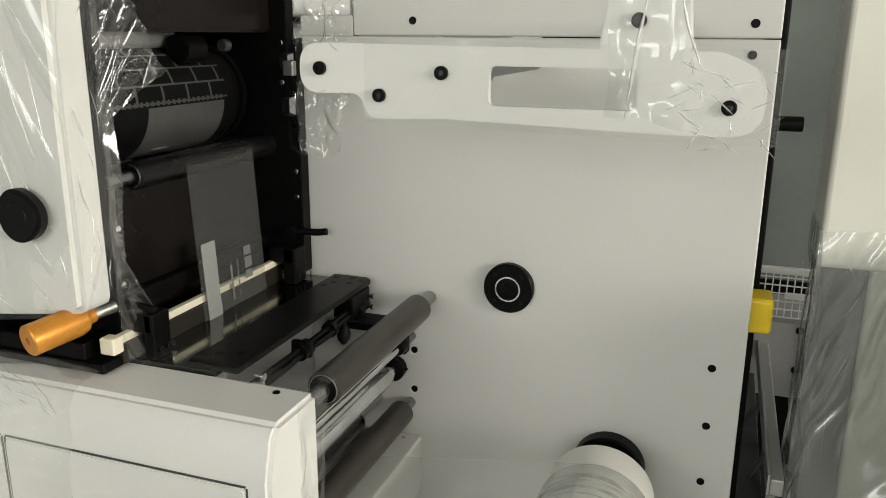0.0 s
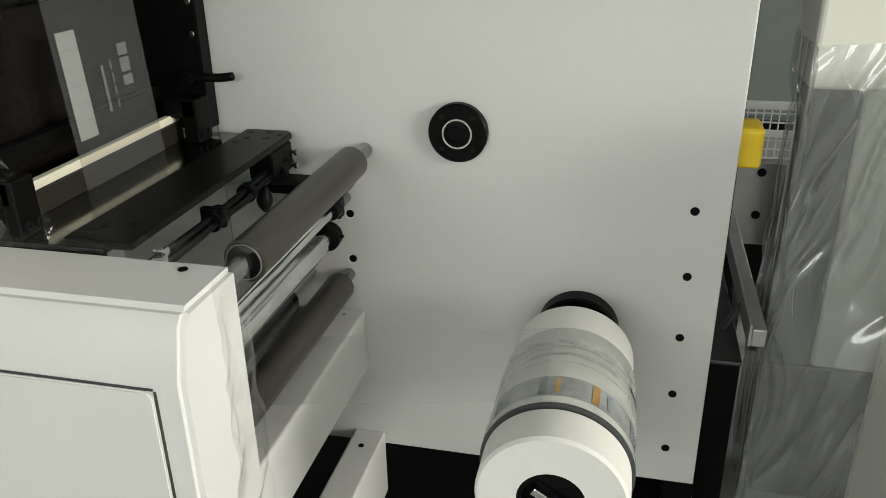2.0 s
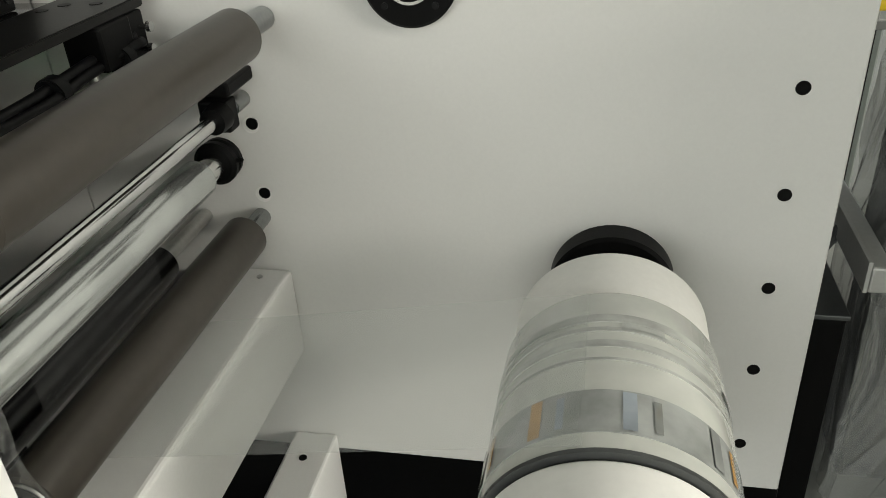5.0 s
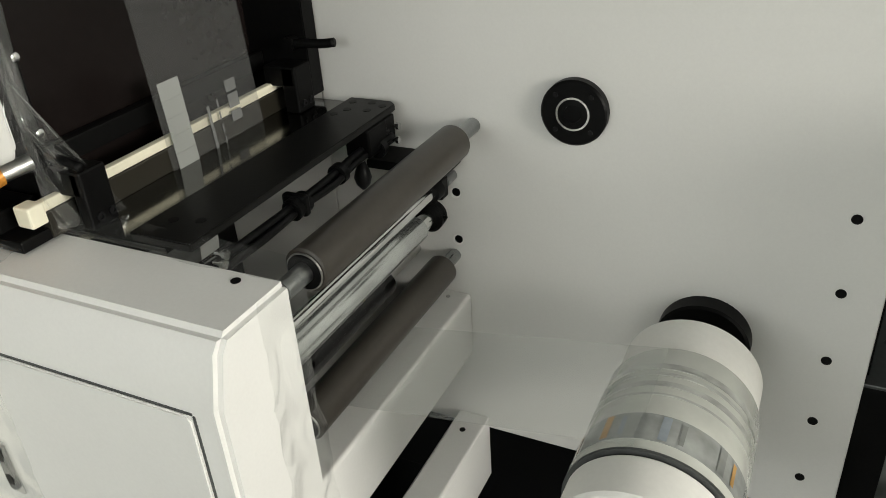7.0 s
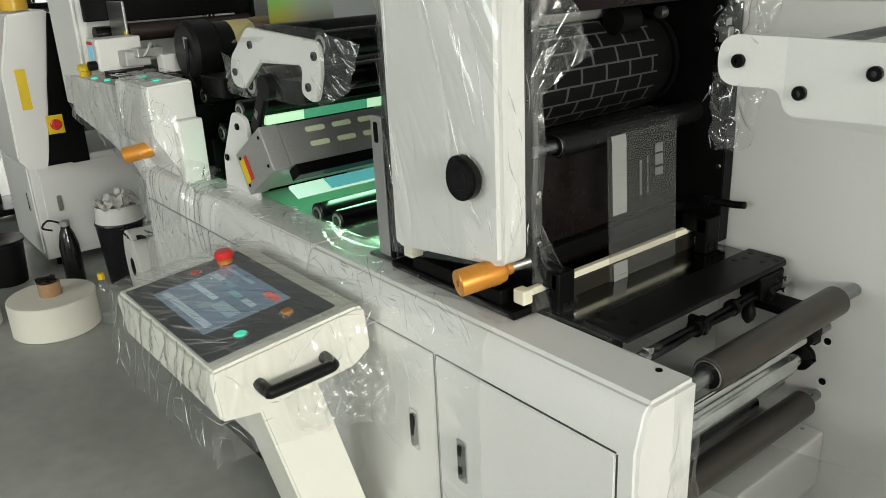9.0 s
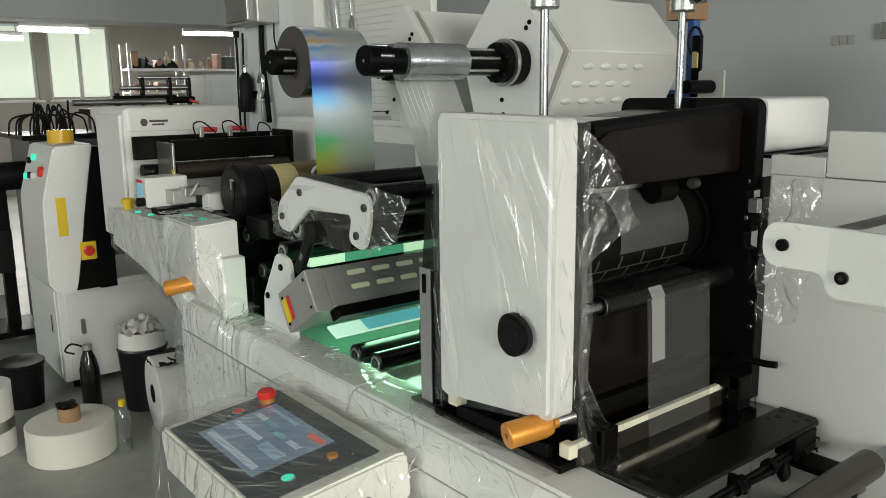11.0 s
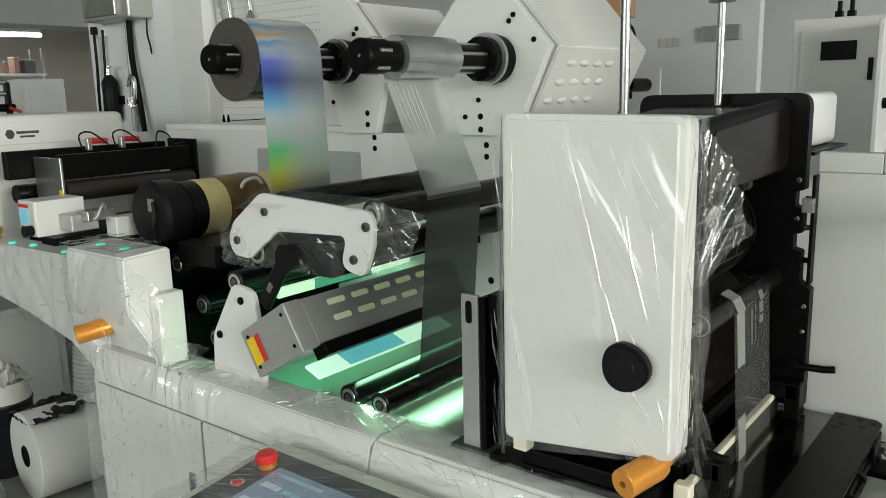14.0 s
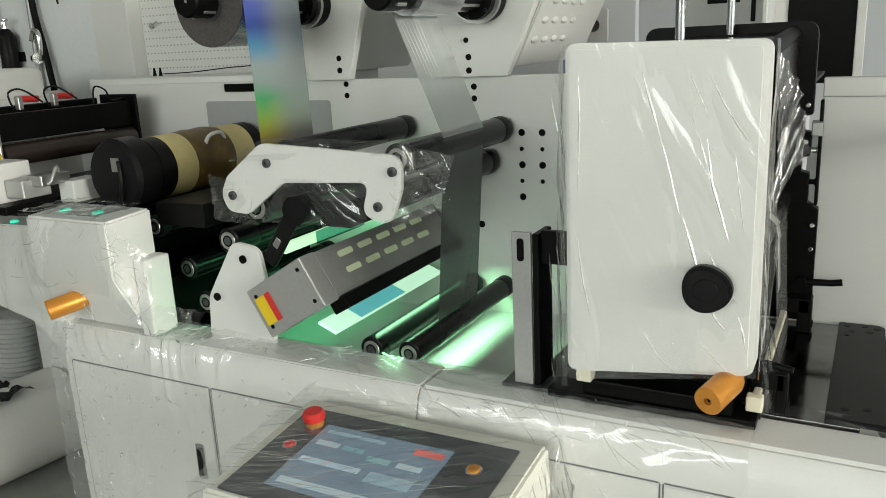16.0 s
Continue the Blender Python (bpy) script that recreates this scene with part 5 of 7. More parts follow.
# ---- operator screen ----
hmi = thing("operator_screen", "cream operator console with touch screen and buttons under film", "control console", (-1.45, 0.66, 0.0))
ht = Matrix.Translation((-1.46, 0.775, 0.800)) @ Matrix.Rotation(radians(5.5), 4, "X")
part("case", tilted(prism([(-0.30, -0.11), (-0.30, -0.02), (-0.295, 0.0), (0.03, 0.0), (0.045, -0.01), (0.045, -0.105), (0.0, -0.13), (-0.22, -0.13)], "x", -0.268, 0.262, 0.006), ht), CREAM, hmi)
face = part("face_panel", tilted(prism(rounded([(-0.24, -0.285), (0.225, -0.285), (0.225, 0.0), (-0.24, 0.0)], 0.006), "z", 0.0005, 0.003, 0.0008), ht), HMIFACE, hmi, "dark grey front panel foil")
part("screen", tilted(box(-0.165, 0.115, -0.245, -0.045, 0.0028, 0.0042, 0.0005), ht), SCREEN, face, "lit touch screen")
for x0, x1, y0, y1, col in ((0.045, 0.105, -0.078, -0.060, (0.70, 0.16, 0.14)), (-0.15, -0.02, -0.070, -0.060, (0.30, 0.42, 0.50)), (-0.15, -0.10, -0.11, -0.095, (0.42, 0.52, 0.58)), (-0.09, -0.045, -0.11, -0.097, (0.20, 0.36, 0.42)),
                            (-0.03, 0.02, -0.125, -0.11, (0.22, 0.40, 0.42)), (0.035, 0.085, -0.125, -0.11, (0.42, 0.52, 0.58)), (-0.15, -0.02, -0.165, -0.15, (0.42, 0.54, 0.62)), (0.0, 0.09, -0.18, -0.15, (0.30, 0.42, 0.50)), (-0.15, 0.09, -0.232, -0.215, (0.44, 0.54, 0.60))):
    part("screen_key", tilted(box(x0, x1, y0, y1, 0.0040, 0.0045, 0), ht), node_mat("screen_colour", col, 0.2, grain=0, bump=0, emit=col, power=0.34), face)


def push_button(x, y, mat, h=0.012, r=0.015, name="button", head=None):
    part("button_ring", tilted(lathe([(0.002, r + 0.004), (0.006, r + 0.004), (0.007, r + 0.001)], (x, y, 0), (0, 0, 1), 28), ht), CHROME, face)
    part(name, tilted(lathe(head or [(0.003, r), (h, r), (h + 0.002, r - 0.003), (h + 0.002, 0)], (x, y, 0), (0, 0, 1), 28), ht), mat, face)


push_button(0.172, -0.085, ORANGE, 0.010, 0.012)
push_button(0.180, -0.195, GREENLED, 0.008, 0.013)
push_button(-0.195, -0.13, RED, 0.008, 0.011)
push_button(-0.19, -0.055, RED, 0.03, 0.016, "stop_button", [(0.003, 0.016), (0.018, 0.016), (0.019, 0.022), (0.030, 0.023), (0.036, 0.018), (0.036, 0)])
part("stop_base", tilted(rod((-0.19, -0.055, 0.002), (-0.19, -0.055, 0.017), 0.0185, 24), ht), ORANGE, face, "orange collar")
hd = part("side_handle", tube_path([(-1.199, 0.57, 0.715), (-1.165, 0.572, 0.712), (-1.158, 0.585, 0.711), (-1.158, 0.70, 0.716), (-1.165, 0.713, 0.718), (-1.199, 0.715, 0.720)], 0.013, 8), BLKPLASTIC, hmi, "black plastic side handle")
part("leg", prism([(0.565, 0.675), (0.70, 0.675), (0.80, 0.30), (0.853, 0.24), (0.853, 0.12), (0.74, 0.10), (0.655, 0.30)], "x", -1.36, -1.215, 0.005), CREAM, hmi)
part("leg_foot", box(-1.40, -1.17, 0.62, 0.85, 0.0, 0.10, 0.005), CREAM, hmi)

# ---- units further along the line ----
tower = thing("printing_tower", "white painted printing tower with rounded edges and plain marks", "printing tower", (-3.45, 1.18, 0.0))
part("body", box(-3.62, -3.25, 0.925, 1.425, 0.95, 1.50, 0.022, 4), WHITE, tower)
part("leg", box(-3.60, -3.30, 1.45, 1.56, 0.0, 1.2, 0.005), WHITE, tower)
part("bracket", box(-3.60, -3.30, 1.40, 1.46, 1.0, 1.2, 0.005), WHITE, tower)
part("side_cap", box(-3.60, -3.27, 0.908, 0.926, 0.95, 1.47, 0.008, 3), WHITE, tower)
part("emblem", prism([(1.002 + 0.016 * math.cos(k * math.pi / 3), 1.437 + 0.017 * math.sin(k * math.pi / 3)) for k in range(6)], "x", -3.2505, -3.2485, 0), DARKSTEEL, tower, "grey hexagon emblem")
part("lettering_bar", box(-3.2505, -3.2485, 1.024, 1.100, 1.437, 1.446, 0), DARKSTEEL, tower, "grey bar of lettering")
part("lettering_bar", box(-3.2505, -3.2485, 1.035, 1.085, 1.424, 1.431, 0), DARKSTEEL, tower, "grey bar of small lettering")
part("shelf_line", box(-3.2505, -3.247, 0.93, 1.42, 1.40, 1.404, 0), PANEL, tower)
pinch = thing("pinch_roller_unit", "black pinch roller unit with brown roller and red toggles", "roller unit", (-2.95, 1.22, 1.15))
for x in (-2.90, -3.06):
    part("cross_bar", box(x - 0.03, x, 0.985 - (0.09 if x < -3 else 0), 1.47, 1.30, 1.378 + (0.012 if x < -3 else 0), 0.004), BLACK, pinch)
part("roller", rod((-2.905, 0.99, 1.262), (-2.905, 1.46, 1.262), 0.032, 32), BROWNROLL, pinch)
part("cheek", box(-3.05, -2.88, 0.975, 0.985, 1.22, 1.37, 0.003), STEEL, pinch)
part("cheek", box(-3.05, -2.88, 1.47, 1.48, 1.05, 1.40, 0.003), BLACK, pinch)
part("rear_roller", rod((-3.10, 0.93, 1.25), (-3.10, 1.46, 1.25), 0.03, 28), BLACKRUBBER, pinch)
part("lower_beam", box(-3.20, -2.65, 1.0, 1.571, 1.06, 1.13, 0.004), BLACK, pinch)
part("lower_beam", box(-3.20, -2.75, 1.0, 1.571, 0.95, 1.02, 0.004), DARKSTEEL, pinch)
part("label", box(-2.90, -2.877, 0.9735, 0.975, 1.25, 1.27, 0), YELLOW, pinch)
for y in (1.14, 1.26):
    tg = part("toggle_clamp", box(-3.01, -2.99, y - 0.008, y + 0.008, 1.38, 1.42, 0.002), STEEL, pinch)
    part("red_grip", rod((-3.0, y, 1.412), (-3.0, y + 0.065, 1.408), 0.010, 14), RED, tg)
    part("wire", tube_path([(-3.0, y - 0.02, 1.38), (-3.0, y - 0.03, 1.43), (-2.98, y + 0.0, 1.44), (-2.93, y + 0.03, 1.40)], 0.003, 6), BLKPLASTIC, pinch)
part("wire", tube_path([(-2.92, 1.34, 1.37), (-2.92, 1.35, 1.43), (-2.92, 1.39, 1.42), (-2.92, 1.41, 1.385), (-2.915, 1.45, 1.39)], 0.003, 6), BLKPLASTIC, pinch)
meter = thing("tension_meter", "small white meter box with a blue display and knob", "meter", (-2.75, 0.9, 1.13))
part("box", box(-2.88, -2.775, 0.835, 0.985, 1.152, 1.258, 0.004), WHITE, meter)
part("rail_block", box(-2.774, -2.70, 0.90, 0.985, 1.165, 1.215, 0.004), ALU, meter)
part("rail_block", box(-2.72, -2.66, 0.93, 1.02, 1.195, 1.225, 0.003), STEEL, meter)
part("bezel", box(-2.875, -2.78, 0.8325, 0.836, 1.158, 1.252, 0.002), PANEL, meter)
part("red_band", box(-2.87, -2.81, 0.8312, 0.833, 1.238, 1.248, 0), RED, meter)
part("display", box(-2.865, -2.815, 0.8308, 0.833, 1.188, 1.234, 0.0), node_mat("blue_display", (0.1, 0.3, 0.4), 0.2, emit=(0.25, 0.6, 0.75), power=0.6), meter)
part("knob", rod((-2.80, 0.8325, 1.172), (-2.80, 0.805, 1.172), 0.016, 20), BLKPLASTIC, meter)
for z in (1.165, 1.178):
    part("key", box(-2.86, -2.85, 0.8305, 0.833, z - 0.004, z + 0.004, 0), BLKPLASTIC, meter)
part("stand", box(-2.79, -2.71, 0.85, 1.02, 1.13, 1.153, 0.002), BLACK, meter)
part("cable", tube_path([(-2.70, 0.94, 1.22), (-2.66, 0.95, 1.20), (-2.66, 0.98, 1.24), (-2.68, 1.0, 1.22)], 0.005, 8), ALU, meter)
part("side_block", box(-2.69, -2.63, 1.0, 1.10, 1.14, 1.20, 0.003), WHITE, meter)
motor = thing("motor_drum", "black motor drum wrapped with yellow and brown tape", "motor", (-2.50, 1.28, 1.213))
part("drum", lathe([(0, 0.0), (0, 0.088), (0.012, 0.099), (0.075, 0.099), (0.078, 0.084), (0.092, 0.084), (0.095, 0.0875), (0.52, 0.0875), (0.53, 0.07)], (-2.50, 1.03, 1.213), (0, 1, 0), 48), BLKPLASTIC, motor)
part("tape_band", lathe([(0.145, 0.0882), (0.225, 0.0882)], (-2.50, 1.03, 1.213), (0, 1, 0), 48), TAPE, motor, "yellow tape band")
part("tape_band", lathe([(0.227, 0.0885), (0.27, 0.0925), (0.30, 0.0905), (0.34, 0.0935), (0.38, 0.0885)], (-2.50, 1.03, 1.213), (0, 1, 0), 48), OLDTAPE, motor, "glossy brown tape")
part("tape_band", lathe([(0.382, 0.0882), (0.47, 0.0882)], (-2.50, 1.03, 1.213), (0, 1, 0), 48), TAPE, motor, "yellow tape band")
part("plug_lead", tube_path([(-2.435, 1.30, 1.24), (-2.425, 1.32, 1.285), (-2.425, 1.37, 1.29), (-2.44, 1.40, 1.26)], 0.006, 8), WHITE, motor)
part("saddle", box(-2.56, -2.44, 1.04, 1.56, 1.05, 1.128, 0.004), BLACK, motor)
part("cable", tube_path([(-2.47, 1.027, 1.255), (-2.46, 1.02, 1.20), (-2.47, 1.02, 1.15), (-2.45, 1.03, 1.10)], 0.006, 8), BLKPLASTIC, motor)
part("name_plate", box(-2.502, -2.472, 1.0285, 1.0305, 1.225, 1.262, 0.0005), STEEL, motor)

# ---- control pedestal and cabinet ----
cab = thing("floor_cabinet", "white painted steel floor cabinet with recessed latches", "cabinet", (-4.7, 1.15, 0.0))
part("body", box(-4.98, -4.32, 0.83, 1.62, 0.05, 0.575, 0.006), WHITE, cab)
part("side_door", box(-4.322, -4.314, 0.87, 1.58, 0.08, 0.545, 0.003), WHITE, cab)
part("front_door", box(-4.94, -4.36, 0.824, 0.832, 0.08, 0.545, 0.003), WHITE, cab)
part("latch", prism(rounded([(0.93, 0.30), (0.955, 0.30), (0.955, 0.385), (0.93, 0.385)], 0.011), "x", -4.3145, -4.308, 0.002), STEEL, cab)
part("latch", prism(rounded([(-4.46, 0.30), (-4.43, 0.30), (-4.43, 0.40), (-4.46, 0.40)], 0.004), "y", 0.818, 0.8245, 0.002), CHROME, cab)
for x, y in ((-4.9, 0.9), (-4.38, 0.9), (-4.38, 1.55), (-4.9, 1.55)):
    part("foot", rod((x, y, 0.0), (x, y, 0.051), 0.022, 16), BLACK, cab)
ped = thing("control_pedestal", "white control pedestal with sloping button panel and stop switch", "control pedestal", (-4.3, 0.95, 0.577))
part("housing", prism([(0.777, 1.08), (0.84, 1.305), (1.02, 1.315), (0.955, 0.98), (0.895, 0.60), (0.88, 0.578), (0.80, 0.578), (0.756, 0.64), (0.768, 1.04)], "x", -4.60, -4.10, 0.008), WHITE, ped)
part("rear_case", box(-4.58, -4.12, 1.0, 1.085, 0.578, 1.295, 0.004), BLACK, ped)
part("side_cheek", prism([(0.88, 0.590), (0.90, 0.66), (0.957, 0.98), (1.018, 1.30), (1.095, 1.295), (1.075, 0.590)], "x", -4.130, -4.0985, 0.001), BLACK, ped, "black side cheek")
part("switch_plate", box(-4.0983, -4.093, 0.915, 0.99, 0.74, 0.83, 0.001), YELLOW, ped)
part("rotary_switch", lathe([(0, 0.026), (0.012, 0.026), (0.014, 0.02), (0.03, 0.018), (0.03, 0)], (-4.093, 0.953, 0.785), (1, 0, 0), 24), RED, ped)
part("tape_strip", box(-4.1, -4.0985, 0.825, 0.87, 0.87, 1.06, 0.0), YELLOW, ped)
for x, z, mat in ((-4.50, 1.22, BLKPLASTIC), (-4.42, 1.24, GREENLED), (-4.50, 1.14, GREENLED), (-4.42, 1.15, BLKPLASTIC), (-4.35, 1.15, WHITE), (-4.22, 1.18, RED)):
    yy = 0.777 + (z - 1.08) * 0.28
    part("button", rod((x, yy + 0.01, z), (x, yy - 0.018, z + 0.004), 0.017 if mat is not RED else 0.026, 18), mat, ped)
tape_roll = thing("tape_roll", "roll of yellow packing tape", "tape roll", (-4.28, 0.92, 1.315))
part("roll", lathe([(0.0, 0.045), (0.0, 0.062), (0.065, 0.062), (0.065, 0.045)], (-4.28, 0.92, 1.3155), (0, 0, 1), 40), node_mat("yellow_packing_tape", (0.70, 0.42, 0.03), 0.25, coat=0.5), tape_roll)
part("core", lathe([(0.001, 0.044), (0.001, 0.0452), (0.064, 0.0452), (0.064, 0.0)], (-4.28, 0.92, 1.3155), (0, 0, 1), 40), BLACK, tape_roll)

# ---- things on the floor ----
big = thing("paper_roll", "large white paper roll lying flat on the floor", "paper roll", (-3.52, 0.66, 0.0))
part("winding", lathe([(0.0, 0.035), (0.0, 0.178), (0.004, 0.182), (0.150, 0.182), (0.154, 0.178), (0.154, 0.045)], (-3.52, 0.66, 0.001), (0, 0, 1), 72), PAPERSIDE, big)
part("core", lathe([(0.154, 0.046), (0.215, 0.046), (0.215, 0.040), (0.160, 0.040), (0.160, 0)], (-3.52, 0.66, 0.0), (0, 0, 1), 40), CARD, big, "brown cardboard core")
part("rag", crumple([(-3.58, 0.62, 0.219), (-3.50, 0.61, 0.219), (-3.49, 0.69, 0.219), (-3.57, 0.70, 0.219)], 12, 12, 0.015, 3.0, 40), BLKPLASTIC, big, "dark rag on the core")
tallroll = thing("paper_roll", "tall white paper roll standing with a dark band", "paper roll", (-3.78, 0.34, 0.0))
part("winding", lathe([(0.0, 0.05), (0.0, 0.13), (0.30, 0.132), (0.30, 0.05)], (-3.80, 0.36, 0.001), (0, 0, 1), 60), PAPER, tallroll)
part("band", lathe([(0.10, 0.1335), (0.15, 0.1335)], (-3.80, 0.36, 0.001), (0, 0, 1), 60), STEEL, tallroll)
part("core", lathe([(0.30, 0.05), (0.301, 0.04), (0.29, 0.04), (0.29, 0)], (-3.80, 0.36, 0.001), (0, 0, 1), 30), BLACK, tallroll)
bottle = thing("water_bottle", "clear plastic water bottle with a yellow cap", "bottle", (-3.38, 0.845, 0.0))
part("body", lathe([(0.004, 0.0), (0.0, 0.018), (0.004, 0.031), (0.05, 0.032), (0.075, 0.028), (0.10, 0.031), (0.15, 0.032), (0.19, 0.022), (0.205, 0.013), (0.22, 0.0125)], (-3.38, 0.845, 0.001), (0, 0, 1), 28), PET, bottle).visible_shadow = False
part("water", lathe([(0.006, 0.0), (0.006, 0.029), (0.045, 0.030), (0.046, 0.0)], (-3.38, 0.845, 0.001), (0, 0, 1), 28), clear_mat("water", (0.85, 0.9, 0.9), 0.06, 0.03, 10, 0, 0.02), bottle).visible_shadow = False
part("cap", lathe([(0.212, 0.015), (0.238, 0.015), (0.240, 0.013), (0.240, 0)], (-3.38, 0.845, 0.001), (0, 0, 1), 24), YELLOW, bottle)
flask = thing("dark_bottle", "black ribbed drinking flask with a loop cap", "bottle", (-4.02, 0.88, 0.0))
part("body", lathe([(0.0, 0.0), (0.0, 0.042), (0.01, 0.047), (0.20, 0.047), (0.26, 0.034), (0.29, 0.022), (0.30, 0.022)], (-4.02, 0.88, 0.001), (0, 0, 1), 28), node_mat("black_bottle", (0.012, 0.012, 0.012), 0.15, coat=0.4), flask)
part("cap", lathe([(0.30, 0.024), (0.325, 0.024), (0.33, 0.0)], (-4.02, 0.88, 0.001), (0, 0, 1), 20), ALU, flask)
part("loop", tube_path([(-4.02, 0.86, 0.32), (-4.03, 0.81, 0.34), (-4.03, 0.78, 0.31), (-4.02, 0.82, 0.29)], 0.005, 8), BLKPLASTIC, flask)
binn = thing("waste_bin", "black round waste bin with white liner and film scraps", "bin", (-3.86, 1.10, 0.0))
part("drum", lathe([(0.0, 0.0), (0.0, 0.098), (0.30, 0.118), (0.31, 0.122), (0.32, 0.118), (0.32, 0.10), (0.20, 0.095)], (-3.86, 1.10, 0.001), (0, 0, 1), 44), node_mat("black_bin_plastic", (0.010, 0.010, 0.012), 0.3), binn)
part("liner", lathe([(0.318, 0.119), (0.322, 0.112), (0.40, 0.105), (0.395, 0.098), (0.33, 0.09)], (-3.86, 1.10, 0.001), (0, 0, 1), 44), PAPER, binn, "white liner ring")
part("film_scrap", crumple([(-3.96, 1.02, 0.40), (-3.77, 1.01, 0.40), (-3.76, 1.19, 0.40), (-3.95, 1.20, 0.40)], 22, 22, 0.05, 5.0, 30, (0, 0, 0.05)), node_mat("pale_film_scraps", (0.62, 0.60, 0.57), 0.4), binn, "crumpled pale film scraps")
lay = thing("paper_roll", "white paper roll lying on its side under black film", "paper roll", (-3.40, 1.2, 0.0))
part("winding", lathe([(0.0, 0.035), (0.0, 0.172), (0.003, 0.175), (0.40, 0.175), (0.40, 0.035)], (-3.53, 1.03, 0.176), (0.12, 1.0, 0), 64), PAPER, lay)
part("core", lathe([(-0.001, 0.035), (-0.003, 0.042), (0.002, 0.046)], (-3.53, 1.03, 0.176), (0.12, 1.0, 0), 30), BLACK, lay)
blk = tagged(part("black_sheet", crumple([(-3.66, 1.03, 0.32), (-3.42, 1.02, 0.335), (-3.38, 1.25, 0.35), (-3.62, 1.25, 0.35)], 16, 16, 0.03, 9.0, 20), node_mat("black_plastic_film", (0.010, 0.010, 0.011), 0.22)), "glossy black plastic film lying on the paper roll", "plastic film")
duct = thing("ribbed_duct", "pale grey ribbed hose duct standing on the floor", "duct", (-3.75, 1.42, 0.0))
prof = []
for k in range(26):
    prof += [(0.02 * k, 0.075), (0.02 * k + 0.01, 0.088)]
part("duct", lathe(prof, (-3.75, 1.42, 0.02), (0.0, 0.1, 1), 32), node_mat("grey_duct_plastic", (0.52, 0.53, 0.51), 0.45), duct)
part("collar", rod((-3.75, 1.42, 0.0), (-3.75, 1.42, 0.022), 0.095, 30), PANEL, duct)
can2 = thing("black_bucket", "black plastic bucket with a rim", "bucket", (-4.28, 0.62, 0.0))
part("drum", lathe([(0.0, 0.0), (0.0, 0.09), (0.21, 0.105), (0.215, 0.112), (0.23, 0.112), (0.23, 0.09), (0.22, 0)], (-4.28, 0.62, 0.001), (0, 0, 1), 40), BLKPLASTIC, can2)


# ---- background of the hall ----
def tube_lamp(p, q):
    t = thing("ceiling_tube_lamp", "white fluorescent tube lamp, lit", "tube lamp", ((p[0] + q[0]) / 2, (p[1] + q[1]) / 2, p[2]), "tube lamps")
    part("tube", rod(p, q, 0.025, 14), TUBELIGHT, t)
    part("housing", rod((p[0], p[1], p[2] + 0.05), (q[0], q[1], q[2] + 0.05), 0.03, 10), WHITE, t)
    for k in (0.15, 0.85):
        x, y = p[0] + (q[0] - p[0]) * k, p[1] + (q[1] - p[1]) * k
        part("rod", rod((x, y, p[2] + 0.05), (x, y, 3.9), 0.006, 8), STEEL, t)


tube_lamp((-11.8, 4.49, 2.42), (-11.8, 5.37, 2.43))
tube_lamp((-9.62, 1.86, 2.25), (-9.62, 2.57, 2.25))
tube_lamp((-10.4, 1.60, 2.20), (-10.4, 2.05, 2.20))

structure("column", box(-4.15, -3.447, 1.82, 2.4, 0, 3.9, 0.004), WALLPAINT, "grey-white painted column carrying cables")
structure("trim", box(-3.445, -3.25, 1.815, 1.95, 0, 3.9, 0.003), WHITE, "white upright board beside the column")
peg = thing("pegboard", "white perforated tool board on the wall", "pegboard", (-2.85, 1.89, 0.0))
part("board", box(-3.249, -2.46, 1.88, 1.91, 0.0, 2.5, 0.003), WHITE, peg)
dots = bmesh.new()
for i in range(34):
    for j in range(26):
        x, z = -3.235 + 0.018 * i, 1.47 + 0.028 * j
        box(x - 0.0025, x + 0.0025, 1.8788, 1.8805, z - 0.0025, z + 0.0025, 0, bm=dots)
tagged(part("perforation", dots, ALU, peg), kind="stuff")
part("hook", tube_path([(-3.20, 1.880, 1.629), (-3.19, 1.862, 1.625), (-3.165, 1.858, 1.632), (-3.145, 1.858, 1.642)], 0.004, 8), CHROME, peg)
part("hook_plate", rod((-3.198, 1.876, 1.629), (-3.198, 1.881, 1.629), 0.013, 16), STEEL, peg)
for x, z, lean in ((-3.188, 1.784, -0.05), (-3.127, 1.777, -0.03), (-3.007, 1.836, -0.03)):
    sp = thing("spanner", "chrome open-ended spanner hanging on the tool board", "spanner", (x, 1.868, z), "spanners on the tool board")
    part("shaft", tube_path([(x, 1.868, z + 0.03), (x + lean * 0.5, 1.866, z + 0.16), (x + lean, 1.868, z + 0.30)], 0.010, 10), CHROME, sp)
    part("jaw", prism(rounded([(x - 0.026, z - 0.020), (x - 0.011, z - 0.027), (x - 0.009, z - 0.002), (x + 0.009, z - 0.002), (x + 0.011, z - 0.027), (x + 0.026, z - 0.020), (x + 0.028, z + 0.012), (x + 0.011, z + 0.036), (x - 0.011, z + 0.036), (x - 0.028, z + 0.012)], 0.005), "y", 1.861, 1.875, 0.002), CHROME, sp)
    part("ring", lathe([(0, 0.014), (0, 0.026), (0.012, 0.026), (0.012, 0.014)], (x + lean * 1.05, 1.875, z + 0.32), (0, -1, 0), 24), CHROME, sp)
    part("peg", rod((x + lean * 1.05, 1.855, z + 0.331), (x + lean * 1.05, 1.881, z + 0.331), 0.004, 8), STEEL, sp)
ebox = thing("electric_box", "grey electric switch box on the column", "switch box", (-3.8, 1.76, 1.87))
part("case", box(-3.98, -3.60, 1.70, 1.819, 1.885, 2.15, 0.008), ALU, ebox)
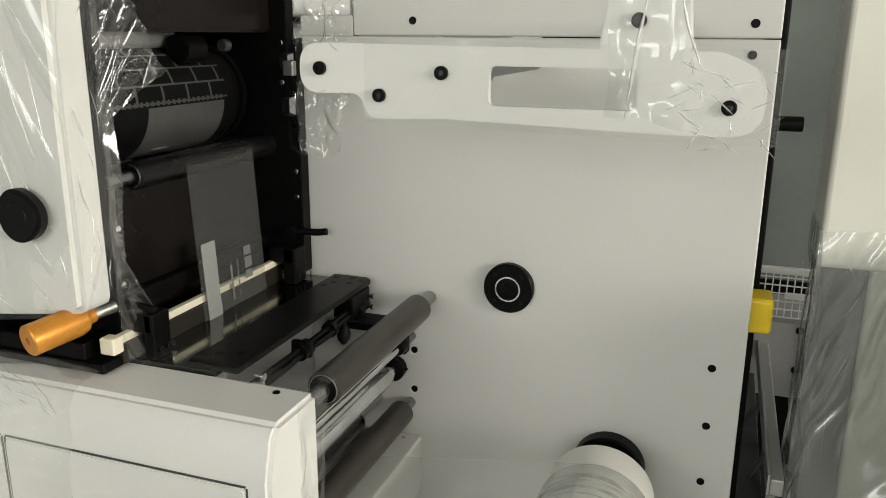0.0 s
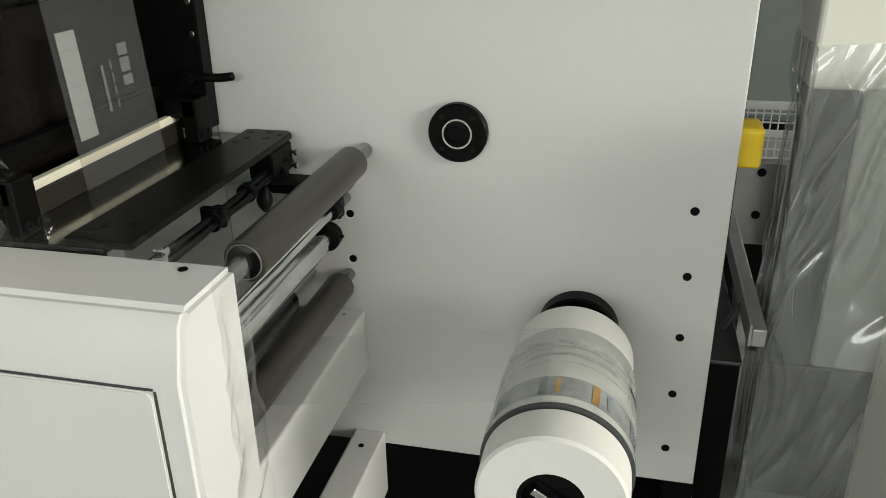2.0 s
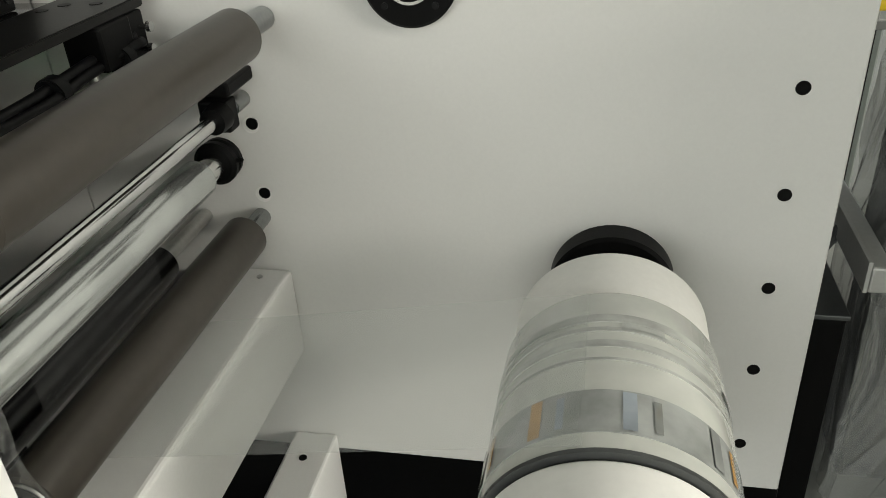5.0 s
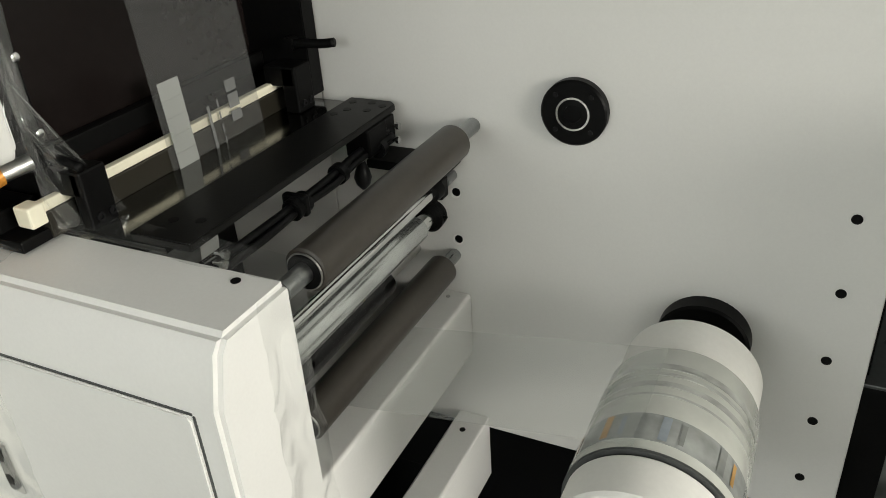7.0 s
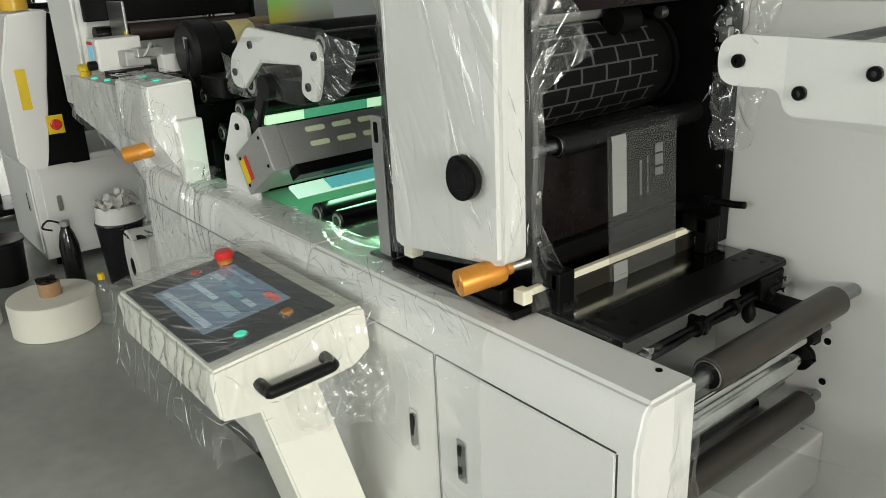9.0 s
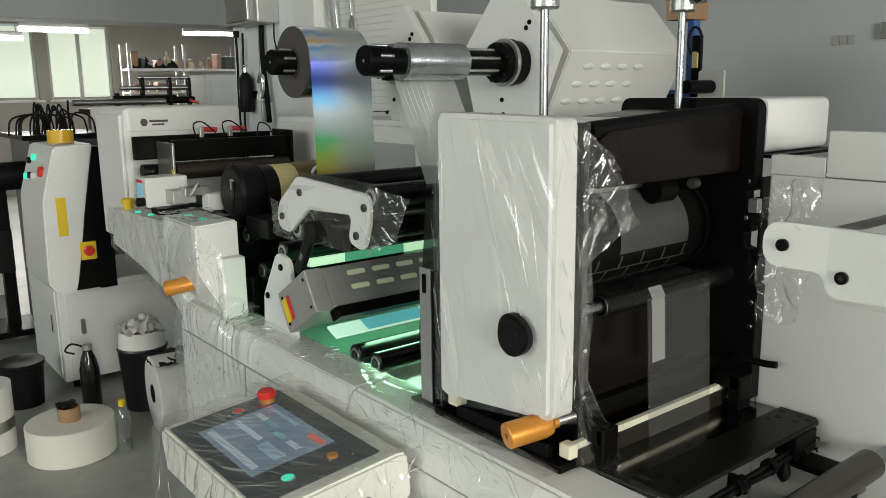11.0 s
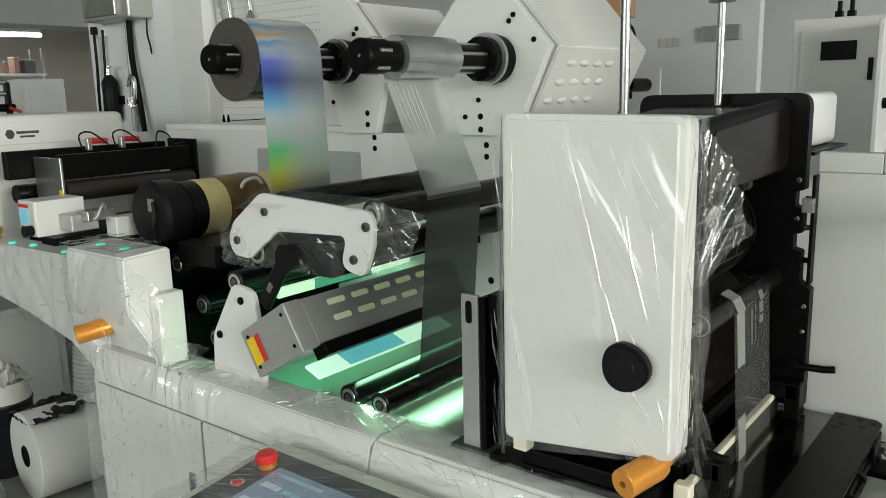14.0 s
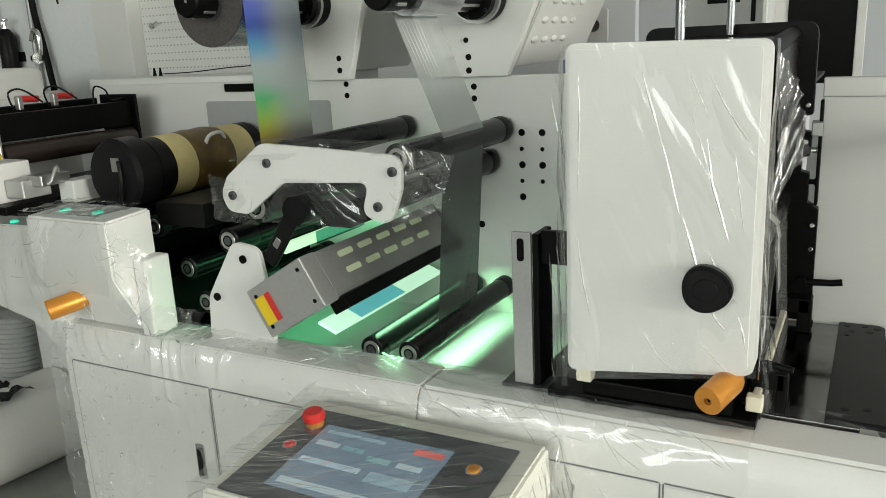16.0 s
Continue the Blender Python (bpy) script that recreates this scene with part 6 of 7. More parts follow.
part("lid", box(-3.93, -3.68, 1.685, 1.701, 1.90, 2.13, 0.004), STEEL, ebox)
sock = thing("wall_socket", "white wall sockets with a black plug", "socket", (-4.02, 1.81, 1.86))
part("plate", box(-4.06, -3.99, 1.80, 1.8195, 1.83, 1.93, 0.003), WHITE, sock)
part("plug", box(-4.055, -4.03, 1.775, 1.801, 1.84, 1.875, 0.004), BLKPLASTIC, sock)
cab1 = thing("hanging_cable", "black power cable hanging down the column", "cable", (-4.0, 1.8, 1.5))
part("cable", tube_path([(-4.04, 1.785, 1.85), (-4.05, 1.79, 1.7), (-4.07, 1.795, 1.55), (-4.08, 1.80, 1.35), (-4.06, 1.805, 1.0)], 0.007, 8), BLKPLASTIC, cab1)
cab2 = thing("hanging_cable", "black power cable hanging down the column", "cable", (-3.95, 1.8, 1.5))
part("cable", tube_path([(-3.99, 1.80, 1.86), (-4.0, 1.80, 1.7), (-4.02, 1.80, 1.5), (-4.03, 1.805, 1.0)], 0.006, 8), BLKPLASTIC, cab2)
cab3 = thing("hanging_cable", "thin black lead hanging from the switch box", "cable", (-3.6, 1.8, 1.8))
part("cable", tube_path([(-3.625, 1.80, 1.885), (-3.63, 1.80, 1.82), (-3.615, 1.80, 1.77), (-3.61, 1.80, 1.735)], 0.004, 8), BLKPLASTIC, cab3)
can = thing("gas_torch", "black gas torch bottle hung on the column", "torch", (-3.93, 1.77, 1.45))
part("bottle", lathe([(0, 0.0), (0, 0.034), (0.01, 0.038), (0.17, 0.037), (0.19, 0.026), (0.205, 0.014)], (-3.93, 1.775, 1.45), (0, 0, 1), 24), BLKPLASTIC, can)
part("valve", rod((-3.93, 1.775, 1.65), (-3.93, 1.775, 1.685), 0.009, 12), CHROME, can)
part("nozzle", tube_path([(-3.93, 1.775, 1.683), (-3.91, 1.765, 1.69), (-3.88, 1.755, 1.688)], 0.006, 8), CHROME, can)
part("strap", box(-3.97, -3.89, 1.80, 1.82, 1.52, 1.56, 0.002), BLACK, can)
hk = thing("steel_shackle", "bright steel shackle and hose on the column", "hook", (-3.76, 1.78, 1.5))
part("pipe", rod((-3.795, 1.80, 1.40), (-3.78, 1.80, 1.90), 0.012, 14), ALU, hk)
part("loop", tube_path([(-3.77, 1.775, 1.60), (-3.745, 1.77, 1.64), (-3.72, 1.77, 1.62), (-3.725, 1.77, 1.54), (-3.75, 1.77, 1.515), (-3.775, 1.775, 1.54)], 0.011, 10), CHROME, hk)
part("knot", rod((-3.77, 1.78, 1.53), (-3.73, 1.76, 1.53), 0.022, 16), CHROME, hk)
part("strip", tube_path([(-3.765, 1.80, 1.90), (-3.75, 1.79, 1.72), (-3.715, 1.785, 1.55), (-3.69, 1.78, 1.40)], 0.013, 8), BLACK, hk)
clips = thing("binder_clips", "two small black clips and a wire on the ledge", "clip", (-3.05, 1.75, 1.445))
for x in (-3.075, -3.045):
    part("clip", rod((x, 1.75, 1.4455), (x, 1.75, 1.475), 0.007, 10, r2=0.003, bevel=0), BLACK, clips)
part("wire", tube_path([(-3.04, 1.76, 1.452), (-2.9, 1.77, 1.455), (-2.75, 1.78, 1.465), (-2.62, 1.79, 1.47)], 0.002, 6), BLACK, clips)
spray = thing("spray_trigger", "clear spray bottle with black trigger on the ledge", "spray bottle", (-2.62, 1.8, 1.445))
part("body", lathe([(0, 0.03), (0.08, 0.03), (0.10, 0.012), (0.12, 0.012)], (-2.45, 1.78, 1.446), (0, 0, 1), 20), PET, spray).visible_shadow = False
part("trigger", box(-2.47, -2.42, 1.77, 1.79, 1.56, 1.585, 0.003), BLKPLASTIC, spray)

# far machine with guide bars
farm = thing("slitting_machine", "dark slitting machine with steel guide bars", "machine", (-6.5, 2.2, 0.0))
part("table", box(-6.9, -6.3, 1.75, 2.75, 0.0, 1.40, 0.01), DARKSTEEL, farm)
part("top", box(-6.95, -6.25, 1.70, 2.80, 1.40, 1.44, 0.005), BLACK, farm)
for y0, y1, z, r in ((1.85, 2.35, 1.52, 0.02), (1.9, 2.45, 1.60, 0.018), (2.05, 2.47, 1.68, 0.016), (2.15, 2.5, 1.50, 0.028)):
    part("bar", rod((-6.5, y0, z), (-6.5, y1, z), r, 14), STEEL if r < 0.02 else BLACK, farm)
for y in (1.88, 2.08, 2.30, 2.46):
    part("upright", box(-6.53, -6.47, y - 0.012, y + 0.012, 1.44, 1.68 if y > 2 else 1.56, 0.003), BLACK, farm)
part("red_lever", rod((-6.45, 2.44, 1.50), (-6.45, 2.52, 1.47), 0.012, 10), RED, farm)
wm = thing("white_control_box", "white control box beside the slitting machine", "control box", (-7.3, 3.0, 0.0))
part("case", box(-7.6, -7.1, 2.85, 3.2, 0.0, 1.72, 0.01), WHITE, wm)
part("door", box(-7.102, -7.094, 2.90, 3.15, 0.9, 1.66, 0.003), WHITE, wm)
rack = thing("storage_rack", "steel storage rack filled with boxes and bottles", "rack", (-12.6, 4.8, 0.0))
for y in (3.9, 4.75, 5.7):
    for x in (-12.85, -12.5):
        part("post", box(x - 0.02, x + 0.02, y - 0.02, y + 0.02, 0.0, 2.3, 0.003), ALU, rack)
for z in (1.05, 1.55, 1.90):
    part("shelf", box(-12.88, -12.46, 3.88, 5.72, z, z + 0.035, 0.004), WHITE, rack)
rng = random.Random(4)
tints = [node_mat("box_tint", c, 0.6, stain=0.1) for c in ((0.75, 0.74, 0.70), (0.45, 0.28, 0.16), (0.36, 0.20, 0.15), (0.10, 0.10, 0.11), (0.35, 0.42, 0.5), (0.8, 0.8, 0.78), (0.5, 0.42, 0.3))]
for z in (1.085, 1.585, 1.935):
    y = 3.95
    while y < 5.6:
        w, h = rng.uniform(0.06, 0.17), rng.uniform(0.08, 0.24)
        bx = thing("stored_box", "small stored box or bottle on the rack", "box", (-12.65, y, z), "boxes on the rack")
        if rng.random() < 0.5:
            part("carton", box(-12.75, -12.55, y, y + w, z, z + h, 0.006), rng.choice(tints), bx)
            part("lid", box(-12.755, -12.545, y - 0.003, y + w + 0.003, z + h, z + h + 0.012, 0.003), rng.choice(tints), bx)
        else:
            part("bottle", lathe([(0, w * 0.45), (h * 0.7, w * 0.45), (h * 0.85, w * 0.2), (h, w * 0.2)], (-12.6, y + w / 2, z), (0, 0, 1), 16), rng.choice(tints), bx)
            part("cap", rod((-12.6, y + w / 2, z + h), (-12.6, y + w / 2, z + h + 0.02), w * 0.22, 12), rng.choice(tints), bx)
        y += w + rng.uniform(0.01, 0.09)
shoes = thing("dark_bundle", "dark bundles lying on top of the rack", "bundle", (-12.65, 4.3, 2.0))
for k in range(4):
    part("bundle", crumple([(-12.8, 3.95 + 0.18 * k, 1.94), (-12.8, 4.12 + 0.18 * k, 1.94), (-12.5, 4.12 + 0.18 * k, 1.94), (-12.5, 3.95 + 0.18 * k, 1.94)], 10, 10, 0.08, 3.0 + k, 9, (0, 0, 0.16)), BLKPLASTIC, shoes)

# dark machine with wire bundle behind the pedestal
dm = thing("dark_machine", "dark machine with a tangle of black wires", "machine", (-5.6, 1.4, 0.0))
part("frame", box(-6.0, -5.4, 1.0, 2.3, 0.0, 1.28, 0.01), DARKSTEEL, dm)
part("shelf", box(-6.05, -5.35, 0.95, 2.35, 1.28, 1.31, 0.004), BLACK, dm)
part("sheet", box(-5.5, -5.48, 1.40, 1.52, 1.31, 1.47, 0.002), WHITE, dm)
part("motor", rod((-5.55, 1.55, 1.38), (-5.55, 1.75, 1.38), 0.06, 20), BLACK, dm)
part("rail", rod((-5.5, 1.3, 1.50), (-5.5, 1.9, 1.50), 0.02, 14), STEEL, dm)
for k in range(22):
    y, dy = 1.02 + rng.uniform(0, 0.26), rng.uniform(-0.1, 0.1)
    part("wire", tube_path([(-5.45, y, 1.31), (-5.45 + rng.uniform(-0.05, 0.05), y + dy * 0.4, 1.42), (-5.45, y + dy, 1.52 - abs(dy)), (-5.45, y + dy * 1.8, 1.40), (-5.45, y + dy * 2.0, 1.31)], 0.006, 6), BLKPLASTIC, dm)
wl = thing("white_machine", "white painted machine cabinet near the windows", "machine", (-7.2, 0.75, 0.0))
part("body", box(-7.6, -6.9, 0.2, 1.05, 0.0, 1.42, 0.01), WHITE, wl)
part("panel", box(-6.905, -6.895, 0.3, 0.95, 0.85, 1.36, 0.004), PANEL, wl)
part("slot", box(-6.896, -6.89, 0.75, 0.79, 1.12, 1.22, 0.002), BLACK, wl)
part("roller", rod((-6.8, 0.78, 1.05), (-6.8, 1.02, 1.05), 0.03, 16), STEEL, wl)
trol = thing("black_stand", "black machine stand with rollers on castors", "stand", (-5.6, 0.75, 0.0))
part("post", box(-5.65, -5.58, 0.80, 0.87, 0.06, 1.12, 0.005), BLACK, trol)
part("drum", rod((-5.6, 0.62, 1.05), (-5.6, 1.0, 1.05), 0.09, 24), BLKPLASTIC, trol)
part("box", box(-5.7, -5.5, 0.60, 0.86, 0.45, 0.72, 0.006), BLKPLASTIC, trol)
part("base", box(-5.8, -5.4, 0.5, 1.0, 0.05, 0.09, 0.005), BLACK, trol)
for x, y in ((-5.75, 0.55), (-5.45, 0.55), (-5.75, 0.95), (-5.45, 0.95)):
    part("castor", rod((x, y - 0.012, 0.03), (x, y + 0.012, 0.03), 0.03, 16), BLACK, trol)

# behind the print unit
rackb = thing("blue_rack", "blue steel rack with shaft chucks behind the machine", "rack", (-1.75, 2.6, 0.0))
BLUEPAINT = node_mat("blue_paint", (0.03, 0.10, 0.32), 0.4, stain=0.15)
part("post", box(-1.795, -1.765, 2.60, 2.64, 0.0, 1.80, 0.003), BLUEPAINT, rackb)
part("beam", box(-2.3, -1.796, 2.605, 2.63, 1.50, 1.54, 0.003), BLUEPAINT, rackb)
for k in range(4):
    part("stored_bar", rod((-1.99, 2.55 + 0.02 * (k % 2), 1.45 + 0.022 * k), (-1.80, 2.55, 1.45 + 0.022 * k), 0.009, 12), (STEEL, BLACK)[k % 2], rackb)
part("cable_coil", tube_path([(-1.745 + 0.03 * math.cos(k * 0.8), 2.58, 1.72 + 0.05 * math.sin(k * 0.8)) for k in range(18)], 0.005, 6), BLKPLASTIC, rackb)
part("hanging_strap", box(-1.76, -1.72, 2.585, 2.60, 1.50, 1.74, 0.003), BLACK, rackb)
part("tool_card", box(-1.752, -1.728, 2.575, 2.584, 1.62, 1.68, 0.002), TAPE, rackb)
pl = part("chuck_plate", prism(rounded([(-1.72, 1.49), (-1.61, 1.49), (-1.61, 1.61), (-1.72, 1.61)], 0.012), "y", 2.575, 2.585, 0.002), WHITE, rackb)
part("chuck", rod((-1.665, 2.42, 1.55), (-1.665, 2.575, 1.55), 0.024, 18), BLACK, pl)
part("carton", box(-1.86, -1.76, 2.55, 2.68, 1.80, 1.87, 0.004), CARD, rackb)
part("carton_flap", tilted(box(-0.05, 0.05, -0.002, 0.002, 0.0, 0.05, 0.001), Matrix.Translation((-1.81, 2.55, 1.87)) @ Matrix.Rotation(radians(25), 4, "X")), CARD, rackb)
fc = thing("white_cabinet", "white painted cabinet with a small black window", "cabinet", (-1.75, 6.3, 0.0))
part("case", box(-2.06, -1.15, 6.0, 6.6, 0.0, 1.985, 0.01), WHITE, fc)
part("door", box(-2.0, -1.2, 5.985, 6.001, 0.2, 1.90, 0.005), WHITE, fc)
part("window", box(-1.86, -1.63, 5.975, 5.986, 1.69, 1.82, 0.003), BLACK, fc)
part("handle", box(-1.55, -1.52, 5.96, 5.986, 1.55, 1.70, 0.004), BLACK, fc)
wbx = thing("wall_box", "grey switch box on the far wall", "switch box", (-3.8, 8.55, 2.05))
part("case", box(-3.65, -3.25, 8.50, 8.601, 2.0, 2.16, 0.008), ALU, wbx)
part("label", box(-3.48, -3.42, 8.492, 8.501, 2.06, 2.10, 0.002), WHITE, wbx)
wsk = thing("wall_socket", "pale wall sockets in a row", "socket", (-4.05, 8.58, 2.0))
for k in range(3):
    part("plate", box(-4.16 + 0.08 * k, -4.09 + 0.08 * k, 8.58, 8.601, 1.96, 2.06, 0.004), PANEL, wsk)
part("bay", box(-1.30, -0.86, 5.97, 6.0, 1.10, 1.95, 0.004), BLACK, fc, "black open bay")
part("bay_post", box(-0.855, -0.80, 5.95, 6.02, 0.0, 1.985, 0.004), WHITE, fc)
part("open_door", box(-1.42, -1.385, 5.50, 5.984, 0.9, 1.93, 0.008), WHITE, fc, "white door standing open")
part("door_knob", rod((-1.384, 5.62, 1.40), (-1.34, 5.62, 1.40), 0.035, 20), BLACK, fc)
for x in (-1.78, -1.70):
    clip = thing("black_clip", "small black clip standing on the white cabinet", "clip", (x, 6.1, 1.985), "clips on the cabinet")
    part("foot", box(x - 0.025, x + 0.025, 6.07, 6.13, 1.986, 2.03, 0.003), BLACK, clip)
    part("pin", rod((x, 6.1, 2.03), (x, 6.1, 2.10), 0.016, 12), BLACK, clip)


# ---- beside the frame: post, wire basket, wrapped cabinet ----
post = thing("rear_post", "black upright post behind the frame plate", "post", (0.13, 1.68, 0.0))
part("upright", box(0.085, 0.125, 1.64, 1.72, 0.0, 1.75, 0.004), BLACK, post)
part("stub", rod((0.10, 1.60, 1.215), (0.165, 1.60, 1.215), 0.014, 20), BLACK, post)
part("stub_arm", box(0.09, 0.11, 1.588, 1.642, 1.20, 1.23, 0.002), BLACK, post)
yel = thing("yellow_handle", "yellow plastic handle block behind the plate edge", "handle", (0.12, 1.58, 0.84))
part("block", box(0.10, 0.150, 1.562, 1.64, 0.815, 0.885, 0.008, 3), YELLOW, yel)
part("bolt", rod((0.125, 1.5595, 0.85), (0.125, 1.563, 0.85), 0.005, 12), YELLOW, yel)
rackx = thing("side_rail", "pale grey steel side rail on dark legs", "rail", (0.22, 1.9, 0.0))
part("rail", box(0.186, 0.212, 1.60, 2.48, 0.455, 0.492, 0.003), ALU, rackx)
part("lip", box(0.180, 0.1855, 1.60, 2.48, 0.455, 0.500, 0.001), ALU, rackx)
for y in (1.93, 2.45):
    part("leg", box(0.188, 0.210, y - 0.012, y + 0.012, 0.0, 0.4545, 0.002), DARKSTEEL, rackx)
basket = thing("wire_basket", "pale wire basket on a shelf behind the frame", "basket", (0.24, 2.0, 0.0))
for k in range(6):
    part("wire", rod((0.13, 2.2, 0.645 + 0.022 * k), (0.34, 2.2, 0.645 + 0.022 * k), 0.0022, 8), WHITE, basket)
for k in range(12):
    part("wire", rod((0.135 + 0.018 * k, 2.2, 0.645), (0.135 + 0.018 * k, 2.2, 0.765), 0.0016, 8), WHITE, basket)
part("top_bar", box(0.12, 0.35, 2.19, 2.21, 0.765, 0.783, 0.003), WHITE, basket)
part("slat", box(0.22, 0.34, 2.185, 2.192, 0.70, 0.718, 0.002), WHITE, basket)
part("shelf", box(0.12, 0.36, 2.21, 2.42, 0.625, 0.642, 0.002), ALU, basket)
back = part("back_plate", box(0.14, 0.36, 2.40, 2.412, 0.33, 0.624, 0.003), ALU, basket, "grey plate with two holes")
for z in (0.543, 0.42):
    part("hole", rod((0.292, 2.398, z), (0.292, 2.401, z), 0.012, 18, 0.0004), BLACK, back)
for x in (0.14, 0.33):
    part("leg", box(x, x + 0.02, 2.38, 2.399, 0.0, 0.625, 0.002), DARKSTEEL, basket)
greycab = thing("grey_cabinet", "grey-green painted steel cabinet behind the frame", "cabinet", (0.3, 2.75, 0.0))
part("body", box(-0.20, 0.44, 2.55, 3.1, 0.0, 2.2, 0.006), node_mat("grey_green_paint", (0.20, 0.225, 0.21), 0.4, stain=0.15), greycab)
part("door", box(-0.18, 0.42, 2.54, 2.551, 0.66, 2.15, 0.004), node_mat("grey_green_door", (0.19, 0.215, 0.20), 0.4, stain=0.15), greycab)
part("lower_panel", box(-0.18, 0.42, 2.535, 2.551, 0.04, 0.65, 0.003), BLACK, greycab)
# black box in place of the shade between plate and rail
trough = thing("shade_box", "black box standing in for shade low behind the frame plate", "trough", (0.15, 1.95, 0.0))
part("box", box(0.112, 0.178, 1.62, 2.36, 0.0, 0.40, 0.004), BLACK, trough)
part("lip", box(0.110, 0.180, 1.615, 2.365, 0.4002, 0.408, 0.002), DARKSTEEL, trough)
for y in (1.75, 2.05):
    part("cross_bar", rod((0.10, y, 0.30), (0.186, y, 0.47), 0.008, 10), DARKSTEEL, rackx)
wcab = thing("wrapped_cabinet", "white cabinet wrapped in clear plastic film", "cabinet", (0.75, 1.95, 0.0))
part("body", box(0.232, 1.10, 1.71, 1.88, 0.92, 2.3, 0.01, 3), CREAM, wcab)
# out of view, added to block side light from the frame panel
part("side_case", box(0.44, 1.10, 1.22, 1.709, 0.0, 0.98, 0.01, 3), CREAM, wcab)
# near-black boxes along the bottom and at the left corner
part("skirt", box(0.26, 1.08, 1.745, 1.88, 0.0, 0.339, 0.006), node_mat("dark_skirt_tone", (0.03, 0.03, 0.03), 0.4, stain=0.2), wcab, "near-black box along the bottom")
part("lower_body", box(0.335, 1.08, 1.74, 1.88, 0.34, 0.919, 0.01, 3), node_mat("green_grey_paint", (0.56, 0.57, 0.50), 0.45, stain=0.25), wcab, "green-grey lower half")
part("corner_post", box(0.252, 0.334, 1.745, 1.87, 0.34, 0.919, 0.006), node_mat("dark_corner_tone", (0.03, 0.032, 0.03), 0.4, stain=0.3), wcab, "near-black box at the left corner")


def foil_wraps():
    wrap("clear_wrapping", "clear wrinkled plastic wrapping over the white cabinet",
         draped([(0.222, 1.675, 0.0), (1.12, 1.665, 0.0), (1.12, 1.665, 1.06), (0.226, 1.665, 1.0)], 150, 120, -0.035, 2.0, 11, 1.6, 1.35, 0.35),
         draped([(0.226, 1.89, 0.0), (0.222, 1.675, 0.0), (0.226, 1.665, 1.0), (0.226, 1.89, 1.0)], 40, 120, -0.020, 4.0, 14, 1.8, 1.45, 0.35), film=FROSTED)
    # print unit cover: film round the front, side and loose at the back edge
    wrap("clear_wrapping", "clear plastic wrapping taut over the print unit cover",
         draped([(-1.200, 0.898, 0.898), (-0.862, 0.898, 0.950), (-0.862, 0.898, 1.504), (-1.200, 0.898, 1.506)], 120, 120, -0.010, 1.0, 15, 2.2, 1.87, 0.2, 0.55),
         draped([(-0.861, 0.902, 0.95), (-0.861, 0.985, 0.93), (-0.861, 0.99, 1.50), (-0.861, 0.902, 1.502)], 30, 110, 0.007, 8.0, 22, 4, 1.4))
    wrap("clear_wrapping", "loose clear film bulging behind the cover's side edge",
         draped([(-0.862, 0.972, 1.23), (-0.822, 1.075, 1.31), (-0.842, 1.03, 1.43), (-0.862, 0.972, 1.485)], 50, 60, 0.017, 27.0, 15, 4, 0.95, 0.25),
         crumple([(-0.862, 0.972, 0.99), (-0.850, 0.99, 1.0), (-0.850, 0.994, 1.27), (-0.862, 0.972, 1.28)], 12, 40, 0.009, 5.0, 20, (0, 0, 0), 0.35),
         draped([(-0.862, 0.972, 0.85), (-0.825, 1.06, 0.85), (-0.850, 0.995, 1.0), (-0.862, 0.972, 1.04)], 40, 60, 0.016, 23.0, 26, 5, 1.9, 0.4), loose=True)
    wrap("clear_wrapping", "loose clear plastic round the boomerang arm plate",
         draped([(-2.12, 0.988, 1.125), (-1.985, 0.988, 1.12), (-2.03, 0.988, 1.22), (-2.12, 0.988, 1.24)], 44, 50, -0.015, 2.0, 22, 5, 0.6, 0.3),
         draped([(-1.98, 0.989, 1.13), (-1.68, 0.989, 1.135), (-1.67, 0.989, 1.24), (-1.90, 0.989, 1.235)], 80, 40, -0.014, 4.0, 18, 4, 2.6, 0.25),
         draped([(-2.06, 0.988, 1.27), (-1.58, 0.988, 1.298), (-1.56, 1.0, 1.325), (-1.95, 1.0, 1.328)], 70, 14, -0.010, 6.0, 18, 4, 0.2),
         draped([(-1.615, 0.988, 1.13), (-1.51, 1.02, 1.18), (-1.48, 1.04, 1.29), (-1.585, 0.988, 1.318)], 60, 60, -0.020, 5.0, 19, 5, 2.2, 0.3), loose=True)
    wrap("clear_wrapping", "clear plastic draped over the operator pod and arm",
         draped([(-2.60, 0.805, 0.965), (-2.31, 0.805, 0.965), (-2.31, 0.805, 1.158), (-2.60, 0.805, 1.155)], 60, 60, -0.010, 1.0, 16, 4, 1.2),
         crumple([(-2.60, 0.805, 1.158), (-2.31, 0.805, 1.16), (-2.31, 0.96, 1.163), (-2.60, 0.96, 1.163)], 34, 18, 0.008, 7.0, 18),
         crumple([(-2.284, 0.805, 0.95), (-2.240, 0.87, 0.84), (-2.240, 0.89, 1.05), (-2.284, 0.805, 1.155)], 18, 30, 0.012, 9.0, 20),
         crumple([(-2.30, 0.87, 0.847), (-2.10, 0.86, 0.846), (-2.14, 0.95, 0.90), (-2.25, 0.88, 0.93)], 24, 20, 0.03, 12.0, 24),
         crumple([(-3.37, 0.862, 0.93), (-2.60, 0.862, 0.80), (-2.60, 0.862, 1.108), (-3.37, 0.862, 1.095)], 70, 30, 0.012, 3.0, 14))
    edge_folds = bmesh.new()
    CREASES.append(edge_folds)
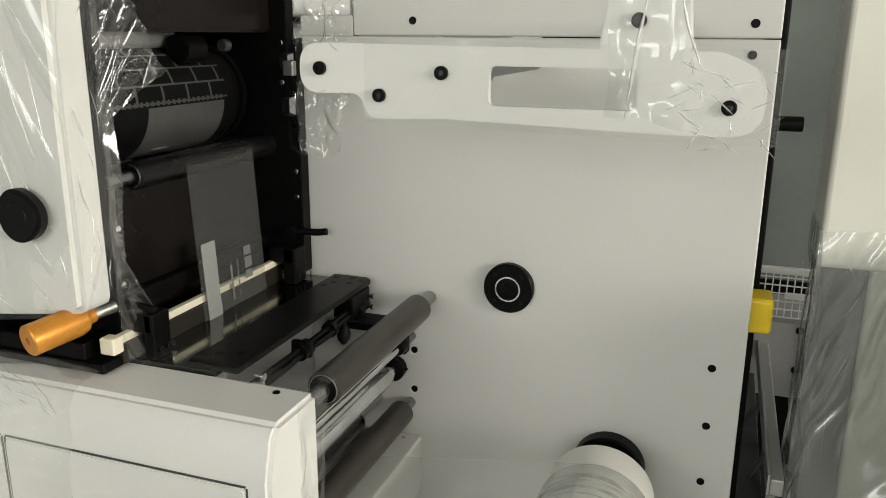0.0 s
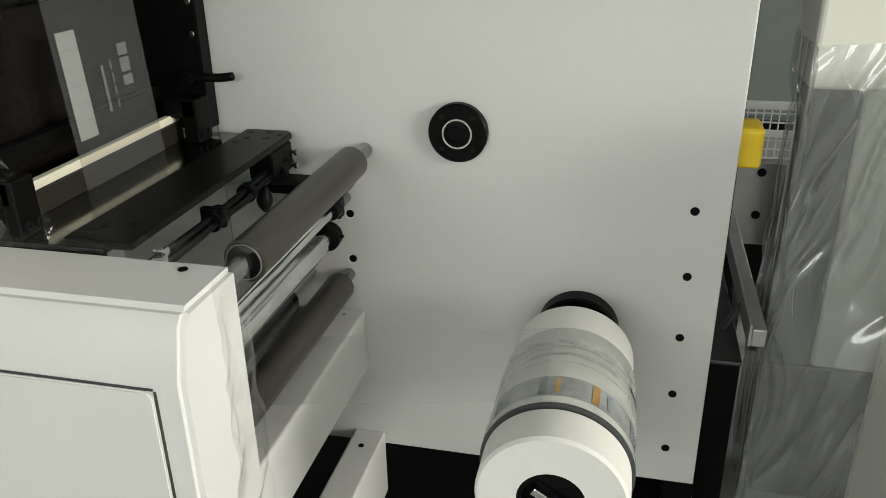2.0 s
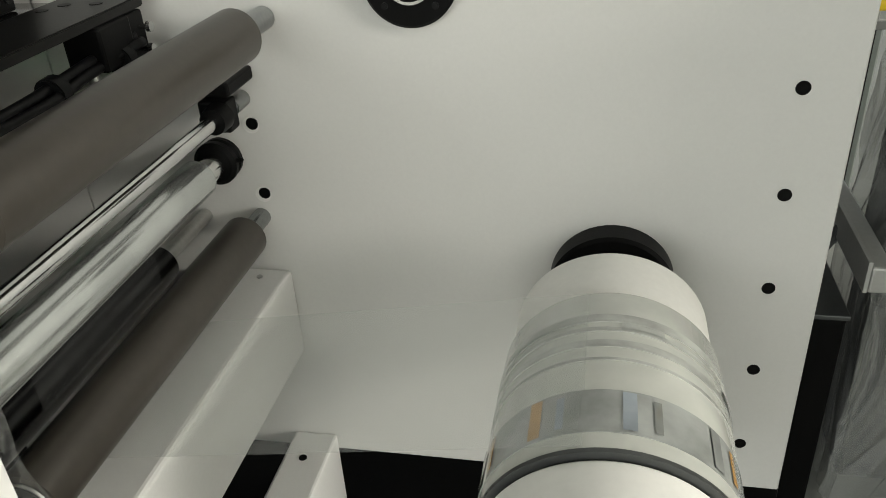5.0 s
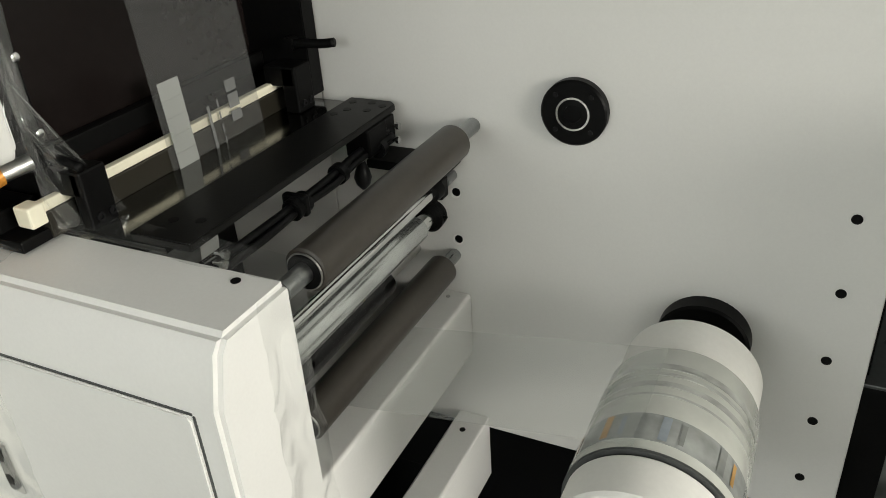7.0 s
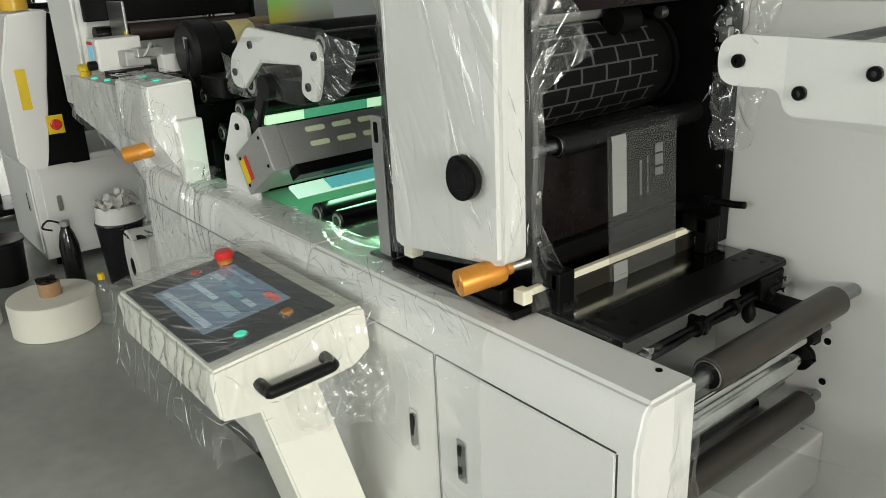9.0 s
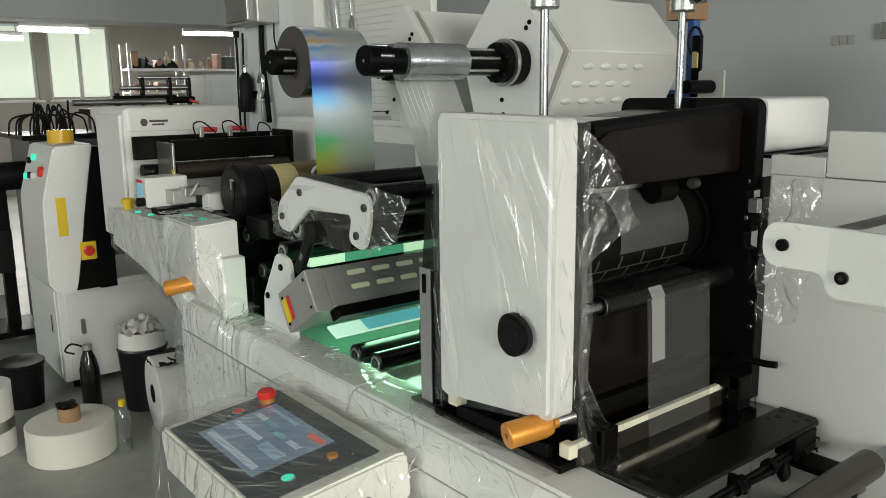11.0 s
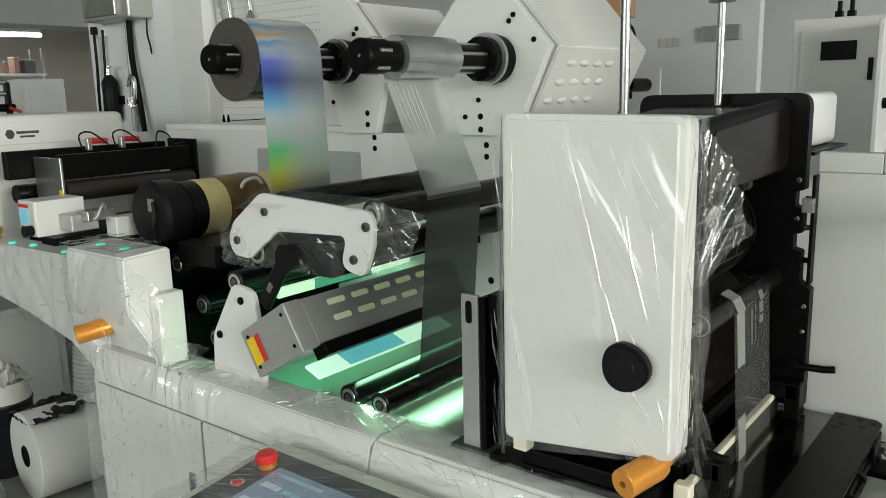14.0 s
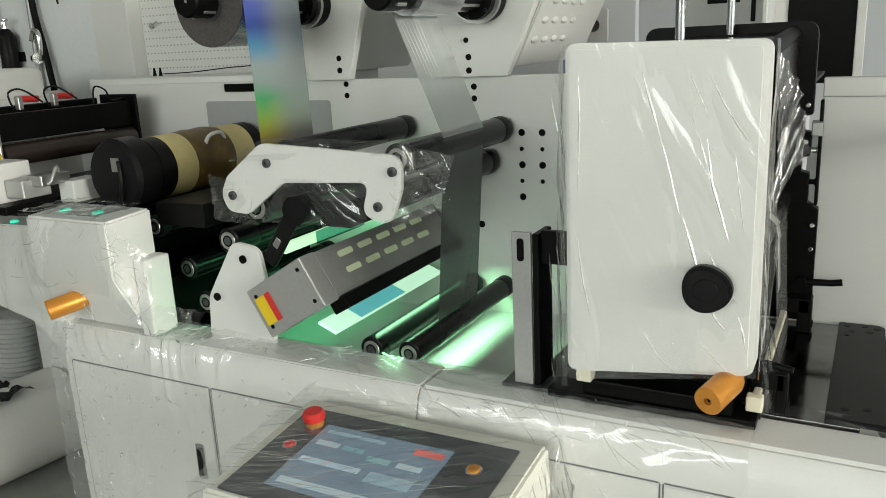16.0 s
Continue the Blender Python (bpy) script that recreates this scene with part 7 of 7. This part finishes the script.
    for k, (z0, z1, d) in enumerate(((1.48, 1.43, 0.040), (1.45, 1.37, 0.055), (1.38, 1.31, 0.06), (1.05, 0.95, 0.04), (1.0, 0.89, 0.05))):
        fold(edge_folds, [(-0.858, 0.972, z0), (-0.850, 0.972 + d * 0.45, (z0 + z1) / 2 + 0.008), (-0.842, 0.972 + d, z1)], 0.0010 + 0.0004 * (k % 3), (1, -0.4, 0.2), 0.9)
    wrap("clear_wrapping", "clear film standing off the edges of the cover",
         draped([(-1.198, 0.903, 0.88), (-1.235, 0.945, 0.86), (-1.218, 0.945, 1.49), (-1.198, 0.903, 1.505)], 24, 110, 0.012, 21.0, 24, 3, 1.5, 0.4), edge_folds,
         glints(14, [(-1.202, 0.898, 0.89), (-1.230, 0.93, 0.88), (-1.216, 0.93, 1.48), (-1.202, 0.898, 1.49)], (-0.4, -1, 0), 63, (0.05, 0.14), (0.0006, 0.0014), 1.6), loose=True)
    wrap("clear_wrapping", "crumpled clear plastic bunched at the swing arm's tip",
         crumple([(-0.545, 1.007, 1.36), (-0.46, 1.007, 1.355), (-0.45, 1.025, 1.43), (-0.53, 1.025, 1.41)], 36, 36, 0.018, 31.0, 36),
         crumple([(-0.53, 1.007, 1.20), (-0.475, 1.007, 1.21), (-0.46, 1.007, 1.30), (-0.545, 1.007, 1.31)], 34, 36, 0.018, 33.0, 36),
         glints(14, [(-0.545, 0.990, 1.35), (-0.46, 0.990, 1.35), (-0.45, 1.000, 1.43), (-0.53, 1.000, 1.41)], (0, -1, 0.2), 64, (0.008, 0.022), (0.0004, 0.0012)),
         glints(12, [(-0.53, 0.990, 1.20), (-0.475, 0.990, 1.21), (-0.46, 0.990, 1.30), (-0.545, 0.990, 1.31)], (0, -1, 0), 65, (0.008, 0.022), (0.0004, 0.0012)), loose=True)
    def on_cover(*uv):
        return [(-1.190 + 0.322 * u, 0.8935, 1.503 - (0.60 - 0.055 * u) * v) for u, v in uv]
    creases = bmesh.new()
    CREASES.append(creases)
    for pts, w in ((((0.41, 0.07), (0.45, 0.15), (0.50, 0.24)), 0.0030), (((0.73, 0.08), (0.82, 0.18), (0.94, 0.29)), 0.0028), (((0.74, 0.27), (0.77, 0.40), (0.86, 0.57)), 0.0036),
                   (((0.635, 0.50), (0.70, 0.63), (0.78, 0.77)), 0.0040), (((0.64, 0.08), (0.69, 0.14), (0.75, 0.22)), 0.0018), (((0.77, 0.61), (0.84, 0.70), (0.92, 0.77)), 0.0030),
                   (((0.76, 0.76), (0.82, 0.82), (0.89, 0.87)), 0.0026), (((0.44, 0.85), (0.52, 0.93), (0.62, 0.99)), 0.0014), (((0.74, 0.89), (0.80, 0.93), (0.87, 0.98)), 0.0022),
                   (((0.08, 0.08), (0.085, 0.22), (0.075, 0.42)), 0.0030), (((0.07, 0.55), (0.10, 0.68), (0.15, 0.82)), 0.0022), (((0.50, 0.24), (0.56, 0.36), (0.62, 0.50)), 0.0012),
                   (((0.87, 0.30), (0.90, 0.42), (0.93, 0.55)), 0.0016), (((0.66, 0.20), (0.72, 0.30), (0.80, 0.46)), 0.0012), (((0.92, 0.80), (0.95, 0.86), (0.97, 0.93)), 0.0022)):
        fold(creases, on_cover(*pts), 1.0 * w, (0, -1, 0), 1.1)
    wrap("clear_wrapping", "sharp creases, whitened as glints, in the clear wrapping of the cover", creases,
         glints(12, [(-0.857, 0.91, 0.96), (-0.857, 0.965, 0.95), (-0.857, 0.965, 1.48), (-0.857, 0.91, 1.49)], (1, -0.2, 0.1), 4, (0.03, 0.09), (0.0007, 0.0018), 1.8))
    # long sheet over the body's top and front, with folds that run slantwise down it
    line = [(0.985, 0.846), (0.955, 0.847), (0.925, 0.848), (0.900, 0.848), (0.880, 0.846), (0.868, 0.838), (0.858, 0.820), (0.850, 0.795), (0.845, 0.765), (0.842, 0.72), (0.840, 0.67), (0.838, 0.62), (0.837, 0.57), (0.836, 0.52), (0.836, 0.47), (0.836, 0.42), (0.837, 0.37), (0.838, 0.31), (0.838, 0.25)]
    fine = []
    for (y0, z0), (y1, z1) in zip(line, line[1:]):
        fine += [(y0 + (y1 - y0) * k / 3, z0 + (z1 - z0) * k / 3) for k in range(3)]
    rows = []
    for i in range(301):
        x = -2.62 + 1.76 * i / 300
        row = []
        gone = 0.0
        for m, (y, z) in enumerate(fine):
            if m:
                gone += math.hypot(y - fine[m - 1][0], z - fine[m - 1][1])
            bend = -0.12 + 0.55 * noise.noise(Vector((x * 1.7, gone * 2, 4.0)))
            q, r = x * math.sin(bend) + gone * math.cos(bend), x * math.cos(bend) - gone * math.sin(bend)
            k = (1 - abs(noise.noise(Vector((q * 13, r * 2.5, 2.0))))) ** 5 + 0.5 * (1 - abs(noise.noise(Vector((q * 34, r * 5, 6.0))))) ** 6
            k *= 0.3 + max(0.0, noise.noise(Vector((x * 3, gone * 4, 9.0))) + 0.4)
            row.append((x, y - 0.007 * k * (1 if z < 0.84 else 0.15), z + 0.008 * k * (1 if z > 0.80 else 0.0)))
        rows.append(row)
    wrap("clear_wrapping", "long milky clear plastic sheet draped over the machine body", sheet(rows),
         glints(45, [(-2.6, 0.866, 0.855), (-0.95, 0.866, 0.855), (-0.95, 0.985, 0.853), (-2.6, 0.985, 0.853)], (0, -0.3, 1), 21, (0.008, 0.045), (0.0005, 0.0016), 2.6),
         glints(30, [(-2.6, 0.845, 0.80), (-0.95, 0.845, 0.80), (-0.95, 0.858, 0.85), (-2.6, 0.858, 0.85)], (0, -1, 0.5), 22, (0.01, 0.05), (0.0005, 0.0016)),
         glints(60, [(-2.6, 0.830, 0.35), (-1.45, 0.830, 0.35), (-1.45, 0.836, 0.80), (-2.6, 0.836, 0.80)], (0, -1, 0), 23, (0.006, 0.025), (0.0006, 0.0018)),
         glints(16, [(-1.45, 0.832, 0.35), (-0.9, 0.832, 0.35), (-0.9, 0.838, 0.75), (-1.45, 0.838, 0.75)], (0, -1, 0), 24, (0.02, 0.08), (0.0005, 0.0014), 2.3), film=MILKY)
    wrap("clear_wrapping", "bunched creases of the long plastic sheet, whitened as glints",
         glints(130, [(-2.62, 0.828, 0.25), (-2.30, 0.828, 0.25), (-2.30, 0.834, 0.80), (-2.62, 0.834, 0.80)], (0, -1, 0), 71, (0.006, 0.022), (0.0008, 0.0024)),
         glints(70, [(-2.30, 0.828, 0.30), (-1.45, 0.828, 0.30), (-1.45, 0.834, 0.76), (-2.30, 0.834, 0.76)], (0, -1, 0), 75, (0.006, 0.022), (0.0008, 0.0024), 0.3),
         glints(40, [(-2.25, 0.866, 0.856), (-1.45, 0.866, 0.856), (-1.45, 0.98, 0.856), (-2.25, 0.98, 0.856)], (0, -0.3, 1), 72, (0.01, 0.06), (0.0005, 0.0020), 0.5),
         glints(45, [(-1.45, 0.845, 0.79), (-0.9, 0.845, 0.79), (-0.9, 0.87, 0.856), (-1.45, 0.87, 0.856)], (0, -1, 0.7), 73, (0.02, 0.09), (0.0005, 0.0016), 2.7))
    lines = bmesh.new()
    CREASES.append(lines)
    r = random.Random(9)
    for k in range(44):
        x, y = -1.70 + 0.46 * r.random(), 0.50 + 0.26 * r.random()
        a = 0.55 + r.gauss(0, 0.18)
        s = r.uniform(0.06, 0.22)
        p = [(x + s * u * math.cos(a), y + s * u * math.sin(a) * 0.8, 0.806 + (y + s * u * math.sin(a) * 0.8 - 0.775) * 0.096 + 0.006) for u in (-0.5, 0.0, 0.5)]
        fold(lines, p, r.uniform(0.0006, 0.0016), (0, -0.1, 1), 0.7)
    wrap("clear_wrapping", "creased film over the touch screen", lines,
         glints(34, [(-1.183, 0.47, 0.62), (-1.178, 0.84, 0.58), (-1.183, 0.83, 0.81), (-1.183, 0.47, 0.78)], (1, 0, 0), 31, (0.01, 0.06), (0.0006, 0.0018)),
         glints(40, [(-1.74, 0.448, 0.60), (-1.20, 0.448, 0.61), (-1.20, 0.46, 0.78), (-1.74, 0.46, 0.78)], (0, -1, 0.2), 32, (0.01, 0.06), (0.0006, 0.0018)))
    wrap("clear_wrapping", "glinting creases of the film on pod and arm",
         glints(20, [(-2.60, 0.795, 0.95), (-2.31, 0.795, 0.90), (-2.31, 0.798, 1.15), (-2.60, 0.798, 1.15)], (0, -1, 0), 41, (0.02, 0.08), (0.0004, 0.0014)),
         glints(22, [(-2.60, 0.81, 1.168), (-2.31, 0.81, 1.168), (-2.31, 0.95, 1.17), (-2.60, 0.95, 1.17)], (0, 0, 1), 42, (0.008, 0.05), (0.0005, 0.0012)),
         glints(26, [(-2.280, 0.80, 0.97), (-2.236, 0.86, 0.85), (-2.236, 0.88, 1.05), (-2.280, 0.80, 1.14)], (1, -0.6, 0), 43, (0.02, 0.07), (0.0005, 0.0014)),
         glints(18, [(-3.3, 0.856, 0.92), (-2.60, 0.856, 0.84), (-2.60, 0.856, 1.10), (-3.3, 0.856, 1.09)], (0, -1, 0.2), 44, (0.02, 0.08), (0.0005, 0.0014)))
    wrap("clear_wrapping", "glinting creases of the film on the boomerang arm",
         glints(10, [(-2.10, 0.978, 1.14), (-1.95, 0.978, 1.14), (-1.95, 0.978, 1.24), (-2.10, 0.978, 1.25)], (0, -1, 0), 45, (0.015, 0.06), (0.0005, 0.0016)),
         glints(22, [(-1.62, 0.97, 1.15), (-1.50, 1.02, 1.19), (-1.48, 1.04, 1.28), (-1.57, 0.97, 1.30)], (0, -1, 0.3), 46, (0.02, 0.06), (0.0005, 0.0016)), loose=True)
    wrap("clear_wrapping", "clear plastic bag round the operator console",
         draped([(-1.745, 0.465, 0.783), (-1.188, 0.465, 0.783), (-1.188, 0.835, 0.819), (-1.745, 0.835, 0.819)], 130, 100, 0.011, 2.0, 20, 3.5, 0.42, 0.35),
         draped([(-1.76, 0.445, 0.585), (-1.19, 0.445, 0.60), (-1.188, 0.466, 0.786), (-1.745, 0.466, 0.786)], 90, 50, -0.018, 4.0, 20, 5, 1.3, 0.4),
         draped([(-1.175, 0.45, 0.60), (-1.150, 0.87, 0.57), (-1.180, 0.835, 0.822), (-1.187, 0.466, 0.787)], 70, 50, 0.024, 6.0, 20, 5, 1.8, 0.4),
         crumple([(-1.18, 0.62, 0.60), (-1.13, 0.88, 0.53), (-1.165, 0.87, 0.70), (-1.18, 0.62, 0.68)], 40, 34, 0.028, 8.0, 30),
         crumple([(-1.755, 0.83, 0.62), (-1.755, 0.46, 0.62), (-1.742, 0.47, 0.787), (-1.742, 0.83, 0.82)], 30, 20, 0.014, 5.0, 16))
    wrap("clear_wrapping", "loose clear plastic hanging on the swing arm plate",
                  crumple([(-0.43, 0.993, 1.255), (0.09, 0.993, 1.245), (0.09, 0.993, 1.355), (-0.43, 0.993, 1.365)], 60, 18, 0.0025, 6.0, 14),
         crumple([(-0.11, 0.989, 1.28), (-0.02, 0.989, 1.26), (-0.02, 0.989, 1.46), (-0.11, 0.989, 1.46)], 18, 26, 0.018, 8.0, 20))
    plate_folds = bmesh.new()
    CREASES.append(plate_folds)
    for pts, w in (((( -0.06, 0.983, 1.45), (-0.075, 0.983, 1.36), (-0.085, 0.983, 1.27)), 0.0030), (((-0.035, 0.983, 1.44), (-0.02, 0.983, 1.38), (0.0, 0.983, 1.33)), 0.0025), (((-0.03, 0.983, 1.29), (-0.01, 0.983, 1.275), (0.005, 0.983, 1.265)), 0.003)):
        fold(plate_folds, pts, w, (0, -1, 0), 0.7)
    wrap("clear_wrapping", "creases in the film on the swing arm plate", plate_folds,
                  glints(30, [(-0.03, 0.982, 1.24), (0.08, 0.982, 1.24), (0.08, 0.982, 1.34), (-0.03, 0.982, 1.34)], (0, -1, 0), 52, (0.008, 0.04), (0.0005, 0.0014)))
    wrap("clear_wrapping", "creases in the film on the wrapped cabinet",
         glints(14, [(0.21, 1.64, 0.3), (0.30, 1.63, 0.3), (0.30, 1.63, 1.0), (0.21, 1.64, 1.0)], (-0.6, -1, 0), 54, (0.05, 0.22), (0.0006, 0.0018), 1.5),
         glints(10, [(0.21, 1.63, 0.2), (0.7, 1.63, 0.2), (0.7, 1.63, 1.0), (0.21, 1.63, 1.0)], (-0.2, -1, 0), 53, (0.05, 0.16), (0.0006, 0.0016), -1.15), loose=True)
    wrap("clear_wrapping", "clear plastic flap hanging off the machine body end",
         crumple([(-0.515, 0.90, 0.50), (-0.512, 0.998, 0.44), (-0.512, 0.998, 0.85), (-0.515, 0.93, 0.85)], 18, 40, 0.014, 3.0, 16),
         crumple([(-0.90, 0.975, 0.849), (-0.515, 0.975, 0.849), (-0.50, 1.02, 0.852), (-0.90, 1.02, 0.862)], 40, 10, 0.006, 5.0, 14))


foil_wraps()


# ---- what moves ----
def motions():
    turns = [i / 10 for i in range(161)]
    beat = [(0.0, -0.03), (1.05, 1.0), (2.18, 2.0), (7.0, 6.0), (8.12, 7.0), (9.30, 8.0), (13.17, 11.0), (16.0, 13.3)]

    def phase(t):
        """Turns of the print cylinder since the start."""
        for (t0, p0), (t1, p1) in zip(beat, beat[1:]):
            if t <= t1:
                return p0 + (p1 - p0) * (t - t0) / (t1 - t0)

    drift = [(0.0, 0.03), (8.12, 0.0), (9.4, -0.15), (12.0, 0.05), (16.0, 0.1)]

    def slip(t):
        """Small lag or lead of the cylinder against the printed film."""
        for (t0, p0), (t1, p1) in zip(drift, drift[1:]):
            if t <= t1:
                return p0 + (p1 - p0) * (t - t0) / (t1 - t0)

    walk(cyl, [(t, pose(CX, 1.25, CZ, 0, -41 - 360 * (phase(t) + slip(t)), 0)) for t in turns])
    walk(film_roll, [(t, pose(AX, 1.3, AZ, 0, 360 * phase(t), 0)) for t in turns])
    walk(drum2, [(t, pose(-0.998, 1.25, 1.095, 0, 690 * phase(t), 0)) for t in turns])
    track = [(-1.03, 1.163), (-0.892, 1.1635), (-0.8745, 1.1555), (-0.8660, 1.138), (-0.8525, 0.895), (-0.8495, 0.846), (-0.8495, 0.682), (-1.03, 0.682), (-1.03, 1.163)]
    lens = [0.0]
    for a, b in zip(track, track[1:]):
        lens.append(lens[-1] + math.hypot(b[0] - a[0], b[1] - a[1]))
    whole = lens[-1]

    def place(s):
        s %= whole
        for i in range(len(track) - 1):
            if s <= lens[i + 1]:
                u = (s - lens[i]) / (lens[i + 1] - lens[i])
                return Vector((track[i][0] * (1 - u) + track[i + 1][0] * u, track[i][1] * (1 - u) + track[i + 1][1] * u))

    steps = [i / 15 for i in range(241)]
    for turn, back, ob in MARKS:
        rows = []
        for t in steps:
            s = lens[4] + whole * 0.5 * (phase(t) + turn) - back
            p, d = place(s), place(s + 0.03) - place(s - 0.03)
            rows.append((t, pose(p.x, 0, p.y, 0, math.degrees(math.atan2(-d.x, -d.y)), 0)))
        walk(ob, rows)


motions()
